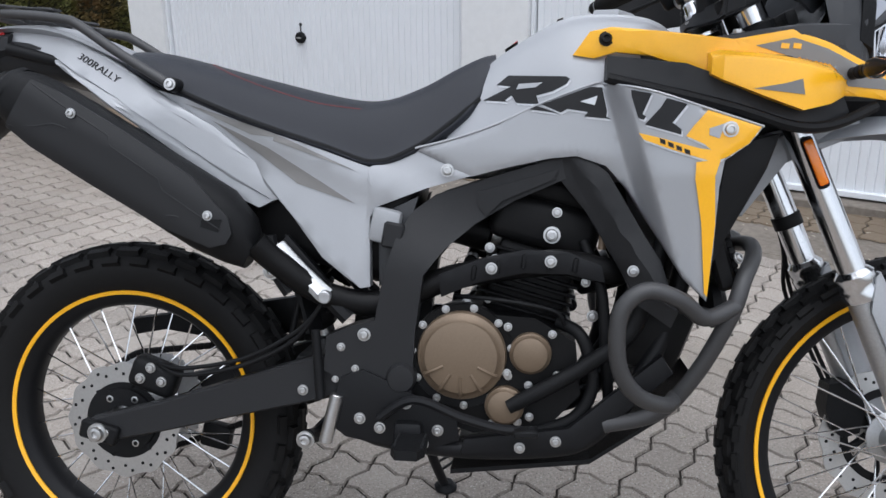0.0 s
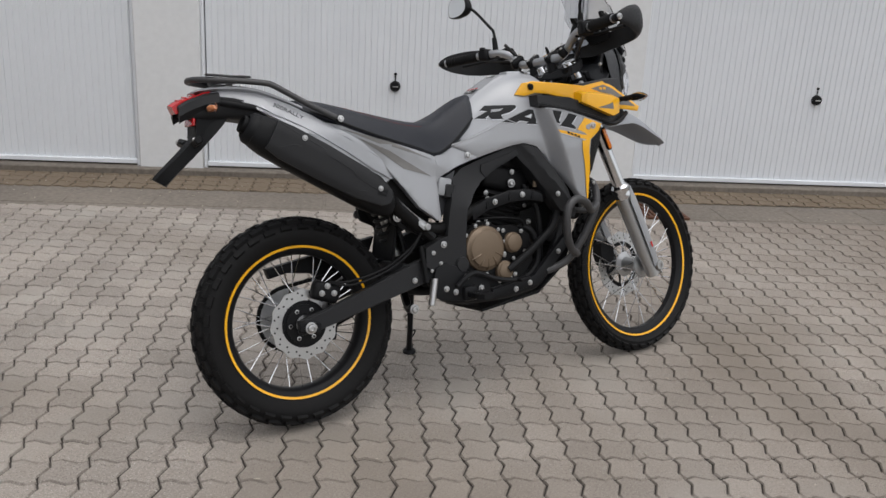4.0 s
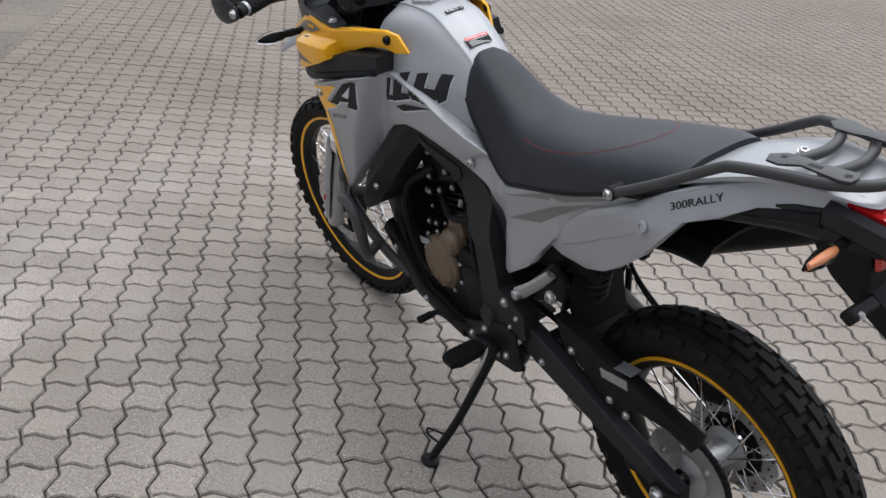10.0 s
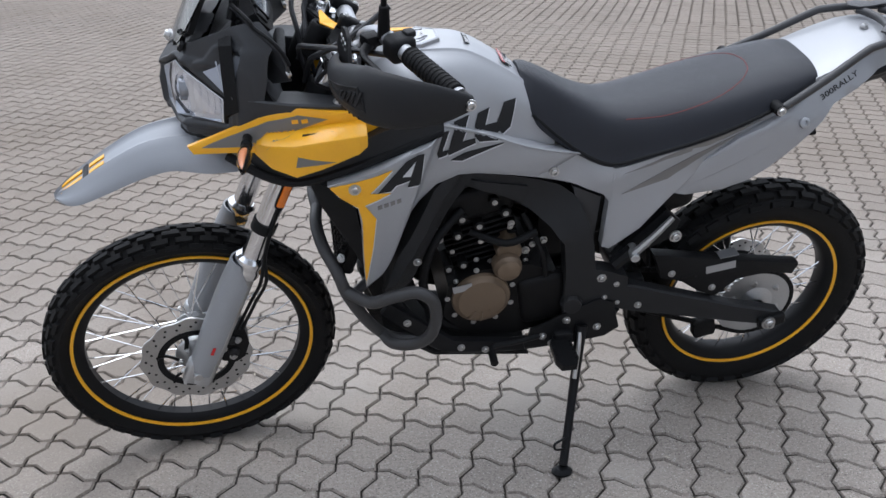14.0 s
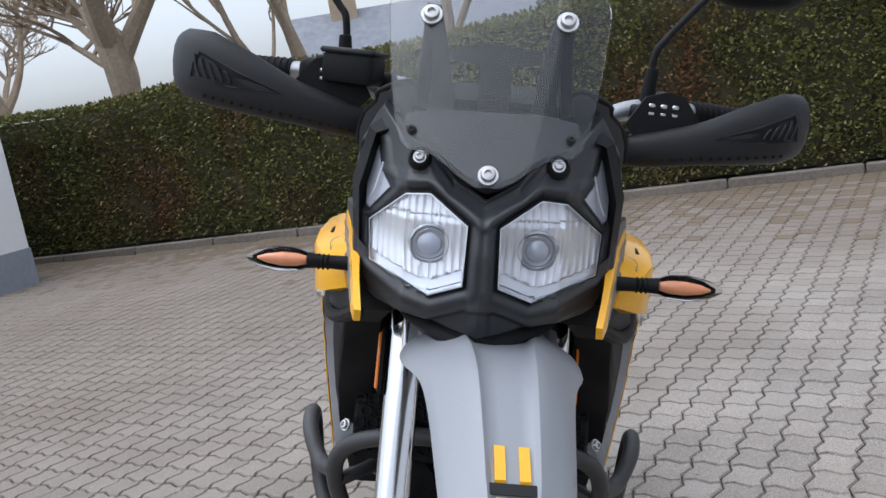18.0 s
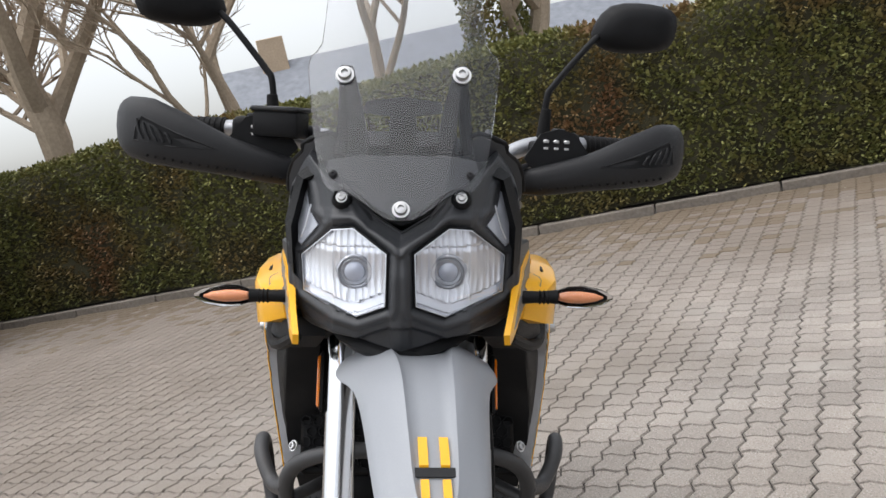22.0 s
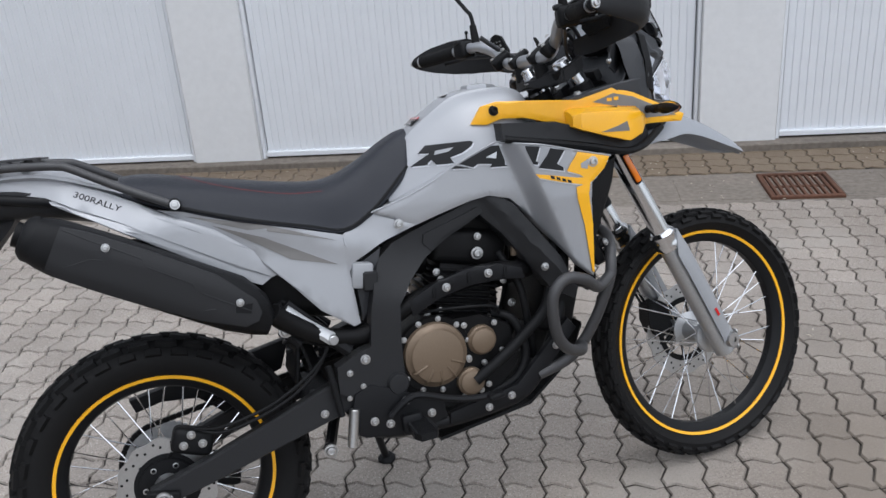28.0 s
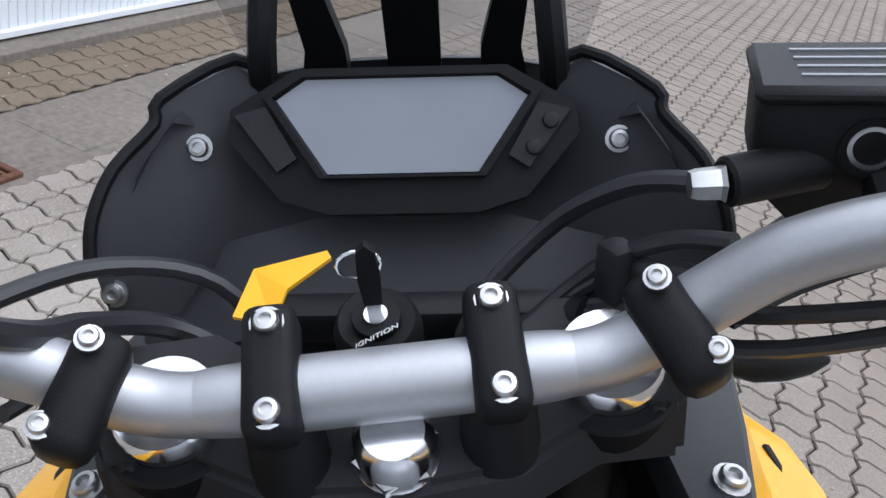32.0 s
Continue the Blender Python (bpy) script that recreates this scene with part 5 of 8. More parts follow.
# -- tank, seat and side panels --
tank = part("fuel_tank", half_loft(fix_half([
    (0.60, [(0, 0.935), (0.039, 0.932), (0.045, 0.93), (0.05, 0.925), (0.062, 0.91), (0.075, 0.885), (0.082, 0.85), (0.082, 0.81), (0, 0.80)]),
    (0.665, [(0, 1.003), (0.036, 0.9985), (0.042, 0.9970), (0.047, 0.9920), (0.060, 0.978), (0.077, 0.95), (0.086, 0.90), (0.092, 0.83), (0, 0.80)]),
    (0.74, [(0, 1.056), (0.040, 1.0505), (0.046, 1.0490), (0.051, 1.0440), (0.074, 1.022), (0.096, 0.98), (0.105, 0.93), (0.112, 0.85), (0, 0.80)]),
    (0.80, [(0, 1.085), (0.042, 1.0805), (0.048, 1.0790), (0.053, 1.0740), (0.082, 1.052), (0.108, 1.008), (0.124, 0.962), (0.132, 0.86), (0, 0.80)]),
    (0.86, [(0, 1.090), (0.044, 1.0865), (0.050, 1.0850), (0.055, 1.0800), (0.086, 1.064), (0.112, 1.030), (0.130, 0.972), (0.138, 0.86), (0, 0.80)]),
    (0.92, [(0, 1.0865), (0.044, 1.083), (0.050, 1.0815), (0.055, 1.0765), (0.090, 1.064), (0.116, 1.036), (0.132, 0.98), (0.138, 0.86), (0, 0.80)]),
    (0.957, [(0, 1.077), (0.036, 1.073), (0.042, 1.071), (0.048, 1.066), (0.082, 1.045), (0.108, 1.016), (0.124, 0.965), (0.13, 0.87), (0, 0.82)]),
    (0.982, [(0, 1.058), (0.030, 1.054), (0.036, 1.051), (0.042, 1.045), (0.068, 1.020), (0.092, 0.99), (0.108, 0.94), (0.11, 0.88), (0, 0.84)]),
    (0.993, [(0, 1.032), (0.024, 1.028), (0.030, 1.025), (0.035, 1.020), (0.055, 0.995), (0.078, 0.965), (0.095, 0.93), (0.10, 0.88), (0, 0.85)])]), 4, 3), M_SILVER, bike, "silver-grey fuel tank with a flat ridged top", 28)
capo = [(0.850, 0.021), (0.850, -0.021), (0.887, -0.0425), (0.913, -0.029), (0.919, -0.010), (0.919, 0.010), (0.913, 0.029), (0.887, 0.0425)]


def cap_z(x):
    return 1.0915 - 0.20 * max(0.0, x - 0.875) + 0.06 * min(0, x - 0.85)


cap = part("fuel_cap", loft([[V(0.886 + (x - 0.886) * k, y * k, cap_z(x) + h) for x, y in capo] for k, h in ((1.16, -0.012), (1.16, -0.0035), (1.10, -0.0035), (1.09, 0.0), (1.06, 0.0045), (0.97, 0.0065), (0.90, 0.0065), (0.885, 0.0055))]), M_BAR, bike, "silver fuel cap", 18)
part("cap_flap", loft([[V(x, y, cap_z(x) + h) for x, y in ((0.870, 0.0125), (0.870, -0.0125), (0.878, -0.0125), (0.884, -0.019), (0.908, -0.018), (0.902, -0.010), (0.900, 0.0), (0.902, 0.010), (0.908, 0.018), (0.884, 0.019), (0.878, 0.0125))] for h in (0.004, 0.0068)]), M_BAR, cap, "raised key flap", 15)
for s in BOTH:
    part("cap_fin", loft([[V(x, s * y, cap_z(x) + h) for x, y in ((0.876, 0.022), (0.892, 0.033), (0.905, 0.026), (0.905, 0.022), (0.892, 0.026))] for h in (0.004, 0.0068)]), M_BAR, cap, angle=15)
part("cap_label", box((0.0085, 0.0145, 0.0006), pose(0.881, 0, 1.0979, 0, 6), 0.0), M_WHITE, cap)
text_part("cap_text", "E5", 0.0062, pose(0.881, 0, 1.0984, 0, 6) @ pose(0, 0, 0, 0, 0, -90), M_BLACK, cap, 0.0002)
part("label_ring", lathe([(0.0041, 0), (0.0041, 0.0003), (0.0045, 0.0003), (0.0045, 0)], (0.881, 0, 1.0982), (0.1, 0, 1), 28, True), M_BLACK, cap)
tank_tree = BVHTree.FromPolygons([v.co for v in tank.data.vertices], [p.vertices for p in tank.data.polygons])


def on_tank(x, lift):
    """A frame lying on the ridge of the tank at x."""
    za, zb = (tank_tree.ray_cast(V(q, 0.0, 1.4), V(0, 0, -1))[0].z for q in (x - 0.015, x + 0.015))
    tilt = math.degrees(math.atan2(zb - za, 0.03))
    return pose(x, 0, tank_tree.ray_cast(V(x, 0.0, 1.4), V(0, 0, -1))[0].z, 0, -tilt) @ Matrix.Translation((0, 0, lift))


text_part("euro_text", "EURO V", 0.0102, on_tank(0.790, 0.0014) @ pose(0, 0, 0, 0, 0, -90), M_WHITE, bike, 0.0004, 0.0, 1.15)
part("euro_badge", box((0.0112, 0.047, 0.0012), on_tank(0.790, 0.0006), 0.0005), M_BLACK, bike, "small black badge")
STK = on_tank(0.7065, 0.0012)
stk = part("rider_sticker", box((0.0265, 0.058, 0.0010), STK, 0.0), M_BLACK, bike, "black and red rider notice sticker")
part("sticker_head", box((0.0085, 0.0585, 0.0012), STK @ pose(0.0092, 0, 0.0002)), M_RED, stk)
text_part("sticker_title", "ATTENTION OF RIDER", 0.0046, STK @ pose(0.0091, 0, 0.001, 0, 0, -90), M_WHITE, stk, 0.0001)
for k, ln in enumerate((0.048, 0.021, 0.030, 0.038, 0.050)):
    part("sticker_line", box((0.0011, ln, 0.0002), STK @ pose(0.0026 - 0.0034 * k, 0.025 - ln / 2, 0.0008)), M_WHITE, stk)

seat = part("seat", half_loft(fix_half([
    (0.035, [(0, 1.020), (0.05, 1.018), (0.085, 1.008), (0.098, 0.992), (0.09, 0.98), (0, 0.975)]),
    (0.10, [(0, 1.015), (0.06, 1.012), (0.102, 0.996), (0.122, 0.968), (0.115, 0.952), (0, 0.945)]),
    (0.25, [(0, 0.978), (0.065, 0.974), (0.112, 0.955), (0.136, 0.91), (0.13, 0.893), (0, 0.885)]),
    (0.40, [(0, 0.944), (0.06, 0.94), (0.102, 0.918), (0.129, 0.862), (0.126, 0.845), (0, 0.835)]),
    (0.48, [(0, 0.938), (0.053, 0.934), (0.089, 0.91), (0.115, 0.842), (0.112, 0.82), (0, 0.81)]),
    (0.55, [(0, 0.962), (0.046, 0.957), (0.073, 0.93), (0.099, 0.866), (0.097, 0.845), (0, 0.83)]),
    (0.61, [(0, 0.995), (0.040, 0.99), (0.062, 0.966), (0.086, 0.91), (0.086, 0.885), (0, 0.86)]),
    (0.652, [(0, 1.016), (0.034, 1.011), (0.052, 0.993), (0.074, 0.955), (0.075, 0.925), (0, 0.9)]),
    (0.678, [(0, 1.022), (0.02, 1.02), (0.03, 1.012), (0.045, 1.0), (0.045, 0.98), (0, 0.96)])]), 5, 4), M_SEAT, bike, "long black vinyl seat with red stitching", 60)
seat_tree = BVHTree.FromPolygons([v.co for v in seat.data.vertices], [p.vertices for p in seat.data.polygons])


def on_seat(x, y):
    """A point on the top of the seat."""
    hit = seat_tree.ray_cast(V(x, y, 1.3), V(0, 0, -1))[0]
    return hit if hit else V(x, y, 0.95)


STITCH = curve_points([(0.16, 0.0, 0), (0.17, 0.04, 0), (0.205, 0.075, 0), (0.27, 0.098, 0), (0.36, 0.100, 0), (0.45, 0.086, 0)], 6)
both_sides("seat_stitch", lambda: tube([on_seat(p.x, max(p.y, 0.0)) for p in STITCH], 0.0008, 6, 1), M_STITCH, seat)
both_sides("seat_piping", lambda: tube([(0.05, 0.100, 0.985), (0.1, 0.124, 0.962), (0.25, 0.139, 0.902), (0.40, 0.132, 0.853), (0.48, 0.118, 0.829), (0.55, 0.102, 0.856), (0.61, 0.089, 0.9), (0.655, 0.077, 0.94)], 0.0045, 8, 4), M_BLACK, seat)


def skin_of(*obs):
    """The outer face of left-hand parts, as y over (x, z)."""
    trees = [BVHTree.FromPolygons([v.co for v in o.data.vertices], [p.vertices for p in o.data.polygons]) for o in obs]

    def skin(x, z):
        ys = [h[0].y for h in (t.ray_cast(V(x, 0.6, z), V(0, -1, 0)) for t in trees) if h[0]]
        return max(ys) if ys else 0.1
    return skin


def bent_plate(outline, thick, fy, n=1, fine=0.035, dip=0.0025, folds=()):
    """A panel that follows fy(x, z), thick towards the machine's middle, with edges along its folds."""
    pts = outline if n <= 1 else [(p.x, p.z) for p in curve_points([(x, 0, z) for x, z in outline], n, True)]
    bm = bmesh.new()
    f = bm.faces.new([bm.verts.new((x, 0, z)) for x, z in pts])
    bm.normal_update()
    bmesh.ops.triangulate(bm, faces=[f], ngon_method="EAR_CLIP")
    for at, across in folds:
        bmesh.ops.bisect_plane(bm, geom=bm.verts[:] + bm.edges[:] + bm.faces[:], plane_co=at, plane_no=across)
    bmesh.ops.triangulate(bm, faces=bm.faces[:])
    for _ in range(3 if fine > 0.03 else 5):
        bmesh.ops.subdivide_edges(bm, edges=[e for e in bm.edges if e.calc_length() > fine], cuts=1)
        bmesh.ops.triangulate(bm, faces=[g for g in bm.faces if len(g.verts) > 3])
    border = {v for e in bm.edges if len(e.link_faces) == 1 for v in e.verts}
    for v in bm.verts:
        v.co.y = fy(v.co.x, v.co.z) - (dip if v in border else 0.0)
    rim = [e for e in bm.edges if len(e.link_faces) == 1]
    ext = bmesh.ops.extrude_edge_only(bm, edges=rim)
    for v in [g for g in ext["geom"] if isinstance(g, bmesh.types.BMVert)]:
        v.co.y -= thick(v.co.x) if callable(thick) else thick
    bmesh.ops.recalc_face_normals(bm, faces=bm.faces)
    if sum(f.normal.y * f.calc_area() for f in bm.faces) < 0:
        bmesh.ops.reverse_faces(bm, faces=bm.faces)
    return bm


SHROUD = [(0.545, 0.853), (0.62, 0.872), (0.69, 0.897), (0.76, 0.93), (0.845, 0.962), (0.862, 0.9605), (0.892, 0.954), (0.937, 0.944), (1.005, 0.921), (1.094, 0.894), (1.074, 0.868), (1.038, 0.842), (1.032, 0.80), (1.03, 0.70), (1.025, 0.622), (0.99, 0.655), (0.95, 0.72), (0.905, 0.79), (0.868, 0.83), (0.82, 0.845), (0.775, 0.84), (0.70, 0.822), (0.645, 0.807)]
shrouds = both_sides("tank_shroud", lambda: bent_plate(SHROUD, 0.03, shroud_y, 1, 0.014, folds=[((0.858 + o, 0, 0.955), (1, 0, 0.32)) for o in (0.0, 0.008, 0.016, 0.024, 0.032)]), M_SILVER, bike, "silver-grey tank side shroud with a stepped-out front", 60)
both_sides("shroud_edge", lambda: tube([(x, shroud_y(x, z) - 0.001, z) for x, z in SHROUD[:10]], 0.0022, 6, 3), M_SILVER, bike)
SIDE = [(0.10, 0.946), (0.172, 0.928), (0.264, 0.893), (0.394, 0.848), (0.472, 0.82), (0.545, 0.852), (0.645, 0.808), (0.567, 0.785), (0.487, 0.753), (0.474, 0.735), (0.477, 0.616), (0.461, 0.613), (0.395, 0.664), (0.335, 0.742), (0.288, 0.792), (0.259, 0.838), (0.17, 0.9)]


def side_y(x, z):
    ridge = 0.010 * max(0, 1 - abs((z - 0.86) + 0.42 * (x - 0.33)) / 0.05)
    return body_y(x) + ridge + 0.07 * max(0, 0.82 - z)


sides = both_sides("side_panel", lambda: bent_plate(SIDE, 0.025, side_y), M_SILVER, bike, "silver-grey side panel with darker graphics", 35)
side_skin = skin_of(sides[0])
for k, s in enumerate(BOTH):
    for poly in ([(0.15, 0.924), (0.27, 0.872), (0.31, 0.868), (0.31, 0.862), (0.455, 0.812), (0.30, 0.88)], [(0.20, 0.895), (0.30, 0.85), (0.45, 0.758), (0.35, 0.79), (0.29, 0.835)]):
        bm = bent_plate(poly, 0.0015, lambda x, z: side_skin(x, z) + 0.0012, fine=0.014, dip=0.0)
        part("side_graphic", bm if s > 0 else mirrored(bm), M_SILVER_DARK, sides[k], "dark grey graphic")
    bolt(sides[k], (0.605, s * (body_y(0.605) + 0.003), 0.817), (0, s, 0), 0.0085)
TAIL = [(-0.246, 1.058), (-0.232, 1.062), (-0.184, 1.058), (-0.104, 1.050), (-0.01, 1.008), (0.059, 0.970), (0.105, 0.940), (0.205, 0.885), (0.275, 0.825), (0.325, 0.765), (0.305, 0.760), (0.237, 0.795), (0.14, 0.862), (0.027, 0.934), (-0.056, 0.975), (-0.107, 1.008), (-0.173, 1.026), (-0.225, 1.042)]
tails = both_sides("tail_panel", lambda: bent_plate(TAIL, 0.02, tail_y), M_SILVER, bike, "silver-grey tail panel", 40)
part("tail_top", half_loft(fix_half([(-0.262, [(0, 1.053), (0.02, 1.053), (0.04, 1.052), (0, 1.045)]), (-0.245, [(0, 1.060), (0.03, 1.060), (0.055, 1.055), (0, 1.045)]), (-0.18, [(0, 1.068), (0.045, 1.066), (0.075, 1.057), (0, 1.03)]), (-0.09, [(0, 1.060), (0.055, 1.057), (0.09, 1.045), (0, 1.0)]), (0.03, [(0, 1.01), (0.06, 1.008), (0.1, 0.995), (0, 0.96)]), (0.08, [(0, 0.985), (0.06, 0.98), (0.1, 0.97), (0, 0.95)])]), 3, 3), M_SILVER, bike, "silver-grey tail top", 40)
tail_skin = skin_of(tails[0])
for s in BOTH:
    y_ = tail_skin(-0.011, 0.984) + 0.0012
    m = pose(-0.011, s * y_, 0.984, 90, 0, 0) if s < 0 else pose(-0.011, s * y_, 0.984, 90, 0, 180)
    tilt = pose(0, 0, 0, -26.5)  # the panel flares out downwards
    text_part("tail_text", "300RALLY", 0.0180, m @ tilt @ pose(0, 0, 0, 0, 0, -31 if s < 0 else 31), M_DARK, tails[0 if s > 0 else 1], 0.0004, 0.0, 1.25)
COVER = [(0.336, 0.748), (0.312, 0.785), (0.262, 0.828), (0.181, 0.892), (0.061, 0.95), (-0.004, 0.98), (-0.06, 1.008), (-0.012, 0.962), (0.043, 0.888), (0.08, 0.845), (0.12, 0.807), (0.162, 0.777), (0.215, 0.753), (0.296, 0.739)]
part("left_cover", bent_plate(COVER, 0.02, lambda x, z: tail_y(x, z) - 0.002), M_SILVER, bike, "silver-grey lower tail cover", 40)
SKIRT = [(0.305, 0.760), (0.237, 0.797), (0.14, 0.864), (0.027, 0.936), (-0.056, 0.977), (-0.107, 1.008), (-0.098, 0.992), (-0.04, 0.956), (0.035, 0.907), (0.14, 0.838), (0.22, 0.777), (0.28, 0.747)]
part("right_cover", mirrored(bent_plate(SKIRT, 0.02, lambda x, z: tail_y(x, z) - 0.003)), M_SILVER, bike, "silver-grey lower tail edge over the muffler", 40)
part("tail_lock", lathe([(0.0, 0.002), (0.004, 0.002), (0.005, 0.005), (0.009, 0.005), (0.0115, 0.003), (0.012, -0.004)], (0.068, tail_y(0.068, 0.917) + 0.001, 0.917), (0, 1, 0.45), 24), M_BAR, tails[0], "small seat lock")

# -- letters on the shroud and tank --
def decal(outline, mat, s, fy, parent, name="letter", off=0.0012, flat=False):
    if flat:
        top = max(fy(x, z) for x, z in outline)
        bm = plate(outline, top - 0.002, top + off, 0.0004)
        return part(name, bm if s > 0 else mirrored(bm), mat, parent)
    bm = bent_plate(outline, 0.0015, lambda x, z: fy(x, z) + off, fine=0.006, dip=0.0)
    torn = [f for f in bm.faces if max(v.co.y for v in f.verts) - min(v.co.y for v in f.verts) > 0.0045]
    bmesh.ops.delete(bm, geom=torn, context="FACES")
    left, last = set(bm.faces), None
    while left:
        piece, todo = set(), [left.pop()]
        while todo:
            f = todo.pop()
            piece.add(f)
            for g in {h for e in f.edges for h in e.link_faces} & left:
                left.discard(g)
                todo.append(g)
        if sum(f.calc_area() for f in piece) < 1.5e-5:
            continue
        one, place = bmesh.new(), {}
        for f in piece:
            for v in f.verts:
                if v not in place:
                    place[v] = one.verts.new(v.co)
            one.faces.new([place[v] for v in f.verts])
        last = part(name, one if s > 0 else mirrored(one), mat, parent)
    bm.free()
    return last


upper_y = skin_of(tank, shrouds[0])


# the machine's right: reads from the seat to the front
LETTERS_RIGHT = [
    [(0.684, 0.963), (0.704, 0.979), (0.800, 0.975), (0.806, 0.971), (0.801, 0.963), (0.779, 0.951), (0.752, 0.944), (0.757, 0.930), (0.719, 0.932), (0.710, 0.945), (0.699, 0.937), (0.703, 0.934), (0.662, 0.937), (0.709, 0.960)],
    [(0.761, 0.928), (0.839, 0.957), (0.857, 0.955), (0.866, 0.918), (0.865, 0.909), (0.872, 0.905), (0.830, 0.909), (0.836, 0.916), (0.803, 0.921), (0.792, 0.915)],
    [(0.752, 0.926), (0.788, 0.914), (0.741, 0.920)],
    [(0.897, 0.948), (0.927, 0.942), (0.915, 0.911), (0.920, 0.907), (0.917, 0.902), (0.909, 0.905), (0.898, 0.938)],
    [(0.949, 0.935), (0.979, 0.926), (0.959, 0.898), (0.972, 0.888), (0.972, 0.880), (0.919, 0.895), (0.941, 0.921)],
]


def edged(outline, mat, s, name="letter", off=0.0024):
    """A printed letter with a thin pale edge below and in front of it."""
    decal([(x + 0.0022, z - 0.0034) if s < 0 else (x - 0.0016, z - 0.0036) for x, z in outline], M_EDGE, s, upper_y, shrouds[0 if s > 0 else 1], "letter_edge", off - 0.0012)
    decal(outline, mat, s, upper_y, shrouds[0 if s > 0 else 1], name, off)


M_EDGE = material("pale_silver_print", (0.62, 0.64, 0.67), 0.4, 0.2, 0.04, 300)
for outline in LETTERS_RIGHT:
    edged(outline, M_DARK, -1)
decal([(0.823, 0.933), (0.850, 0.942), (0.846, 0.927)], M_EDGE, -1, upper_y, shrouds[1], "letter_gap", 0.0034)
decal([(0.722, 0.964), (0.762, 0.966), (0.750, 0.958), (0.718, 0.955)], M_SILVER, -1, upper_y, shrouds[1], "letter_gap", 0.0034)
edged([(1.009, 0.917), (1.090, 0.893), (1.072, 0.868), (1.038, 0.846), (1.018, 0.840), (0.960, 0.857), (0.918, 0.872), (0.911, 0.882), (0.933, 0.877), (0.999, 0.860), (1.016, 0.858), (1.006, 0.866), (0.979, 0.878), (0.989, 0.893)], M_YELLOW, -1, "yellow_letter", 0.0032)
decal([(1.012, 0.890), (1.035, 0.898), (1.027, 0.875), (1.012, 0.880)], M_SILVER, -1, upper_y, shrouds[1], "letter_gap", 0.0044)
decal([(0.995, 0.839), (1.031, 0.844), (1.024, 0.818), (1.029, 0.745), (1.025, 0.630), (1.020, 0.635), (1.008, 0.747), (0.995, 0.813)], M_YELLOW, -1, upper_y, shrouds[1], "yellow_stripe", 0.0036)
for j in range(4):
    decal([(0.941 + 0.012 * j, 0.8745 - 0.005 * j), (0.949 + 0.012 * j, 0.8715 - 0.005 * j), (0.950 + 0.012 * j, 0.8645 - 0.005 * j), (0.942 + 0.012 * j, 0.8675 - 0.005 * j)], M_DARK, -1, upper_y, shrouds[1], "number_bar", 0.0042)
# the machine's left: reads from the front to the seat
LETTERS_LEFT = [
    [(0.998, 0.876), (0.942, 0.934), (0.916, 0.943), (0.904, 0.941), (0.911, 0.879), (0.908, 0.873), (0.938, 0.876), (0.933, 0.890), (0.962, 0.886), (0.972, 0.875)],
    [(0.857, 0.953), (0.845, 0.954), (0.858, 0.910), (0.846, 0.910), (0.848, 0.900), (0.867, 0.895), (0.869, 0.905)],
    [(0.832, 0.964), (0.801, 0.973), (0.816, 0.925), (0.789, 0.928), (0.788, 0.917), (0.845, 0.898), (0.847, 0.903)],
    [(0.781, 0.972), (0.755, 0.977), (0.764, 0.942), (0.737, 0.942), (0.722, 0.980), (0.694, 0.981), (0.706, 0.925), (0.722, 0.915), (0.757, 0.918), (0.780, 0.919), (0.791, 0.933)],
]
for outline in LETTERS_LEFT:
    edged(outline, M_DARK, 1)
decal([(0.949, 0.903), (0.922, 0.930), (0.932, 0.899)], M_EDGE, 1, upper_y, shrouds[0], "letter_gap", 0.0034)
edged([(0.840, 0.886), (0.811, 0.898), (0.726, 0.909), (0.815, 0.880)], M_DARK, 1, "underline")
edged([(1.092, 0.891), (0.969, 0.923), (1.014, 0.877), (0.973, 0.871), (1.007, 0.858), (1.025, 0.850), (1.003, 0.817), (1.010, 0.740), (1.026, 0.632), (1.029, 0.721), (1.030, 0.810), (1.037, 0.844), (1.071, 0.868)], M_YELLOW, 1, "yellow_stripe", 0.0032)
for j in range(4):
    decal([(1.000 - 0.013 * j, 0.845 + 0.002 * j), (0.991 - 0.013 * j, 0.847 + 0.002 * j), (0.990 - 0.013 * j, 0.838 + 0.002 * j), (0.999 - 0.013 * j, 0.836 + 0.002 * j)], M_SILVER_DARK, 1, upper_y, shrouds[0], "number_bar")
for k, s in enumerate(BOTH):
    bolt(shrouds[k], (1.043, s * 0.239, 0.889), (0, s, 0), 0.009)

# -- yellow side fairings and the dark scoops under them --
YEL = [(0.81, 1.01), (0.836, 1.047), (0.87, 1.053), (0.95, 1.043), (1.052, 1.028), (1.138, 1.043), (1.2, 1.024), (1.352, 0.951), (1.342, 0.935), (1.25, 0.944), (1.208, 0.945), (1.195, 0.93), (1.15, 0.918), (1.052, 0.951), (1.006, 0.978), (0.93, 1.006), (0.878, 1.013), (0.844, 1.004)]


def yel_y(x, z):
    base = float(np.interp(x, [0.79, 0.815, 0.862, 0.95, 1.04, 1.15, 1.2, 1.36], [0.113, 0.121, 0.137, 0.166, 0.19, 0.19, 0.178, 0.144]))
    return base


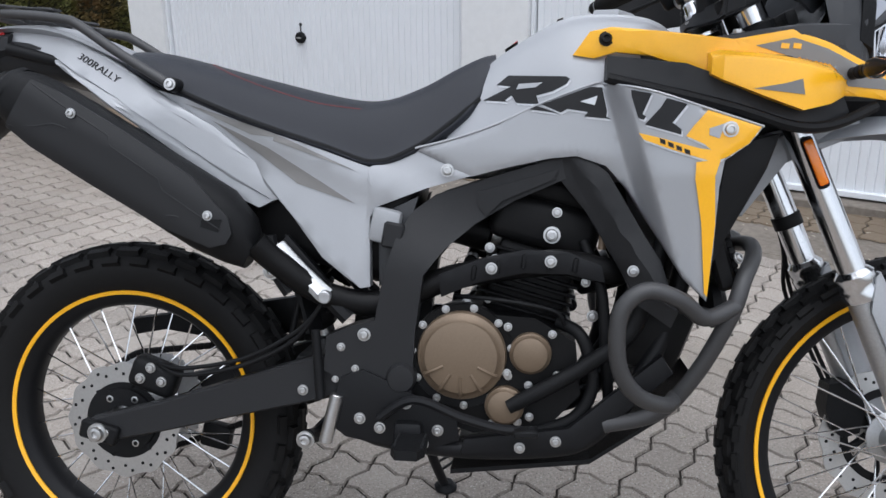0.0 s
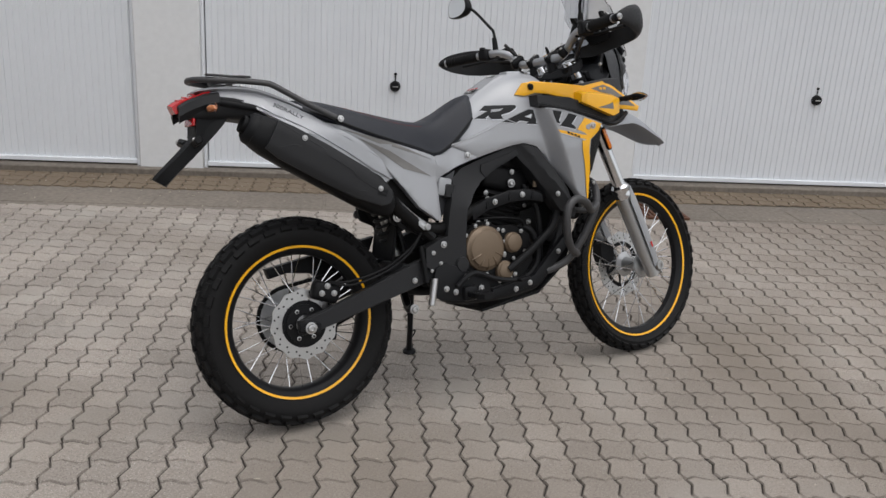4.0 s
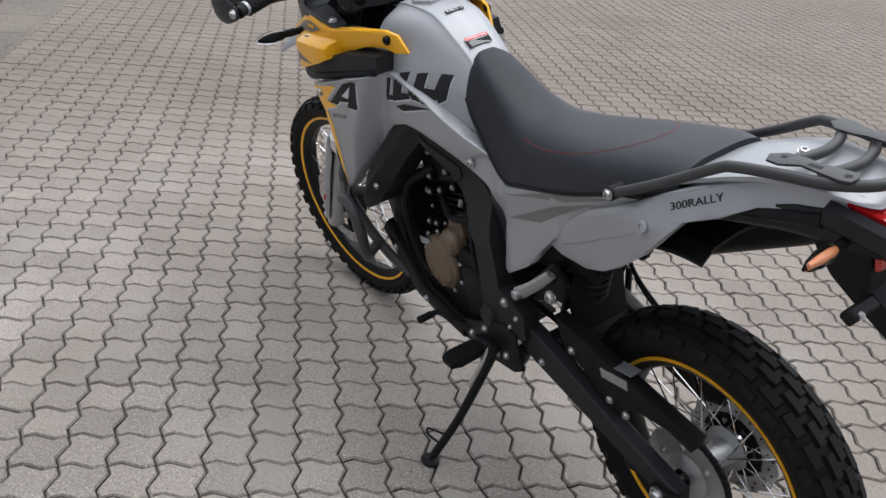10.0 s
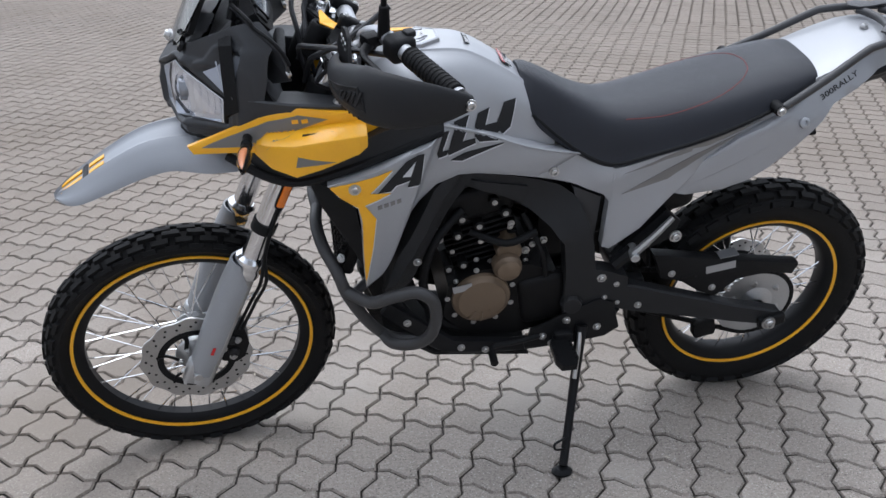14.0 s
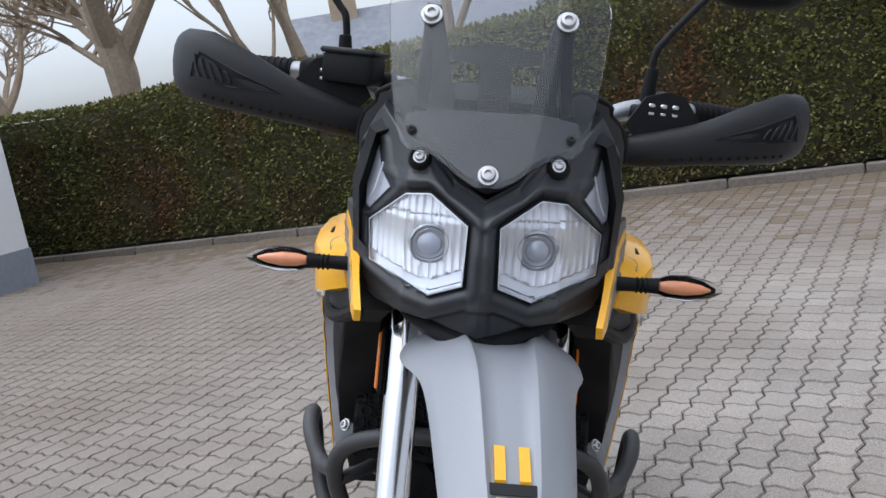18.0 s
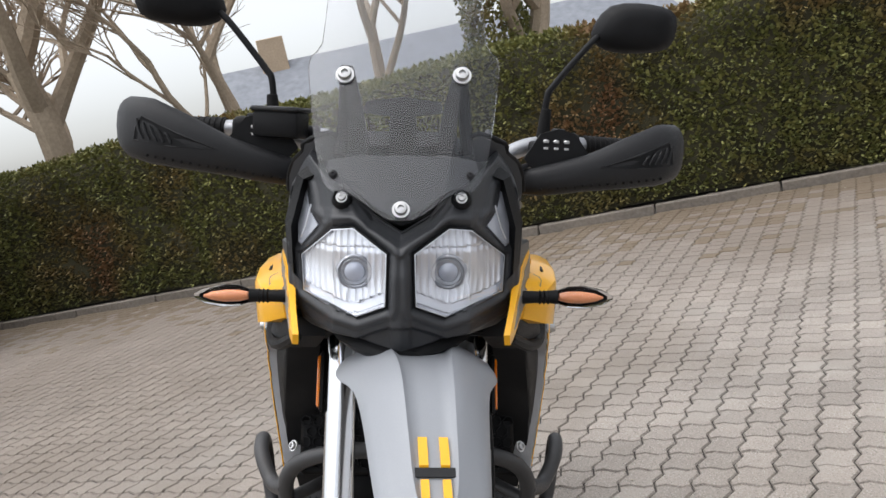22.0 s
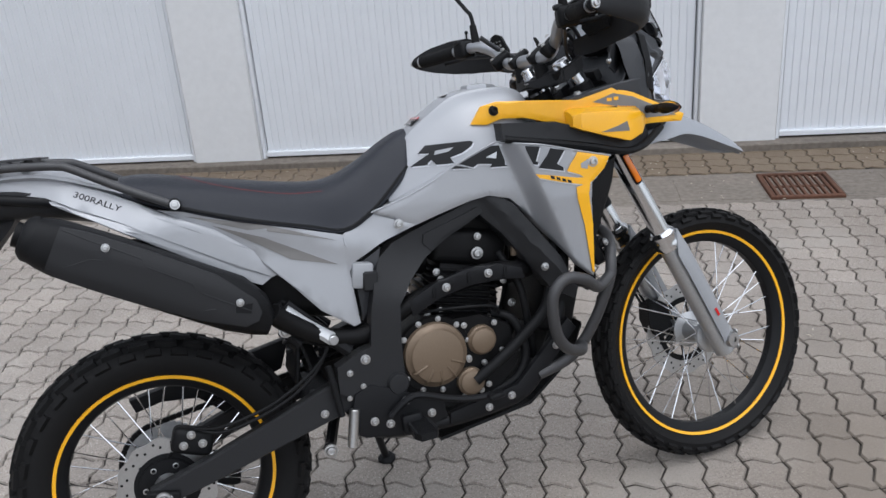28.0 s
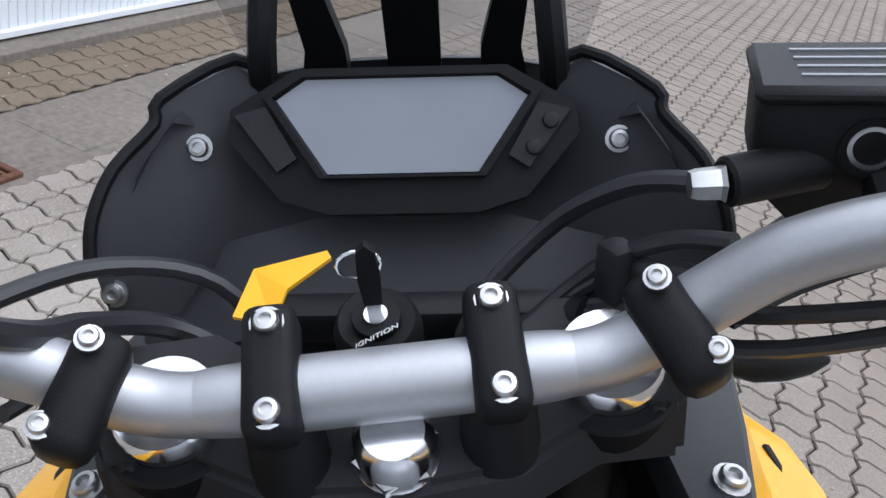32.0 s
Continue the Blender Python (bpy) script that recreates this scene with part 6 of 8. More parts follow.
def make_yellow():
    bm = bent_plate(YEL, lambda x: float(np.interp(x, [0.85, 0.98, 1.14, 1.22, 1.30], [0.006, 0.024, 0.022, 0.012, 0.008])), yel_y, 1, 0.02)
    rings = []
    for x, y0, y1, zt, zb in ((1.014, 0.165, 0.224, 1.000, 0.972), (1.030, 0.17, 0.234, 1.004, 0.963), (1.10, 0.17, 0.236, 0.999, 0.936), (1.15, 0.17, 0.232, 0.991, 0.919), (1.195, 0.165, 0.212, 0.983, 0.930), (1.225, 0.16, 0.177, 0.972, 0.944)):
        rings.append([V(x, y, z) for y, z in ((y0, zt + 0.010), (y1 - 0.018, zt + 0.004), (y1 - 0.002, zt - 0.004), (y1, zt - 0.009), (y1 - 0.003, zb), (y0, zb))])
    add_loft(bm, rings)
    bmesh.ops.recalc_face_normals(bm, faces=bm.faces)
    return bm


yels = both_sides("yellow_fairing", make_yellow, M_YELLOW, bike, "glossy yellow side fairing with a grey insert", 30)
yel_skin = skin_of(yels[0])
for k, s in enumerate(BOTH):
    decal([(1.085, 1.018), (1.14, 1.030), (1.195, 1.015), (1.30, 0.966), (1.325, 0.952), (1.25, 0.958), (1.21, 0.96), (1.19, 0.985)], M_SILVER_DARK, s, yel_skin, yels[k], "grey_insert", 0.0012)
    decal([(1.075, 0.950), (1.15, 0.942), (1.145, 0.965), (1.12, 0.958)], M_SILVER_DARK, s, yel_skin, yels[k], "small_graphic", 0.0012)
    for j in range(2):
        decal([(1.122 + 0.018 * j, 1.022), (1.134 + 0.018 * j, 1.021), (1.133 + 0.018 * j, 1.013), (1.121 + 0.018 * j, 1.014)], M_YELLOW, s, yel_skin, yels[k], "logo_bar", 0.0025)
    part("slot", box((0.058, 0.005, 0.004), pose(1.105, s * 0.2125, 1.0005, s * -18, 5, s * -3), 0.001), M_BLACK, yels[k], "narrow dark slot")
    bolt(yels[k], (0.862, s * (yel_y(0.862, 1.034) + 0.001), 1.034), (0, s, 0.2), 0.009, M_BLACK)
    bolt(bike, (1.062, s * 0.166, 1.0405), (-0.2, s * 0.2, 1), 0.0075, name="fairing_bolt")
    for strip in (((1.03, 0.174, 1.034), (1.1, 0.184, 1.045), (1.153, 0.188, 1.052), (1.24, 0.165, 1.056), (1.24, 0.130, 1.058), (1.137, 0.126, 1.048), (1.06, 0.140, 1.040), (1.031, 0.146, 1.036)), ((1.024, 0.163, 1.030), (0.975, 0.152, 1.033), (0.937, 0.141, 1.036), (0.918, 0.126, 1.038), (0.94, 0.120, 1.037), (1.0, 0.129, 1.033), (1.022, 0.136, 1.031))):
        part("fairing_cover", loft([[V(x, s * (0.15 + (y - 0.15) * k), z + dz) for x, y, z in strip] for dz, k in ((-0.034, 0.95), (-0.015, 1.0), (-0.003, 1.0), (0.0, 0.9))]), M_CHAR, bike, "black upper fairing strip", 25)
    ind = part("front_indicator", tube([(1.235, s * 0.150, 0.978), (1.237, s * 0.185, 0.979), (1.24, s * 0.222, 0.980)], [0.014, 0.0095, 0.0085, 0.0105], 12, 5), M_BLACK, bike, "front indicator with an orange core on a black stalk")
    for k in range(3):
        part("stalk_ring", lathe([(0.0085, -0.002), (0.0108, 0.0), (0.0085, 0.002)], (1.238, s * (0.196 + 0.006 * k), 0.979), (0, 1, 0), 14), M_BLACK, ind)

    def lens_rings(k, y0, y1):
        out = []
        for t, r1, r2 in ((0.0, 0.009, 0.010), (0.2, 0.0135, 0.0155), (0.5, 0.013, 0.0165), (0.8, 0.0085, 0.0115), (1.0, 0.002, 0.003)):
            c = V(1.24 + 0.004 * t, s * (y0 + (y1 - y0) * t), 0.980)
            out.append([c + V(r1 * k * math.cos(a), 0, r2 * k * math.sin(a)) for a in np.linspace(0, 2 * math.pi, 14, endpoint=False)])
        return out

    part("indicator_core", loft(lens_rings(0.5, 0.224, 0.286)), M_ORANGE, ind, "orange inner lens")
    sh_ = part("indicator_lens", loft(lens_rings(1.0, 0.222, 0.300)), M_LENS, ind, "clear outer lens")
    sh_.visible_shadow = False
    back = [[V(v.x, v.y, v.z) for v in r[5:10]] + [V(v.x + 0.002, v.y, v.z) for v in r[9:4:-1]] for r in lens_rings(0.94, 0.221, 0.292)]
    part("indicator_back", loft(back), M_BLACK, ind, "black rear shell")
SCOOP = [(0.862, 1.004), (0.86, 0.965), (0.98, 0.94), (1.06, 0.918), (1.143, 0.892), (1.20, 0.893), (1.237, 0.92), (1.225, 0.945), (1.14, 0.935), (1.06, 0.96), (0.98, 0.99)]
scoops = both_sides("air_scoop", lambda: bent_plate(SCOOP, 0.05, lambda x, z: float(np.interp(x, [0.86, 0.97, 1.06, 1.15, 1.24], [0.172, 0.2, 0.212, 0.205, 0.165])) + 0.010 * max(0, 1 - abs(z - (0.955 - 0.28 * (x - 0.9))) / 0.03)), M_DARK, bike, "dark plastic air scoop", 30)
both_sides("scoop_rail", lambda: tube([(0.865, 0.176, 0.968), (0.98, 0.205, 0.94), (1.06, 0.216, 0.919), (1.145, 0.208, 0.895), (1.21, 0.185, 0.9), (1.28, 0.15, 0.93)], 0.009, 8, 4), M_BLACK, bike)

# -- radiators, their covers, inner wings --
both_sides("radiator_wing", lambda: bent_plate([(1.045, 0.862), (1.13, 0.885), (1.11, 0.83), (1.05, 0.72), (1.022, 0.66), (1.03, 0.75)], 0.05, lambda x, z: shroud_y(min(x, 1.03), z) - 0.008 - 0.4 * max(0, x - 1.03)), M_BLACK, bike, "black radiator side wing")
RADG = [(0.748, 0.838), (0.80, 0.846), (0.84, 0.842), (0.872, 0.818), (0.925, 0.728), (0.956, 0.680), (0.985, 0.60), (0.975, 0.575), (0.925, 0.607), (0.895, 0.662), (0.84, 0.752), (0.80, 0.80)]
rg = both_sides("radiator_cover", lambda: bent_plate(RADG, 0.06, lambda x, z: float(np.interp(x, [0.74, 0.82, 0.87, 0.912, 0.95], [0.112, 0.128, 0.152, 0.182, 0.196])) + 0.010 * max(0, 1 - abs((z - 0.71) + 1.55 * (x - 0.905)) / 0.04)), M_DARK, bike, "dark grey radiator cover", 30)
for k, s in enumerate(BOTH):
    bolt(rg[k], (0.913, s * 0.193, 0.664), (0, s, 0), 0.007)
rad = part("radiator", box((0.03, 0.36, 0.24), pose(1.03, 0, 0.75, 0, -18), 0.006), M_ENGINE, bike, "black radiator behind a honeycomb grille")
hexm = None
for j in range(12):
    for i in range(18):
        y, z = -0.17 + 0.02 * i + (0.01 if j % 2 else 0), 0.65 + 0.0175 * j
        if abs(y) > 0.175:
            continue
        if hexm is None:
            hexm = mesh_of(lathe([(0.0098, -0.004), (0.0098, 0.004), (0.0082, 0.004), (0.0082, -0.004)], (0, 0, 0), (1, 0, 0), 6, True), "grille_cell")
            hexm.materials.append(M_BLACK)
        c = new("grille_cell", hexm)
        c.parent = rad
        c.matrix_basis = pose(1.03, 0, 0.75, 0, -18) @ Matrix.Translation((0.021, y, z - 0.75))

# -- frame --
FRM = [(0.845, 0.850), (0.78, 0.838), (0.677, 0.806), (0.585, 0.775), (0.545, 0.745), (0.521, 0.70), (0.502, 0.640), (0.488, 0.56), (0.45, 0.55), (0.404, 0.53), (0.400, 0.470), (0.49, 0.42), (0.552, 0.428), (0.558, 0.548), (0.570, 0.640), (0.605, 0.685), (0.655, 0.727), (0.72, 0.768), (0.80, 0.805), (0.85, 0.826)]


def spar_in(x, z):
    """The spar draws in under the tank."""
    return (-0.046 * max(0.0, min(1.0, (x - 0.50) / 0.05)) + 0.024 * max(0.0, min(1.0, (x - 0.64) / 0.12))) * max(0.0, min(1.0, (z - 0.66) / 0.08))


frames = both_sides("frame_spar", lambda: plate(FRM, 0.105, 0.146, 0.007, spar_in), M_DARK, bike, "dark grey frame spar", 35)
both_sides("spar_rib", lambda: plate([(0.66, 0.782), (0.79, 0.822), (0.785, 0.806), (0.70, 0.768), (0.672, 0.74), (0.655, 0.762)], 0.144, 0.152, 0.003, spar_in), M_DARK, bike)
both_sides("spar_gusset", lambda: plate([(0.556, 0.772), (0.486, 0.738), (0.488, 0.612), (0.515, 0.655), (0.54, 0.72)], 0.085, 0.106, 0.003), M_CHAR, bike, "charcoal triangular cover")
both_sides("spar_boss", lambda: lathe([(0, 0.014), (0.022, 0.012), (0.026, 0.004), (0.026, -0.03)], (0.535, 0.144, 0.462), (0, 1, 0), 24), M_DARK, bike)
for k, s in enumerate(BOTH):
    for x, z, r in ((0.47, 0.535, 0.0085), (0.43, 0.512, 0.0055), (0.455, 0.475, 0.005), (0.42, 0.455, 0.0045)):
        bolt(frames[k], (x, s * 0.147, z), (0, s, 0), r)
both_sides("cradle_tube", lambda: tube([(1.04, 0.05, 0.86), (1.0, 0.09, 0.62), (0.94, 0.12, 0.47), (0.86, 0.13, 0.372), (0.78, 0.13, 0.345), (0.62, 0.13, 0.338), (0.47, 0.13, 0.36), (0.42, 0.13, 0.43)], 0.017, 12, 5), M_FRAME, bike, "black frame cradle tube")
both_sides("cradle_plate", lambda: plate([(0.97, 0.52), (0.99, 0.49), (0.845, 0.355), (0.64, 0.335), (0.645, 0.362), (0.82, 0.388)], 0.135, 0.155, 0.004), M_FRAME, bike, "black skid rail")
for k, (x, z) in enumerate(((0.93, 0.46), (0.74, 0.352), (0.80, 0.366))):
    for s in BOTH:
        bolt(bike, (x, s * 0.157, z), (0, s, 0), 0.007, name="rail_bolt")
part("skid_plate", loft([[V(x, y, z - 0.03) for x, z, y in ((1.02, 0.52, w), (0.98, 0.44, w), (0.86, 0.355, w), (0.62, 0.325, w))] + [V(x, y, z - 0.038) for x, z, y in ((0.62, 0.325, w), (0.86, 0.355, w), (0.98, 0.44, w), (1.02, 0.52, w))] for w in (-0.12, -0.06, 0.0, 0.06, 0.12)]), M_BLACK, bike, "black skid plate", 25)
sub = both_sides("subframe_tube", lambda: tube([(0.52, 0.082, 0.78), (0.30, 0.098, 0.87), (0.05, 0.095, 0.96), (-0.2, 0.07, 1.02)], 0.012, 10, 4), M_FRAME, bike)
both_sides("subframe_brace", lambda: tube([(0.43, 0.10, 0.56), (0.33, 0.085, 0.68), (0.2, 0.075, 0.83), (0.08, 0.07, 0.94)], 0.012, 10, 4), M_FRAME, bike)
part("inner_fender", loft([[V(0.33 * math.cos(a) * k + 0.0, y, 0.40 + 0.36 * math.sin(a) * k + 0.06) for a in np.linspace(0.15, 1.6, 16)] + [V((0.33 * math.cos(a) - 0.0) * (k - 0.02), y, 0.40 + 0.36 * math.sin(a) * (k - 0.02) + 0.06) for a in np.linspace(1.6, 0.15, 16)] for y, k in ((-0.085, 1.10), (-0.06, 1.16), (0.0, 1.18), (0.06, 1.16), (0.085, 1.10))]), M_BLACK, bike, "black inner rear fender", 30)
part("mud_flap", box((0.012, 0.15, 0.26), pose(0.345, 0, 0.62, 0, 12), 0.004), M_BLACK, bike)
part("air_box", box((0.28, 0.19, 0.20), pose(0.40, 0, 0.74, 0, 15), 0.03, 3), M_ENGINE, bike, "black air box")

# -- engine --
eng = part("engine_case", loft([[V(x, y, z) for x, z in ((0.54, 0.46), (0.57, 0.54), (0.64, 0.575), (0.76, 0.57), (0.83, 0.53), (0.84, 0.44), (0.79, 0.385), (0.66, 0.365), (0.57, 0.39))] for y in (-0.125, -0.11, 0.11, 0.122)]), M_ENGINE, bike, "black single-cylinder engine", 25)
cyl_dir = V(0.25, 0, 0.97).normalized()
for k in range(7):
    c = V(0.735, 0, 0.575) + cyl_dir * (0.016 * k)
    part("cooling_fin", box((0.17, 0.165, 0.006), Matrix.Translation(c) @ pose(0, 0, 0, 0, 14.5), 0.002), M_ENGINE, eng)
part("cylinder", box((0.14, 0.14, 0.14), Matrix.Translation(V(0.735, 0, 0.565) + cyl_dir * 0.055) @ pose(0, 0, 0, 0, 14.5), 0.012, 2), M_ENGINE, eng)
head = part("cylinder_head", box((0.19, 0.18, 0.085), Matrix.Translation(V(0.735, 0, 0.575) + cyl_dir * 0.155) @ pose(0, 0, 0, 0, 14.5), 0.02, 3), M_ENGINE, eng, "black cylinder head")
part("head_cover", box((0.15, 0.15, 0.06), Matrix.Translation(V(0.735, 0, 0.575) + cyl_dir * 0.215) @ pose(0, 0, 0, 0, 14.5), 0.022, 3), M_ENGINE, eng)


def round_cover(at, r, d, s, mat, label, ribs=0):
    c = part("engine_cover", lathe([(0, d), (r * 0.55, d * 0.98), (r * 0.8, d * 0.85), (r * 0.86, d * 0.62), (r * 0.97, d * 0.5), (r, d * 0.3), (r, -0.012)], at, (0, s, 0), 48), mat, bike, label, 35)
    for k in range(ribs):
        a = -math.pi / 2 + (k - (ribs - 1) / 2) * 0.55
        part("cover_rib", tube([V(at[0] + math.cos(a) * r * f, at[1] + s * (d * g), at[2] + math.sin(a) * r * f) for f, g in ((0.42, 0.95), (0.78, 0.88), (0.9, 0.56))], 0.0035, 6, 2), mat, c)
    return c


cl = round_cover((0.637, -0.122, 0.502), 0.077, 0.034, -1, M_BRONZE, "round bronze clutch cover", 5)
rc2 = round_cover((0.754, -0.122, 0.51), 0.036, 0.028, -1, M_BRONZE, "small round bronze cover")
pump = round_cover((0.712, -0.128, 0.418), 0.034, 0.022, -1, M_BRONZE, "bronze water pump cover")
part("cover_flange", lathe([(0.07, 0.004), (0.09, 0.006), (0.092, 0.0), (0.092, -0.012)], (0.637, -0.122, 0.50), (0, -1, 0), 48), M_ENGINE, bike)
for k in range(11):
    a = 2 * math.pi * k / 11 + 0.2
    bolt(bike, (0.637 + 0.086 * math.cos(a), -0.13, 0.50 + 0.086 * math.sin(a)), (0, -1, 0), 0.0052, name="cover_bolt")
for x, z in ((0.715, 0.555), (0.79, 0.545), (0.80, 0.475), (0.715, 0.475), (0.735, 0.39), (0.755, 0.40), (0.69, 0.385), (0.752, 0.455)):
    bolt(bike, (x, -0.135, z), (0, -1, 0), 0.0055, name="cover_bolt")
ll = round_cover((0.752, 0.118, 0.492), 0.07, 0.026, 1, M_BRONZE, "round bronze generator cover", 3)
l2 = round_cover((0.695, 0.118, 0.578), 0.034, 0.032, 1, M_BRONZE, "small round bronze starter cover")
part("starter_motor", rod((0.69, 0.02, 0.61), (0.69, 0.12, 0.61), 0.03), M_BRONZE, bike)
part("cover_label", box((0.045, 0.0015, 0.018), pose(0.80, 0.1395, 0.535, 0, 12)), M_BAR, bike, "small silver label")
for k in range(9):
    a = 2 * math.pi * k / 9
    bolt(bike, (0.752 + 0.079 * math.cos(a), 0.122, 0.492 + 0.079 * math.sin(a)), (0, 1, 0), 0.005, name="cover_bolt")
part("sprocket_cover", box((0.12, 0.03, 0.14), pose(0.60, 0.118, 0.47, 0, 10), 0.02, 3), M_ENGINE, bike, "black front sprocket cover")
random.seed(5)
for k in range(22):
    s = random.choice(BOTH)
    bolt(bike, (random.uniform(0.60, 0.86), s * random.uniform(0.085, 0.1), random.uniform(0.56, 0.76)), (0, s, 0), random.uniform(0.004, 0.0075), name="engine_bolt")
for x, z in ((0.801, 0.703), (0.858, 0.681), (0.809, 0.658), (0.761, 0.681), (0.73, 0.743), (0.703, 0.712), (0.638, 0.644), (0.827, 0.566), (0.793, 0.574), (0.647, 0.576), (0.657, 0.505), (0.659, 0.466), (0.623, 0.432), (0.86, 0.427)):
    part("mount_lug", rod((x, 0.04, z), (x, 0.106, z), 0.012), M_ENGINE, bike)
    bolt(bike, (x, 0.107, z), (0, 1, 0), 0.0048, name="engine_bolt")
# hoses and wiring round the engine
HOSES = [
    ([(0.72, -0.145, 0.42), (0.78, -0.15, 0.455), (0.85, -0.15, 0.50), (0.92, -0.15, 0.56), (0.95, -0.15, 0.66), (0.97, -0.14, 0.72)], 0.0135),
    ([(0.80, -0.10, 0.56), (0.84, -0.125, 0.54), (0.86, -0.13, 0.46), (0.83, -0.13, 0.40), (0.76, -0.12, 0.37)], 0.011),
    ([(0.84, -0.09, 0.7), (0.87, -0.12, 0.62), (0.88, -0.12, 0.52), (0.89, -0.1, 0.43)], 0.010),
    ([(0.80, 0.09, 0.72), (0.87, 0.13, 0.66), (0.89, 0.13, 0.55), (0.86, 0.12, 0.44), (0.80, 0.11, 0.39)], 0.011),
    ([(0.66, 0.09, 0.70), (0.62, 0.12, 0.62), (0.60, 0.125, 0.54)], 0.007),
    ([(0.78, 0.09, 0.66), (0.70, 0.12, 0.64), (0.63, 0.11, 0.66)], 0.009),
    ([(0.62, -0.1, 0.6), (0.70, -0.13, 0.60), (0.79, -0.13, 0.585), (0.81, -0.12, 0.56)], 0.004),
    ([(0.53, -0.12, 0.72), (0.535, -0.125, 0.66), (0.54, -0.12, 0.60)], 0.006),
    ([(0.86, -0.06, 0.80), (0.9, -0.1, 0.74), (0.905, -0.11, 0.66)], 0.008),
    ([(0.90, 0.05, 0.82), (0.93, 0.09, 0.7), (0.92, 0.11, 0.55), (0.87, 0.1, 0.45)], 0.009),
]
for pts, r in HOSES:
    part("hose", tube(pts, r, 10, 5), M_BLACK, bike)
part("throttle_body", rod((0.56, 0.0, 0.73), (0.68, 0.0, 0.70), 0.035), M_ENGINE, bike)
part("relay_box", box((0.035, 0.02, 0.045), pose(0.515, -0.125, 0.705, 0, 10), 0.004), M_DARK, bike)
part("coolant_bottle", box((0.05, 0.03, 0.06), pose(0.50, -0.115, 0.72, 0, 12), 0.008, 2), M_FORK, bike, "grey plastic bottle")
part("oxygen_sensor", rod((0.868, -0.12, 0.69), (0.872, -0.122, 0.755), 0.007, 0.005), M_BRONZE, bike)

# -- exhaust --
part("exhaust_pipe", tube([(0.84, -0.03, 0.62), (0.90, -0.08, 0.645), (0.875, -0.128, 0.655), (0.80, -0.138, 0.668), (0.70, -0.116, 0.652), (0.60, -0.110, 0.628), (0.50, -0.11, 0.585), (0.40, -0.13, 0.60), (0.32, -0.15, 0.655), (0.285, -0.165, 0.69)], 0.022, 16, 5), M_ENGINE, bike, "black exhaust pipe")
hs = [(0.595, 0.640), (0.66, 0.668), (0.74, 0.689), (0.81, 0.688), (0.865, 0.668), (0.872, 0.640), (0.81, 0.652), (0.74, 0.650), (0.66, 0.629), (0.60, 0.602)]
shield = part("heat_shield", mirrored(bent_plate(hs, 0.012, lambda x, z: float(np.interp(x, [0.6, 0.69, 0.79, 0.87], [0.134, 0.139, 0.164, 0.166])))), M_FRAME, bike, "black slotted heat shield")
for k in range(5):
    x = 0.655 + 0.042 * k
    z = float(np.interp(x, [0.6, 0.66, 0.74, 0.81, 0.87], [0.623, 0.648, 0.669, 0.67, 0.654]))
    part("shield_slot", box((0.009, 0.004, 0.026), pose(x, -float(np.interp(x, [0.6, 0.69, 0.79, 0.87], [0.134, 0.139, 0.164, 0.166])), z, 0, 8), 0.003), M_BLACK, shield)
for x, z in ((0.685, 0.655), (0.783, 0.672)):
    bolt(shield, (x, -0.1415 if x < 0.7 else -0.1645, z), (0, -1, 0), 0.0075)
bolt(bike, (0.785, -0.10, 0.71), (0, -1, 0), 0.011, name="head_bolt")
ax = V(0.86, 0, -0.51)
nn = V(0.51, 0, 0.86)
rings = []
for t, ry, rz, dy, dn in ((-0.010, 0.047, 0.046, 0.004, 0.0), (0.01, 0.051, 0.052, 0.003, 0), (0.04, 0.055, 0.057, 0, 0), (0.13, 0.058, 0.060, 0, 0), (0.30, 0.059, 0.060, 0, 0), (0.40, 0.058, 0.060, 0, 0), (0.455, 0.048, 0.046, 0, -0.006), (0.485, 0.03, 0.028, 0.0, -0.016)):
    c = V(-0.13, -0.152 + dy, 0.930) + ax * t + nn * dn
    ring = []
    for a in np.linspace(0, 2 * math.pi, 24, endpoint=False):
        ca, sa = math.cos(a), math.sin(a)
        k = 1 / max(abs(ca) ** 4 + abs(sa) ** 4, 1e-6) ** 0.25
        k = 0.55 + 0.45 * k
        ring.append(c + V(0, -1, 0) * (ry * ca * k) + nn * (rz * sa * k))
    rings.append(ring)
muff = part("muffler", loft(rings), M_BLACK, bike, "matt black muffler with bolted cover", 50)
cvr = []
for t, lo, hi in ((0.03, -0.042, 0.048), (0.08, -0.050, 0.054), (0.2, -0.050, 0.056), (0.34, -0.046, 0.052), (0.43, -0.030, 0.030), (0.45, -0.01, 0.01)):
    c = V(-0.13, -0.152, 0.930) + ax * t
    ring = []
    for q in np.linspace(0, 1, 9):
        h = lo + (hi - lo) * q
        yy = 0.064 - 0.9 * max(0, abs(h) - 0.03) ** 1.0 * 0.5
        ring.append(c + nn * h + V(0, -(yy), 0))
    ring += [v + V(0, 0.008, 0) for v in ring[::-1]]
    cvr.append(ring)
cover_m = part("muffler_cover", loft(cvr), M_DARK, muff, "dark muffler side cover", 50)


def on_cover(t, h, lift=0.0):
    """A point on the muffler's side: t along it, h up."""
    return V(-0.13, -0.152, 0.930) + ax * t + nn * h + V(0, -(0.064 - 0.45 * max(0.0, abs(h) - 0.03)) - lift, 0)


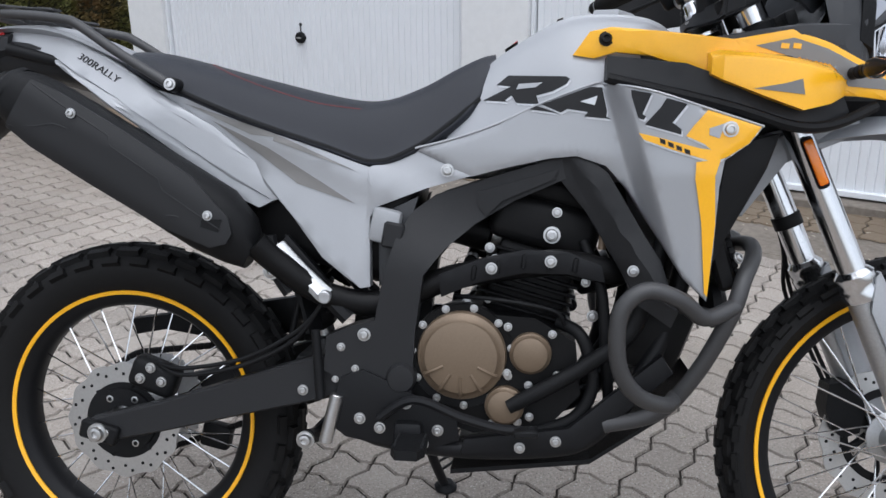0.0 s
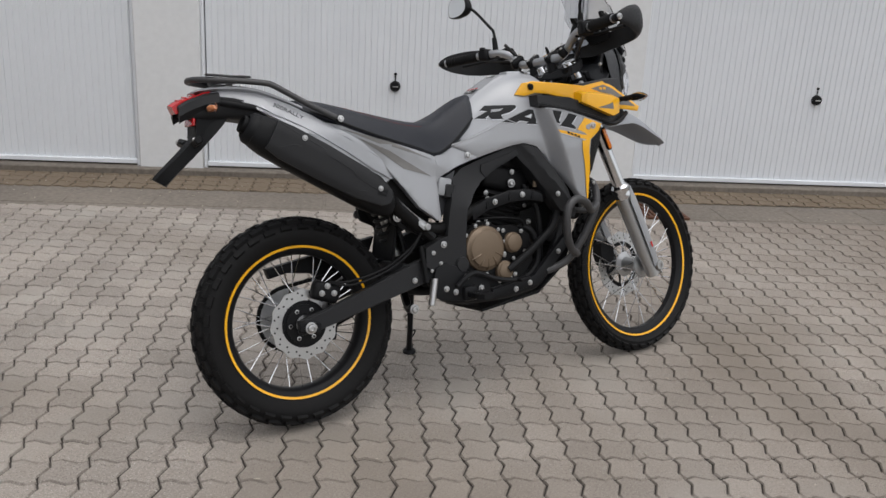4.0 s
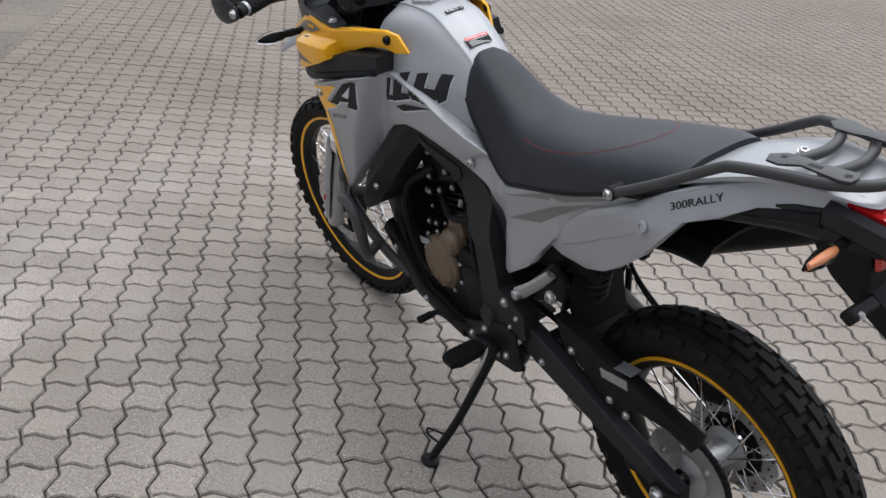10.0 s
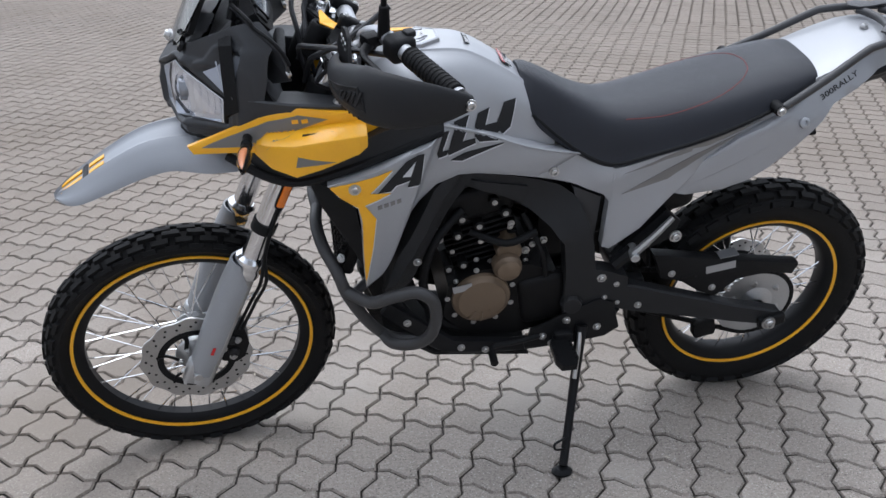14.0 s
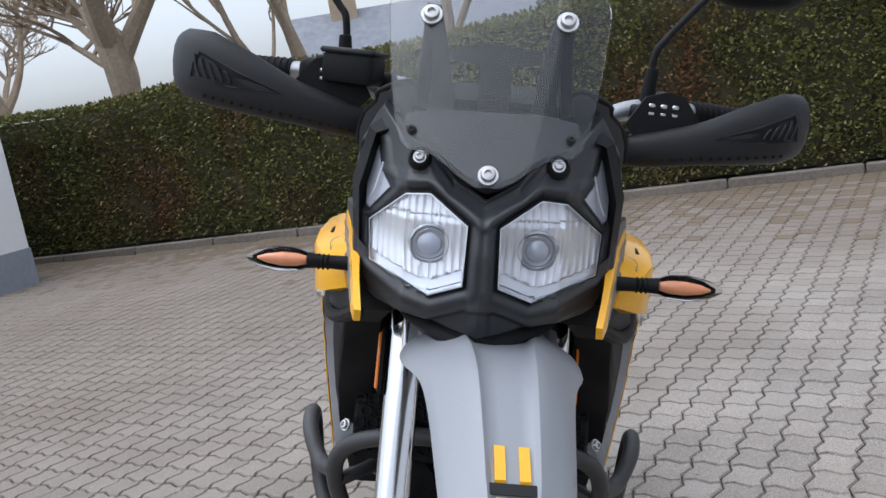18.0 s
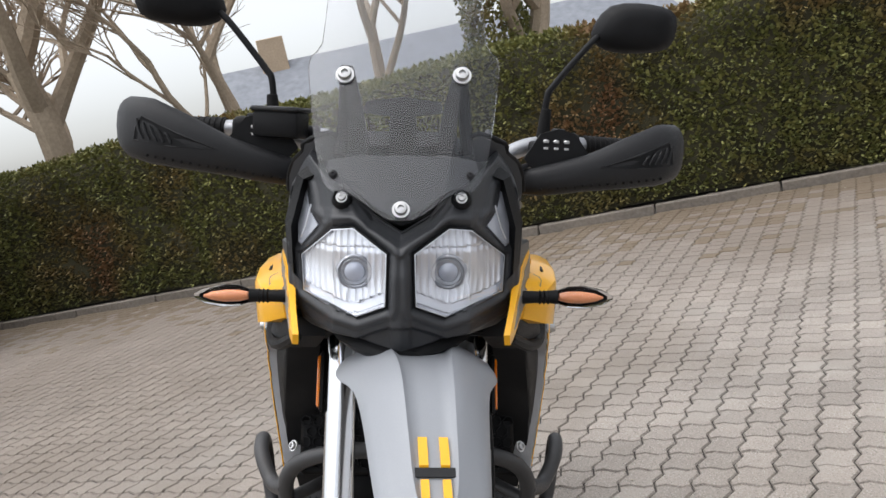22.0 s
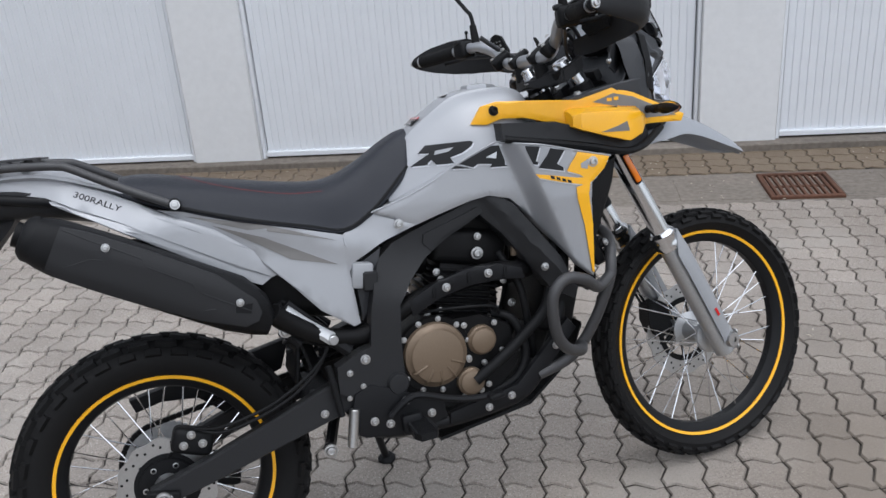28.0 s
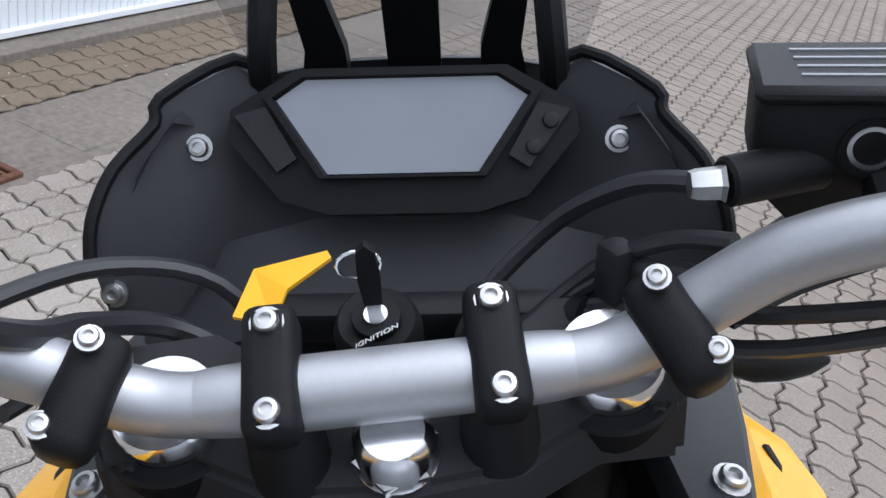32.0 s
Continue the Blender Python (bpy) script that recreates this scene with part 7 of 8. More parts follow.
for line in (((0.035, 0.044), (0.10, 0.040), (0.19, 0.038), (0.205, 0.026), (0.30, 0.022), (0.315, 0.010), (0.43, 0.006)), ((0.035, -0.036), (0.075, -0.014), (0.10, 0.006), (0.125, 0.012)), ((0.31, -0.046), (0.345, -0.020), (0.36, -0.014))):
    part("pressed_line", tube([on_cover(t, h, -0.0006) for t, h in line], 0.0022, 6, 2, flat=0.6), M_DARK, cover_m)
part("front_pocket", loft([[on_cover(t, h, o) for t, h in ((0.395, 0.004), (0.425, 0.022), (0.43, 0.0), (0.40, -0.008))] for o in (-0.004, 0.0006)]), M_BLACK, cover_m)
endc = V(-0.13, -0.148, 0.930) + ax * -0.010
part("end_cap", lathe([(0.048, 0.0), (0.046, 0.012), (0.036, 0.022), (0.030, 0.024), (0.028, 0.018)], endc, -ax, 32), M_BLACK, muff)
part("outlet", lathe([(0.024, 0.0), (0.026, 0.034), (0.024, 0.036), (0.020, 0.034), (0.018, 0.002), (0, 0.002)], endc, -ax, 28), M_ENGINE, muff)
for x, z in ((-0.008, 0.905), (0.222, 0.742)):
    bolt(muff, (x, -0.2165, z - 0.004), (0, -1, 0), 0.0062)
part("muffler_hanger", tube([(0.30, -0.13, 0.70), (0.31, -0.13, 0.64), (0.335, -0.13, 0.60)], 0.012, 8, 4), M_FRAME, bike)

# -- tail: rack, rear light, indicators, number plate bracket --
rack_path = [(0.134, 0.146, 0.953), (0.038, 0.128, 1.006), (-0.045, 0.111, 1.057), (-0.072, 0.105, 1.067), (-0.13, 0.094, 1.075), (-0.2, 0.078, 1.081), (-0.238, 0.058, 1.085), (-0.258, 0.035, 1.087), (-0.264, 0.012, 1.088)]
full_rack = rack_path + [(x, -y, z) for x, y, z in rack_path[::-1]]
rack = part("luggage_rack", tube(full_rack, 0.0088, 12, 4), M_GREY_TUBE, bike, "graphite tubular luggage rack")
RACK_TILT = Matrix.Translation((-0.17, 0, 1.087)) @ Matrix.Rotation(radians(4.5), 4, "Y") @ Matrix.Translation((0.17, 0, -1.087))
for x0 in (-0.135, -0.19):
    part("rack_bar", tube([(x0 + 0.012, 0.062, 1.080), (x0, 0.04, 1.081), (x0 - 0.008, 0.0, 1.081), (x0, -0.04, 1.081), (x0 + 0.012, -0.062, 1.080)], 0.0085, 10, 4), M_GREY_TUBE, rack)
for s in BOTH:
    pl = part("rack_plate", plate([(-0.235, -0.004), (-0.228, -0.017), (-0.17, -0.012), (-0.15, -0.016), (-0.118, -0.014), (-0.10, 0.004), (-0.108, 0.022), (-0.13, 0.024), (-0.155, 0.008), (-0.18, 0.012), (-0.22, 0.016), (-0.234, 0.012)], 0, 0.004, 0.001), M_GREY_TUBE, rack)
    pl.matrix_basis = RACK_TILT @ Matrix.Translation((0, s * 0.064, 1.0915)) @ Matrix.Rotation(radians(-90 * s), 4, "X")
    for x in (-0.222, -0.122):
        hole = part("plate_hole", lathe([(0, 0.0004), (0.0055, 0.0004), (0.0055, -0.001)], (x, s * 0.064, 1.0935 if s < 0 else 1.0915), (0, 0, 1), 12), M_ENGINE, rack)
        hole.matrix_basis = RACK_TILT
    slot = part("plate_slot", box((0.022, 0.008, 0.0012), pose(-0.142 - 0.03, s * 0.064, 1.0935 if s < 0 else 1.0915), 0.0004), M_ENGINE, rack)
    slot.matrix_basis = RACK_TILT
    bolt(rack, (0.136, s * 0.156, 0.954), (0, s, 0.1), 0.0075)
    part("rack_foot", rod((0.136, s * 0.11, 0.952), (0.136, s * 0.155, 0.954), 0.013), M_BLACK, rack)
bolt(rack, (-0.108, 0.0, 1.066), (-0.2, 0, 1), 0.0075)
und = part("under_tail", half_loft(fix_half([(0.20, [(0, 0.93), (0.09, 0.925), (0.105, 0.90), (0.08, 0.86), (0, 0.85)]), (-0.02, [(0, 1.0), (0.088, 0.99), (0.096, 0.97), (0.08, 0.945), (0, 0.93)]), (-0.16, [(0, 1.04), (0.068, 1.032), (0.078, 1.018), (0.062, 0.975), (0, 0.965)]), (-0.25, [(0, 1.036), (0.050, 1.030), (0.060, 1.01), (0.050, 0.975), (0, 0.97)]), (-0.300, [(0, 1.005), (0.030, 1.003), (0.036, 0.996), (0.030, 0.985), (0, 0.985)])]), 3, 3), M_DARK, bike, "black under-tail moulding")
# red lens: wide notched top, narrowing towards its lower end
tl_rings = []
for x, z, w, notch, h in ((-0.222, 1.053, 0.053, -0.010, 0.020), (-0.240, 1.049, 0.052, -0.012, 0.022), (-0.266, 1.040, 0.044, -0.004, 0.024), (-0.285, 1.033, 0.033, 0.004, 0.026), (-0.316, 1.020, 0.027, 0.006, 0.026), (-0.326, 1.012, 0.0255, 0.006, 0.020)):
    tl_rings.append([V(x, w, z), V(x - notch * 0.6, w * 0.5, z + 0.004), V(x - notch, 0, z + 0.006), V(x - notch * 0.6, -w * 0.5, z + 0.004), V(x, -w, z), V(x + 0.008, -w * 0.94, z - h), V(x + 0.008, w * 0.94, z - h)])
tail_l = part("tail_light", loft(tl_rings), M_RED, bike, "glossy red tail light", 25)
for k in range(3):
    part("light_rib", tube([(-0.262 - 0.02 * k, -0.036 + 0.005 * k, 1.0445 - 0.0085 * k), (-0.268 - 0.02 * k, 0, 1.050 - 0.0085 * k), (-0.262 - 0.02 * k, 0.036 - 0.005 * k, 1.0445 - 0.0085 * k)], 0.0016, 6, 3), M_RED, tail_l)
# black strip drawn in for the shadow gap between tail and lens
part("tail_shadow_gap", loft([[V(x, y, z) for x, y, z in ((-0.2, 0.056, 1.047), (-0.232, 0.046, 1.05), (-0.258, 0.0, 1.05), (-0.232, -0.046, 1.05), (-0.2, -0.056, 1.047))], [V(x, y, z) for x, y, z in ((-0.2, 0.056, 1.056), (-0.232, 0.046, 1.057), (-0.256, 0.0, 1.056), (-0.232, -0.046, 1.057), (-0.2, -0.056, 1.056))]]), M_BLACK, tail_l, "black strip for the shadow gap over the lens", 25)
for s in BOTH:
    part("light_frame", loft([[V(x, s * (w + o), z + h) for o, h in ((0.0, -0.002), (0.005, 0.001), (0.018, -0.006), (0.022, -0.03), (0.004, -0.05))] for x, z, w in ((-0.200, 1.048, 0.056), (-0.240, 1.044, 0.053), (-0.270, 1.034, 0.043), (-0.290, 1.026, 0.034), (-0.312, 1.014, 0.029))]), M_DARK, und, angle=25)
    ind = part("rear_indicator", tube([(-0.232, s * 0.05, 1.0), (-0.235, s * 0.075, 1.0), (-0.235, s * 0.092, 1.0)], [0.011, 0.008, 0.008, 0.010], 12, 4), M_BLACK, bike, "rear indicator with an orange and clear lens")
    rings = []
    for t, r1, r2 in ((0.0, 0.009, 0.009), (0.2, 0.0125, 0.0135), (0.5, 0.012, 0.0145), (0.82, 0.007, 0.010), (1.0, 0.002, 0.003)):
        c = V(-0.237 - 0.004 * t, s * (0.092 + 0.072 * t), 1.0 + 0.002 * t)
        rings.append([c + V(r1 * math.cos(a), 0, r2 * math.sin(a)) for a in np.linspace(0, 2 * math.pi, 14, endpoint=False)])
    part("indicator_lens", loft(rings), M_LENS, ind, "clear outer lens").visible_shadow = False
    part("indicator_glow", loft([[V(-0.239 + (v.x + 0.239) * 0.45, v.y, 1.0 + (v.z - 1.0) * 0.42) for v in r] for r in rings[:4]]), M_ORANGE, ind)
arm = [(-0.18, 1.0, 0.048), (-0.205, 0.965, 0.054), (-0.235, 0.935, 0.056), (-0.275, 0.895, 0.044), (-0.30, 0.870, 0.034), (-0.345, 0.830, 0.022), (-0.374, 0.803, 0.013), (-0.380, 0.796, 0.008)]
rings = []
for x, z, w in arm:
    rings.append([V(x + 0.018, w, z - 0.006), V(x + 0.022, 0, z - 0.01), V(x + 0.018, -w, z - 0.006), V(x - 0.010, -w * 0.8, z + 0.012), V(x - 0.016, 0, z + 0.016), V(x - 0.010, w * 0.8, z + 0.012)])
pb_ = part("plate_bracket", loft(rings), M_BLACK, bike, "black number plate bracket", 25)
part("bracket_cover", loft([[V(x, y, z) for x, z in ((-0.20, 1.0), (-0.16, 1.0), (-0.20, 0.955), (-0.235, 0.93), (-0.272, 0.922), (-0.268, 0.955), (-0.262, 0.99))] for y in (-0.046, -0.040, 0.040, 0.046)]), M_BLACK, pb_, angle=25)
part("rear_reflector", box((0.010, 0.084, 0.030), pose(-0.271, 0, 0.971, 0, 8), 0.003), M_RED, pb_, "dark red reflector")
for s in BOTH:
    tb = part("bracket_tab", box((0.022, 0.066, 0.022), pose(-0.278, s * 0.073, 0.910, s * 8, -30), 0.004), M_BLACK, pb_)
    bolt(pb_, (-0.291, s * 0.09, 0.917), (-1, 0, 0.6), 0.0045)

# -- rear suspension, swingarm, chain --
for s in BOTH:
    sw_ = part("swingarm_leg", loft([[V(x, s * y, z + h) for y, h in ((0.098, -t), (0.104, -t - 0.004), (0.128, -t - 0.004), (0.134, -t), (0.134, t), (0.128, t + 0.004), (0.104, t + 0.004), (0.098, t))] for x, z, t in ((0.47, 0.475, 0.030), (0.38, 0.450, 0.036), (0.25, 0.412, 0.030), (0.10, 0.368, 0.024), (0.03, 0.350, 0.022), (-0.035, 0.336, 0.018))]), M_DARK, bike, "dark grey box-section swingarm leg", 30)
    part("axle_block", box((0.07, 0.02, 0.034), pose(-0.012, s * 0.139, 0.338, 0, 14), 0.004), M_BLACK, sw_)
    bolt(sw_, (-0.012 if s < 0 else 0.0, s * 0.150, 0.338), (0, s, 0), 0.0135)
    bolt(sw_, (0.36, s * 0.136, 0.43), (0, s, 0), 0.007)
part("rear_axle", rod((0, -0.15, 0.338), (0, 0.152, 0.338), 0.009), M_STEEL, bike)
part("swingarm_cross", box((0.06, 0.2, 0.06), pose(0.36, 0, 0.45, 0, 14), 0.012, 2), M_DARK, bike)
CG = [(0.335, 0.565), (0.217, 0.545), (0.08, 0.522), (-0.055, 0.500), (-0.045, 0.468), (0.017, 0.480), (0.10, 0.468), (0.151, 0.418), (0.20, 0.44), (0.25, 0.476), (0.304, 0.492)]
cg = part("chain_guard", plate(CG, 0.085, 0.118, 0.005), M_BLACK, bike, "black chain guard with a silver label", 30)
part("guard_label", box((0.075, 0.0012, 0.022), pose(0.155, 0.1188, 0.512, 0, 10)), M_BAR, cg, "silver label")
part("guard_label", box((0.075, 0.03, 0.0012), pose(0.150, 0.10, 0.5365, 0, 10)), M_BAR, cg)
part("guard_window", box((0.045, 0.036, 0.018), pose(0.235, 0.102, 0.488, 0, 14), 0.004), M_ENGINE, cg)
for p in ((0.28, 0.505), (0.165, 0.45), (0.12, 0.44)):
    bolt(cg, (p[0], 0.119, p[1]), (0, 1, 0), 0.007)
# chain, link by link round both sprockets
cx0, cz0, r0, cx1, cz1, r1 = 0.0, 0.338, 0.102, 0.545, 0.475, 0.034
ang = math.atan2(cz1 - cz0, cx1 - cx0)
dist = math.hypot(cx1 - cx0, cz1 - cz0)
off = math.acos((r0 - r1) / dist)
path = []
for a in np.linspace(ang + off, ang + 2 * math.pi - off, 26):
    path.append((cx0 + r0 * math.cos(a), cz0 + r0 * math.sin(a)))
for a in np.linspace(ang - off, ang + off, 12):
    path.append((cx1 + r1 * math.cos(a), cz1 + r1 * math.sin(a)))
loop = [Vector((x, 0, z)) for x, z in path]
acc = [0.0]
for a, c in zip(loop, loop[1:] + loop[:1]):
    acc.append(acc[-1] + (c - a).length)
nlink = int(acc[-1] / 0.0159)
link_me = mesh_of(box((0.0185, 0.012, 0.0125), Matrix.Identity(4), 0.003, 1), "chain_link")
link_me.materials.append(M_ENGINE)
chain = part("drive_chain", lathe([(0.030, 0.06), (0.036, 0.06), (0.036, 0.068), (0.030, 0.068)], (cx1, 0, cz1), (0, 1, 0), 26, True), M_ENGINE, bike, "dark drive chain")
for k in range(nlink):
    sdist = acc[-1] * k / nlink
    i = max(j for j in range(len(acc) - 1) if acc[j] <= sdist)
    a, c = loop[i], loop[(i + 1) % len(loop)]
    p = a.lerp(c, (sdist - acc[i]) / max(1e-9, (c - a).length))
    lk = new("chain_link", link_me)
    lk.parent = chain
    lk.matrix_basis = Matrix.Translation((p.x, 0.065, p.z)) @ Matrix.Rotation(-math.atan2(c.z - a.z, c.x - a.x), 4, "Y")
part("chain_guide", box((0.06, 0.035, 0.05), pose(0.13, 0.068, 0.272, 0, 12), 0.008, 2), M_BLACK, bike)
sh = part("shock", rod((0.37, 0.0, 0.50), (0.30, 0.0, 0.78), 0.018), M_STEEL, bike, "rear shock with a dark coil spring")
sp = []
for k in range(9 * 14 + 1):
    t = k / (9 * 14)
    a = 2 * math.pi * k / 14
    sp.append((0.362 - 0.05 * t + 0.034 * math.cos(a), 0.034 * math.sin(a), 0.53 + 0.20 * t + 0.008 * math.cos(a)))
part("coil_spring", tube(sp, 0.0055, 7, 1), M_DARK, sh)
rcal = part("rear_caliper", box((0.09, 0.045, 0.06), pose(0.07, -0.082, 0.43, 0, 20), 0.014, 3), M_BLACK, bike, "black rear brake caliper")
for p in ((0.05, -0.107, 0.43), (0.09, -0.107, 0.425), (0.07, -0.107, 0.45)):
    bolt(rcal, p, (0, -1, 0), 0.007)
for o in (0, 0.012):
    part("brake_hose", tube([(0.08, -0.10, 0.46), (0.14, -0.125, 0.445 + o), (0.25, -0.13, 0.468 + o), (0.34, -0.135, 0.515 + o), (0.385, -0.14, 0.57), (0.41, -0.135, 0.62)], 0.004, 8, 5), M_BLACK, bike)

# -- foot pegs, pedals, stand --
for s in BOTH:
    pm = part("passenger_bracket", tube([(0.318, s * 0.135, 0.685), (0.36, s * 0.142, 0.64), (0.405, s * 0.15, 0.60)], [0.012, 0.015, 0.018], 8, 3, flat=0.55), M_ALU, bike, "silver folded passenger peg")
    part("peg_pivot", rod((0.40, s * 0.12, 0.603), (0.405, s * 0.168, 0.60), 0.011), M_ALU, pm)
    part("peg_stay", tube([(0.40, s * 0.13, 0.60), (0.44, s * 0.13, 0.56)], 0.016, 8, 1), M_FRAME, pm)
    bolt(pm, (0.308, s * 0.147, 0.64), (0, s, 0), 0.011)
    part("peg_hanger", plate([(0.29, 0.665), (0.33, 0.70), (0.42, 0.60), (0.39, 0.575), (0.30, 0.62)], 0.108, 0.122, 0.003) if s > 0 else mirrored(plate([(0.29, 0.665), (0.33, 0.70), (0.42, 0.60), (0.39, 0.575), (0.30, 0.62)], 0.108, 0.122, 0.003)), M_FRAME, pm)
    peg = part("foot_peg", loft([[V(0.56 + dx * w, s * y, 0.362 + dz) for dx, dz in ((-1, -0.006), (1, -0.006), (1, 0.010), (-1, 0.010))] for y, w in ((0.155, 0.016), (0.175, 0.026), (0.235, 0.028), (0.258, 0.018))]), M_BLACK, bike, "black toothed foot peg", 25)
    for k in range(5):
        for e in (-1, 1):
            part("peg_tooth", lathe([(0, 0.008), (0.004, 0.0)], (0.56 + e * 0.022, s * (0.178 + 0.014 * k), 0.371), (0, 0, 1), 6), M_BLACK, peg)
    part("peg_mount", box((0.05, 0.05, 0.05), pose(0.55, s * 0.145, 0.365), 0.01, 2), M_FRAME, bike)
    hp = [(0.432, 0.462), (0.47, 0.475), (0.525, 0.452), (0.60, 0.412), (0.632, 0.398), (0.638, 0.358), (0.569, 0.336), (0.441, 0.355), (0.407, 0.38)]
    pp = part("heel_plate", plate(hp, 0.146, 0.153, 0.002) if s > 0 else mirrored(plate(hp, 0.146, 0.153, 0.002)), M_FRAME, bike, "black heel plate")
    for x, z in ((0.545, 0.42), (0.50, 0.375), (0.575, 0.35), (0.465, 0.39), (0.60, 0.375), (0.54, 0.352)):
        bolt(pp, (x, s * 0.155, z), (0, s, 0), 0.0075)
part("brake_pedal", tube([(0.50, -0.165, 0.395), (0.56, -0.172, 0.432), (0.64, -0.17, 0.405), (0.70, -0.172, 0.39), (0.745, -0.175, 0.388)], 0.0085, 8, 5), M_FRAME, bike, "black brake pedal")
part("pedal_pad", box((0.04, 0.035, 0.012), pose(0.75, -0.185, 0.389, 0, -5), 0.003), M_BLACK, bike)
part("master_cylinder", rod((0.405, -0.155, 0.345), (0.425, -0.152, 0.43), 0.012), M_STEEL, bike, "rear brake master cylinder")
part("brake_rod", rod((0.395, -0.15, 0.42), (0.385, -0.145, 0.54), 0.008), M_BLACK, bike)
part("shift_lever", tube([(0.60, 0.15, 0.375), (0.67, 0.165, 0.375), (0.725, 0.17, 0.372), (0.732, 0.20, 0.37)], 0.007, 8, 4), M_BLACK, bike, "black gear lever")
part("shift_rubber", rod((0.732, 0.185, 0.37), (0.733, 0.225, 0.369), 0.0095), M_RUBBER, bike)
part("link_lever", tube([(0.40, 0.02, 0.36), (0.37, -0.06, 0.33), (0.36, -0.10, 0.335)], 0.014, 8, 3), M_FRAME, bike)
bolt(bike, (0.36, -0.12, 0.335), (0, -1, 0), 0.012, name="link_bolt")
stand = part("side_stand", tube([(0.505, 0.155, 0.40), (0.515, 0.185, 0.33), (0.54, 0.255, 0.20), (0.566, 0.325, 0.098)], [0.015, 0.0125, 0.0105, 0.011], 12, 4), M_FRAME, bike, "black side stand, folded out")
part("stand_foot", loft([[V(0.57, 0.333, 0.086) + V(math.cos(a) * 0.026 * k, math.sin(a) * 0.022 * k * 0.97, h + math.sin(a) * 0.022 * k * 0.236) for a in np.linspace(0, 2 * math.pi, 16, endpoint=False)] for k, h in ((0.9, -0.008), (1.0, -0.005), (1.0, 0.002), (0.6, 0.012))]), M_FRAME, stand)
part("stand_spring", tube([(0.512, 0.168, 0.39), (0.518, 0.19, 0.35), (0.53, 0.222, 0.29)], 0.006, 8, 3), M_STEEL, stand)
part("stand_loop", tube([(0.552, 0.288, 0.155), (0.575, 0.305, 0.165), (0.592, 0.315, 0.165), (0.588, 0.318, 0.150), (0.558, 0.305, 0.132)], 0.0032, 6, 4), M_FRAME, stand)

# -- engine guards --
for s in BOTH:
    gd = part("engine_guard", tube([(1.115, 0.0, 0.695), (1.12, s * 0.07, 0.70), (1.11, s * 0.14, 0.688), (1.085, s * 0.19, 0.655), (1.065, s * 0.205, 0.60), (1.02, s * 0.185, 0.50), (0.965, s * 0.16, 0.425), (0.88, s * 0.145, 0.395)], 0.0135, 14, 6), M_GREY_TUBE, bike, "graphite tubular engine guard")
    part("guard_loop", tube([(1.072, s * 0.205, 0.615), (1.02, s * 0.235, 0.60), (0.975, s * 0.262, 0.632), (0.925, s * 0.270, 0.645), (0.888, s * 0.272, 0.61), (0.888, s * 0.264, 0.53), (0.918, s * 0.244, 0.478), (0.968, s * 0.21, 0.452), (0.99, s * 0.172, 0.455)], 0.0135, 14, 6), M_GREY_TUBE, gd)
    part("guard_stay", tube([(1.06, s * 0.20, 0.59), (1.0, s * 0.14, 0.60)], 0.011, 10, 1), M_GREY_TUBE, gd)
    bolt(gd, (1.075, s * 0.19, 0.69), (0.6, s * 0.6, 0.4), 0.007)
part("horn", lathe([(0, 0.02), (0.02, 0.02), (0.04, 0.008), (0.042, -0.006), (0.02, -0.02)], (1.06, -0.09, 0.60), (1, 0, 0.1), 28), M_BLACK, bike, "round black horn")
part("front_underside", box((0.10, 0.24, 0.15), pose(0.97, 0, 0.55, 0, 20), 0.02, 2), M_ENGINE, bike)


# ---- hedge, kerb, trees, far house ----
HEDGE_AT, HEDGE_TURN = V(-5.5, 0, 0), -17.2
HEDGE = Matrix.Translation(HEDGE_AT) @ pose(0, 0, 0, 0, 0, HEDGE_TURN)  # its y runs along the hedge, its -x is behind
M_LEAF = bpy.data.materials.new("hedge_leaf")
M_LEAF.use_nodes = True
nt = M_LEAF.node_tree
lb = nt.nodes["Principled BSDF"]
lb.inputs["Roughness"].default_value = 0.65
geo, cr, tcn, nz, mx = (nt.nodes.new(n) for n in ("ShaderNodeNewGeometry", "ShaderNodeValToRGB", "ShaderNodeTexCoord", "ShaderNodeTexNoise", "ShaderNodeMix"))
cr.color_ramp.elements[0].color, cr.color_ramp.elements[1].color = (0.085, 0.098, 0.026, 1), (0.25, 0.245, 0.075, 1)
nt.links.new(geo.outputs["Random Per Island"], cr.inputs["Fac"])
nz.inputs["Scale"].default_value, nz.inputs["Detail"].default_value = 0.9, 3
nt.links.new(tcn.outputs["Object"], nz.inputs["Vector"])
rmp = nt.nodes.new("ShaderNodeMapRange")
rmp.inputs["From Min"].default_value, rmp.inputs["From Max"].default_value = 0.50, 0.70
nt.links.new(nz.outputs["Fac"], rmp.inputs["Value"])
mx.data_type = "RGBA"
mx.inputs["B"].default_value = (0.22, 0.12, 0.055, 1)
nt.links.new(rmp.outputs[0], mx.inputs["Factor"])
nt.links.new(cr.outputs[0], mx.inputs["A"])
nt.links.new(mx.outputs["Result"], lb.inputs["Base Color"])
# the core's dark colour stands for the shade between the leaves
M_CORE_SHADE = material("hedge_inside", (0.05, 0.046, 0.024), 0.95, 0, 0.4, 6, 0.5, 30)


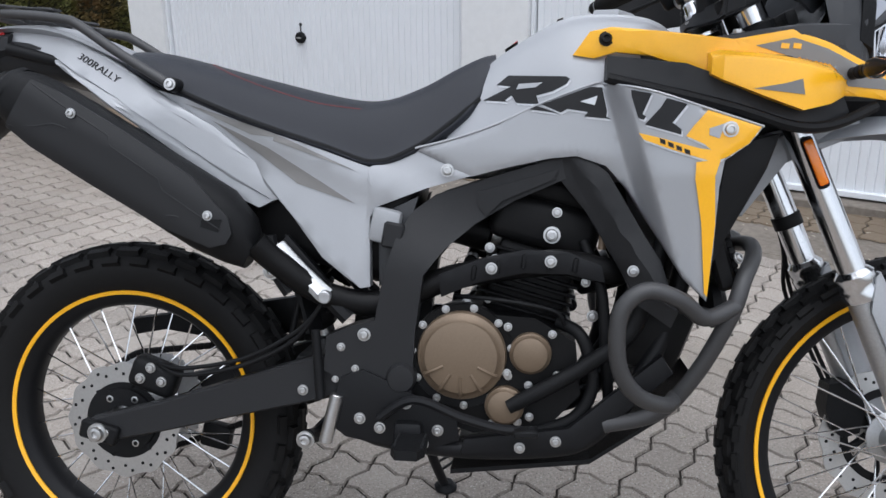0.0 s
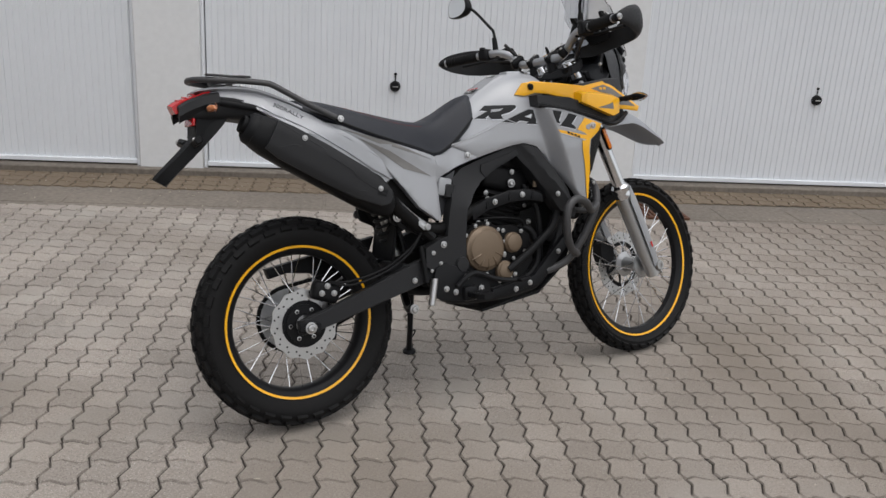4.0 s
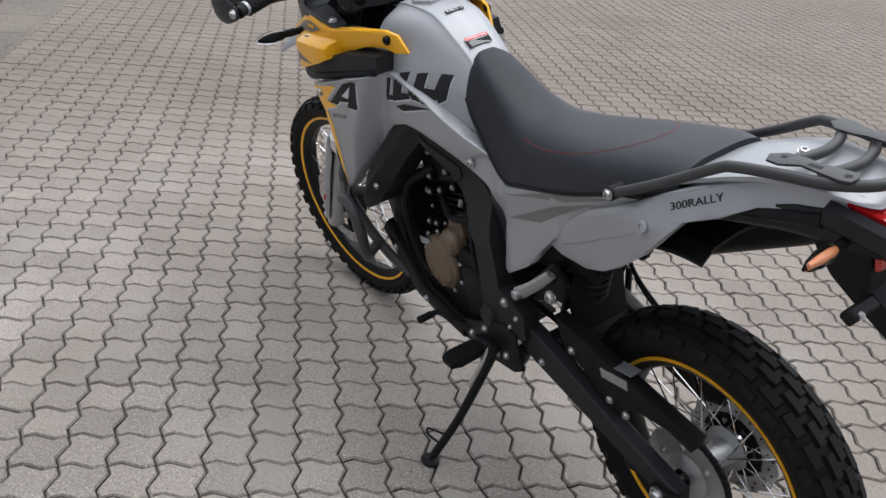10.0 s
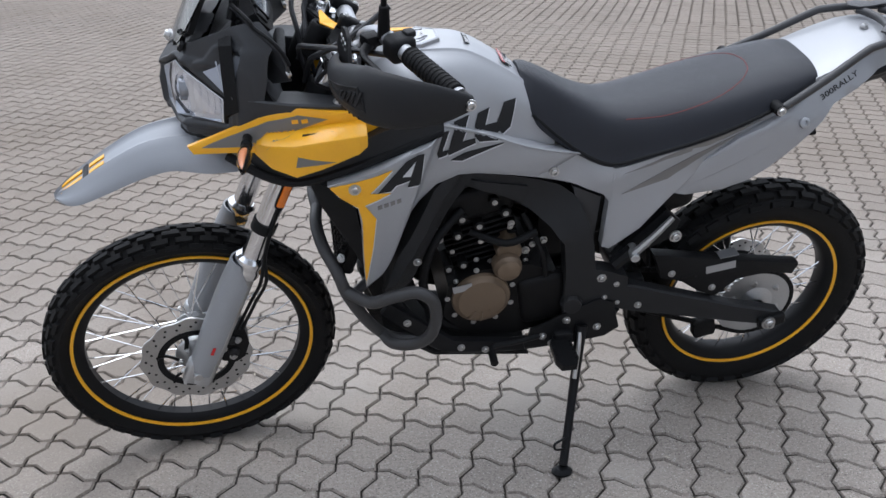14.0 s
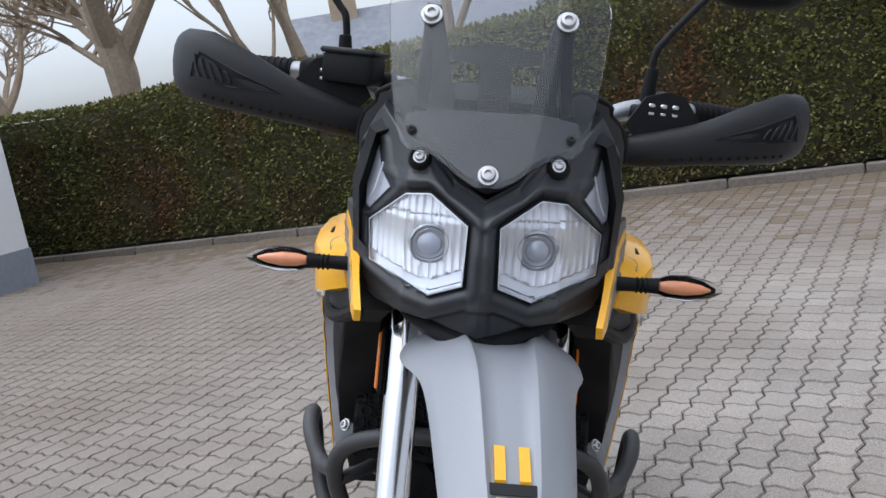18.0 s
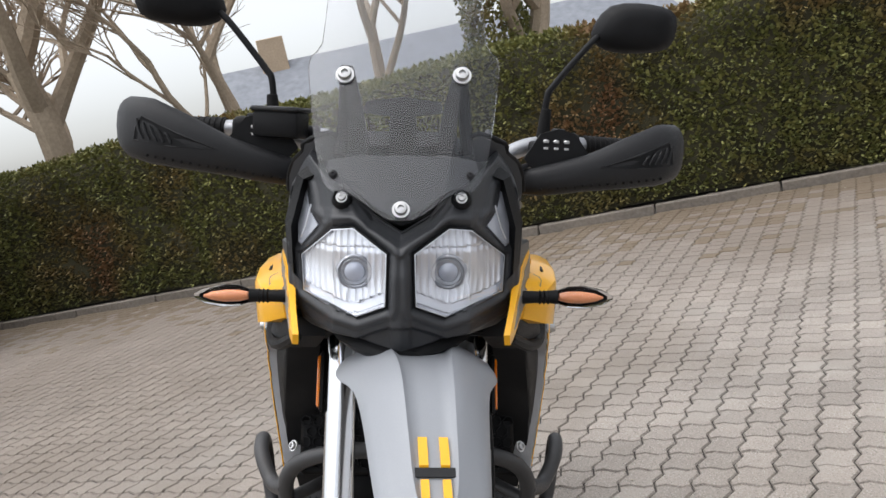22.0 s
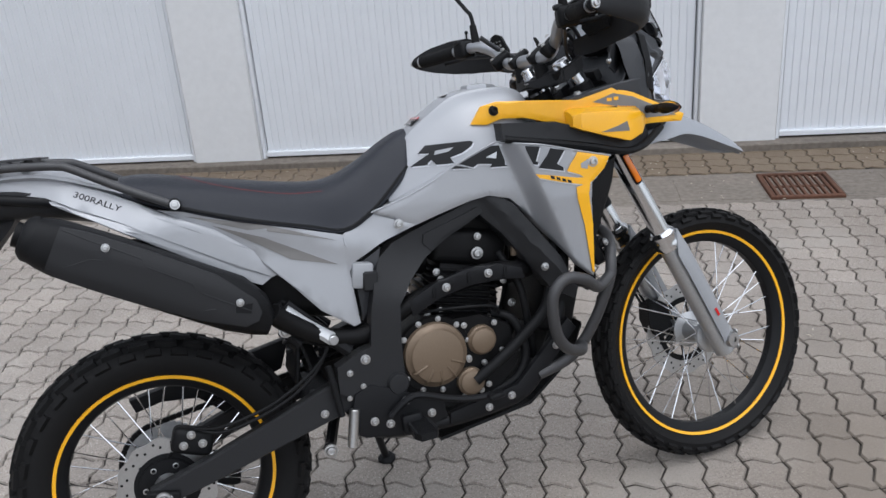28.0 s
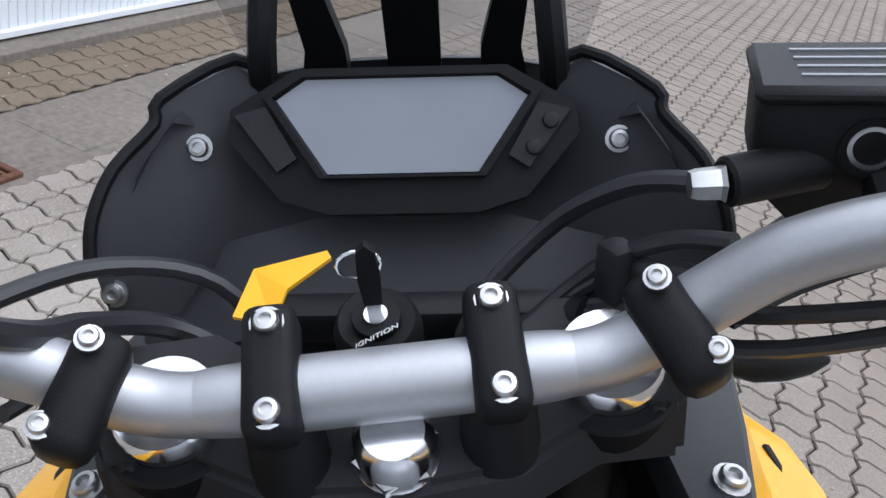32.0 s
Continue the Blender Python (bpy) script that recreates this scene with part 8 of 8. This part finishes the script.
def hedge(y0, y1, height, depth, count, seed, label):
    rng = np.random.default_rng(seed)
    ob = thing("hedge", label, "hedge", HEDGE, "clipped hedge along the yard")
    bm = bmesh.new()
    n = int((y1 - y0) / 0.35)
    rings = []
    for i in range(n + 1):
        y = y0 + (y1 - y0) * i / n
        w = 0.05 * math.sin(y * 2.1) + 0.04 * math.sin(y * 5.3)
        hgt = height + 0.03 * math.sin(y * 1.7) - 0.06
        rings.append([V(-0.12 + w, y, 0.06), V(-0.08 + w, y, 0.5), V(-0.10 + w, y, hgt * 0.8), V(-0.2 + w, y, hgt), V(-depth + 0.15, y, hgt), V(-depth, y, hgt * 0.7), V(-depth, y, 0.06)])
    part("hedge_core", loft(rings), M_CORE_SHADE, ob)
    # leaf sprays: small bent blades over the front, the top and the ends
    u = rng.random((count, 8))
    verts, faces = [], []
    for k in range(count):
        y = y0 + (y1 - y0) * u[k, 0]
        w = 0.05 * math.sin(y * 2.1) + 0.04 * math.sin(y * 5.3)
        hgt = height + 0.03 * math.sin(y * 1.7)
        if u[k, 1] < 0.72:
            z = 0.08 + (hgt - 0.06) * u[k, 2]
            c = Vector((-0.06 + w - 0.09 * max(0, z / hgt - 0.75) + 0.05 * (u[k, 3] - 0.5) + 0.03 * math.sin(9 * y + 7 * z), y, z))
            d = Vector((0.6 + 0.4 * u[k, 4], (u[k, 5] - 0.5) * 1.4, (u[k, 6] - 0.35) * 1.6))
        else:
            c = Vector((-0.12 + w - (depth - 0.2) * u[k, 2], y, hgt - 0.05 + 0.08 * u[k, 3] ** 2))
            d = Vector(((u[k, 4] - 0.4) * 0.8, (u[k, 5] - 0.5) * 1.0, 0.8 + 0.3 * u[k, 6]))
        d.normalize()
        side = d.cross(Vector((u[k, 5] - 0.5, u[k, 7] - 0.5, 0.7))).normalized()
        ln, wd = 0.030 + 0.030 * u[k, 7], 0.010 + 0.009 * u[k, 6]
        up = d.cross(side)
        i = len(verts)
        verts += [c - side * wd * 0.5, c + side * wd * 0.5, c + d * ln * 0.55 + side * wd + up * 0.004, c + d * ln, c + d * ln * 0.55 - side * wd + up * 0.004]
        faces += [(i, i + 1, i + 2, i + 4), (i + 4, i + 2, i + 3)]
    me = bpy.data.meshes.new("foliage")
    me.from_pydata([tuple(v) for v in verts], [], faces)
    me.materials.append(M_LEAF)
    f = new("foliage", me)
    f.parent = ob
    tagged(f, kind="stuff")
    return ob


hedge(-14.0, 3.2, 1.62, 1.0, 80000, 3, "long clipped green conifer hedge with brown patches")
hedge(3.14, 9.5, 1.78, 1.1, 42000, 4, "taller clipped green conifer hedge beside the garage")
kerb = thing("kerb", "low weathered concrete edging in front of the hedge", "kerb", HEDGE, kind="structure")
for k in range(24):
    part("kerb_stone", box((0.08, 0.985, 0.10), pose(0.10, -13.5 + k * 1.0, 0.02), 0.01), M_CONC, kerb)


def tree(at, height, trunk, seed, label, spread=1.0, ivy=False, dark=False):
    rng = random.Random(seed)
    ob = thing("tree", label, "tree", Matrix.Translation(at), "bare trees behind the hedge")
    bm = bmesh.new()
    twigs = bmesh.new()

    def limb(p, d, r, ln, depth):
        pts, q, dd = [p], p.copy(), d.copy()
        for _ in range(4):
            dd = (dd + V(rng.uniform(-1, 1), rng.uniform(-1, 1), rng.uniform(-0.5, 0.8)) * 0.20).normalized()
            q = q + dd * ln / 4
            pts.append(q.copy())
        add_tube(bm if depth < 3 else twigs, pts, [r, r * 0.62], 8 if depth < 2 else 5 if depth < 3 else 3, 2 if depth < 3 else 1, cap=False)
        if depth >= 5:
            return
        n = (4, 4, 4, 5, 5)[depth]
        for k in range(n):
            t = rng.uniform(0.35, 1.0) if k < n - 1 else 1.0
            j = min(3, int(t * 4))
            base = pts[j].lerp(pts[j + 1], t * 4 - j) if t < 1 else pts[-1]
            az = rng.uniform(0, 2 * math.pi)
            out = V(math.cos(az), math.sin(az), rng.uniform(-0.1, 0.7)) * (0.85 * spread)
            nd = (dd * 0.75 + out).normalized()
            limb(base, nd, max(0.0045, r * (0.52 if k < n - 1 else 0.62)), ln * rng.uniform(0.55, 0.8), depth + 1)

    limb(V(0, 0, -0.05), V(rng.uniform(-0.1, 0.1), rng.uniform(-0.15, 0.15), 1), trunk, height * 0.34, 0)
    part("trunk", bm, M_BARK, ob, "pale bare trunk and limbs")
    tagged(part("twig_mass", twigs, M_BARK, ob), "fine bare twigs", kind="stuff")
    if ivy:
        verts, faces = [], []
        for k in range(7000):
            z = rng.uniform(0.2, height * 0.42)
            a = rng.uniform(0, 2 * math.pi)
            rr = trunk * 1.5 + rng.uniform(0, 0.22)
            c = V(rr * math.cos(a), rr * math.sin(a), z)
            sd = V(rng.uniform(-1, 1), rng.uniform(-1, 1), rng.uniform(-1, 1)).normalized()
            up = sd.orthogonal().normalized()
            i = len(verts)
            verts += [tuple(c), tuple(c + sd * 0.05 + up * 0.03), tuple(c + sd * 0.09), tuple(c + sd * 0.05 - up * 0.03)]
            faces.append((i, i + 1, i + 2, i + 3))
        me = bpy.data.meshes.new("ivy")
        me.from_pydata(verts, [], faces)
        me.materials.append(M_LEAF)
        iv = new("ivy", me)
        iv.parent = ob
        tagged(iv, "dark ivy leaves on the trunk", kind="stuff")
    return ob


tree((-9.6, -4.6, 0), 9.0, 0.27, 11, "tall bare tree with pale branching limbs behind the hedge", 1.1)
tree((-10.2, -2.2, 0), 8.0, 0.12, 12, "slender bare tree behind the hedge")
tree((-12.5, 1.6, 0), 10.0, 0.24, 14, "bare tree with an ivy-covered trunk", 1.0, True)
tree((-14.0, -0.6, 0), 9.0, 0.15, 17, "bare tree further behind the hedge")
tree((-14.0, -9.0, 0), 9.0, 0.16, 19, "bare tree further behind the hedge")

M_TAN = material("tan_render", (0.45, 0.35, 0.25), 0.9, 0, 0.15, 20, 0.3, 200)
house = thing("house", "far low pale house with a grey tiled roof and a chimney", "house", pose(-24, 1.1, -0.2, 0, 0, 10))
part("wall", box((7, 12, 1.65), pose(0, 0, 0.8), 0.02), M_WALL, house)
roof = part("roof", loft([[V(-4.2, y, 1.45), V(0, y, 3.85), V(4.2, y, 1.45), V(4.1, y, 1.3), V(0, y, 3.65), V(-4.1, y, 1.3)] for y in (-6.6, 6.6)]), M_ROOF, house, "grey tiled gable roof", 20)
for k in range(12):
    part("tile_course", box((0.05, 13.1, 0.03), pose(4.1 - k * 0.34, 0, 1.49 + k * 0.194, 0, 30)), M_ROOF, roof)
part("chimney", box((0.6, 0.75, 1.3), pose(0.2, -5.0, 3.85), 0.02), M_TAN, roof, "tan rendered chimney")
for y in (-3.5, 0.0, 3.5):
    w = part("window", box((0.06, 1.2, 0.9), pose(3.52, y, 0.85), 0.01), M_DOOR, house)
    part("pane", box((0.02, 1.04, 0.74), pose(3.555, y, 0.85)), M_LCD, w)

# ---- second garage block on the other side of the yard ----
blk = thing("wall_opposite", "white rendered corner pier with a grey painted plinth", "wall", Matrix.Translation((-5.12, -4.6, 0)) @ pose(0, 0, 0, 0, 0, WALL_TURN), kind="structure")
part("pier", box((0.5, 5.0, 2.3), pose(-0.22, -2.5, 1.5), 0.006), M_WALL, blk)
M_PLINTH = material("grey_plinth_paint", (0.24, 0.26, 0.3), 0.8, 0, 0.1, 20)
part("plinth", box((0.52, 5.02, 0.36), pose(-0.22, -2.5, 0.175), 0.004), M_PLINTH, blk, "grey plinth")
part("roof_edge", box((0.7, 5.3, 0.2), pose(-0.22, -2.5, 2.75), 0.01), M_CONC, blk)

# ---- drain and gutter along the garages ----
gut = thing("gutter", "shallow weathered concrete gutter slabs", "gutter", pose(0, 0, 0, 0, 0, WALL_TURN), kind="structure")
GN0, GN1 = 2.50, 2.82
part("bed", box((18.0, 0.45, 0.05), pose(0, 2.66, -0.0335)), M_CONC, gut)
x = -9.0
while x < 9.0:
    if not (x < 2.26 and x + 0.5 > 1.92):
        part("slab", box((0.492, GN1 - GN0 - 0.008, 0.06), pose(x + 0.25, (GN0 + GN1) / 2, -0.036), 0.006), M_CONC, gut)
    x += 0.5
for a, c in ((1.498, 1.915), (2.265, 2.498)):
    part("slab", box((c - a - 0.006, GN1 - GN0 - 0.008, 0.06), pose((a + c) / 2, (GN0 + GN1) / 2, -0.036), 0.006), M_CONC, gut)
drain = thing("drain", "rusty iron drain grate set in the gutter", "drain", pose(0, 0, 0, 0, 0, WALL_TURN) @ Matrix.Translation((2.09, 2.66, -0.008)))
for sx, sy, px_, py_ in ((0.34, 0.025, 0, 0.158), (0.34, 0.025, 0, -0.158), (0.025, 0.29, 0.158, 0), (0.025, 0.29, -0.158, 0)):
    part("rim", box((sx, sy, 0.03), pose(px_, py_, 0), 0.004), M_RUST, drain)
for k in range(9):
    part("bar", box((0.016, 0.29, 0.022), pose(-0.128 + 0.032 * k, 0, 0.0), 0.003), M_RUST, drain)
part("cross_bar", box((0.29, 0.02, 0.018), pose(0, 0, -0.003), 0.003), M_RUST, drain)
part("pit", box((0.30, 0.30, 0.01), pose(0, 0, -0.011)), M_ENGINE, drain)

# ---- pavers: wavy squares laid in rows along the garages ----
L, WAVE = 0.109, 0.0105
pav = thing("pavement", "grey-brown interlocking wavy concrete pavers, damp and worn", "pavement", pose(0, 0, 0, 0, 0, WALL_TURN + 0.25), kind="structure")


def paver_outline(cx, cy, gap, k=4):
    """One paver: each edge is one full wave."""
    pts = []
    h = L / 2
    for side in range(4):
        for i in range(k):
            t = i / k
            w = WAVE * math.sin(2 * math.pi * t)
            if side == 0:
                u, v = -h + L * t, -h + w
            elif side == 1:
                u, v = h - w, -h + L * t
            elif side == 2:
                u, v = h - L * t, h - WAVE * math.sin(2 * math.pi * t)
            else:
                u, v = -h + WAVE * math.sin(2 * math.pi * t), h - L * t
            f = 1 - gap / h
            pts.append((cx + u * f, cy + v * f))
    return pts


tops = []
for var in range(4):
    top, low = paver_outline(0, 0, 0.0062), paver_outline(0, 0, 0.0026)
    n = len(top)
    rng = random.Random(var)
    tz = [rng.uniform(-0.0012, 0.0012) for _ in range(2)]
    verts = [(x, y, tz[0] * x / L + tz[1] * y / L) for x, y in top] + [(x, y, -0.006) for x, y in low] + [(x, y, -0.014) for x, y in low]
    faces = [tuple(range(n))] + [(n + i, n + (i + 1) % n, (i + 1) % n, i) for i in range(n)]
    me = bpy.data.meshes.new("paver")
    me.from_pydata(verts, [], faces)
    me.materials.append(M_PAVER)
    tops.append((me, verts, faces))
coarse_top, coarse_low = paver_outline(0, 0, 0.0062)[::3], paver_outline(0, 0, 0.0026)[::3]
n = len(coarse_top)
coarse = ([(x, y, 0.0) for x, y in coarse_top] + [(x, y, -0.008) for x, y in coarse_low], [tuple(range(n))] + [(n + i, n + (i + 1) % n, (i + 1) % n, i) for i in range(n)])
rng = random.Random(9)
off_u, off_v = 0.0305, -0.0135
near, far_v, far_f, dirt_v, dirt_f = 0, [], [], [], []
cell = []
for j in range(-125, 90):
    for i in range(-80, 160):
        u, v = off_u + i * L, off_v + j * L
        if v > GN0 - 0.05 and not (GN1 + 0.05 < v < 3.26 or (u > 5.05 and GN1 + 0.05 < v)):
            continue
        if not (-12.5 < v) or not (-7.4 < u < 17.0):
            continue
        p = pav.matrix_basis @ V(u, v, 0)
        hx = -5.5 + 0.31 * p.y + 0.16
        if p.x < hx:
            continue
        if (p - V(-5.2, -5.5, 0)).length < 0.45:
            continue
        cell.append(((p - V(0.65, 0.55, 0)).length, u, v))
cell.sort()
for d, u, v in cell:
    me, vt, fc = tops[rng.randrange(4)]
    dz, rot = rng.uniform(-0.0015, 0.0015), rng.uniform(-0.006, 0.006)
    if d > 7.0:
        vt, fc = coarse
    if near < 300:
        ob = new("paver", me)
        ob.parent = pav
        ob.matrix_basis = Matrix.Translation((u, v, dz)) @ Matrix.Rotation(rot, 4, "Z")
        near += 1
    else:
        p = pav.matrix_basis @ V(u, v, 0)
        if GN1 < v < 3.3 or p.x < -5.2 + 0.31 * p.y + rng.triangular(0.0, 2.2, 0.1):
            k = len(dirt_v)
            dirt_v += [(u + x, v + y, dz + z) for x, y, z in vt]
            dirt_f += [tuple(k + q for q in f) for f in fc]
            continue
        k = len(far_v)
        far_v += [(u + x, v + y, dz + z) for x, y, z in vt]
        far_f += [tuple(k + q for q in f) for f in fc]
me = bpy.data.meshes.new("far_pavers")
me.from_pydata(far_v, [], far_f)
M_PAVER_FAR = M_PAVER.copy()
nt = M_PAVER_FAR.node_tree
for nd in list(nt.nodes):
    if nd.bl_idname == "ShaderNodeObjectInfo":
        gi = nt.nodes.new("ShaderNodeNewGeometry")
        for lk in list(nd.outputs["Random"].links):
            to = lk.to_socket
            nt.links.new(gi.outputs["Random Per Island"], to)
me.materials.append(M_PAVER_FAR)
fp = new("far_pavers", me)
fp.parent = pav
tagged(fp, kind="stuff")
me = bpy.data.meshes.new("dirty_pavers")
me.from_pydata(dirt_v, [], dirt_f)
me.materials.append(M_PAVER_DIRTY)
dp = new("dirty_pavers", me)
dp.parent = pav
tagged(dp, kind="stuff")

# ---- litter: dry bits and pale flakes on the pavers ----
rng = random.Random(21)
lv, lf = [], []
for k in range(1500):
    if k < 700:
        u, v = rng.uniform(-6.5, 7.0), rng.triangular(1.2, 3.25, 3.1)
    else:
        u, v = rng.uniform(-6.0, 7.0), rng.uniform(-6.0, 2.4)
    p = pose(0, 0, 0, 0, 0, WALL_TURN) @ V(u, v, 0)
    if p.x < -5.3 + 0.31 * p.y:
        continue
    a, ln, wd = rng.uniform(0, 6.3), rng.uniform(0.004, 0.013), rng.uniform(0.002, 0.0045)
    c, d = V(p.x, p.y, 0.0035), V(math.cos(a), math.sin(a), rng.uniform(-0.1, 0.1))
    n = V(-math.sin(a), math.cos(a), 0)
    i = len(lv)
    lv += [tuple(q) for q in (c - d * ln, c + n * wd + V(0, 0, 0.002), c + d * ln, c - n * wd + V(0, 0, 0.001), c - V(0, 0, 0.002))]
    lf += [(i, i + 1, i + 2, i + 3), (i, i + 4, i + 1), (i + 1, i + 4, i + 2), (i + 2, i + 4, i + 3), (i + 3, i + 4, i)]
me = bpy.data.meshes.new("litter")
me.from_pydata(lv, [], [f[::-1] for f in lf])
me.materials.append(material("dry_flakes", (0.46, 0.42, 0.35), 0.8, 0, 0.4, 30, second=(0.16, 0.11, 0.07)))
tagged(new("litter", me), "small dry leaf flakes scattered over the pavers", "litter", kind="stuff")
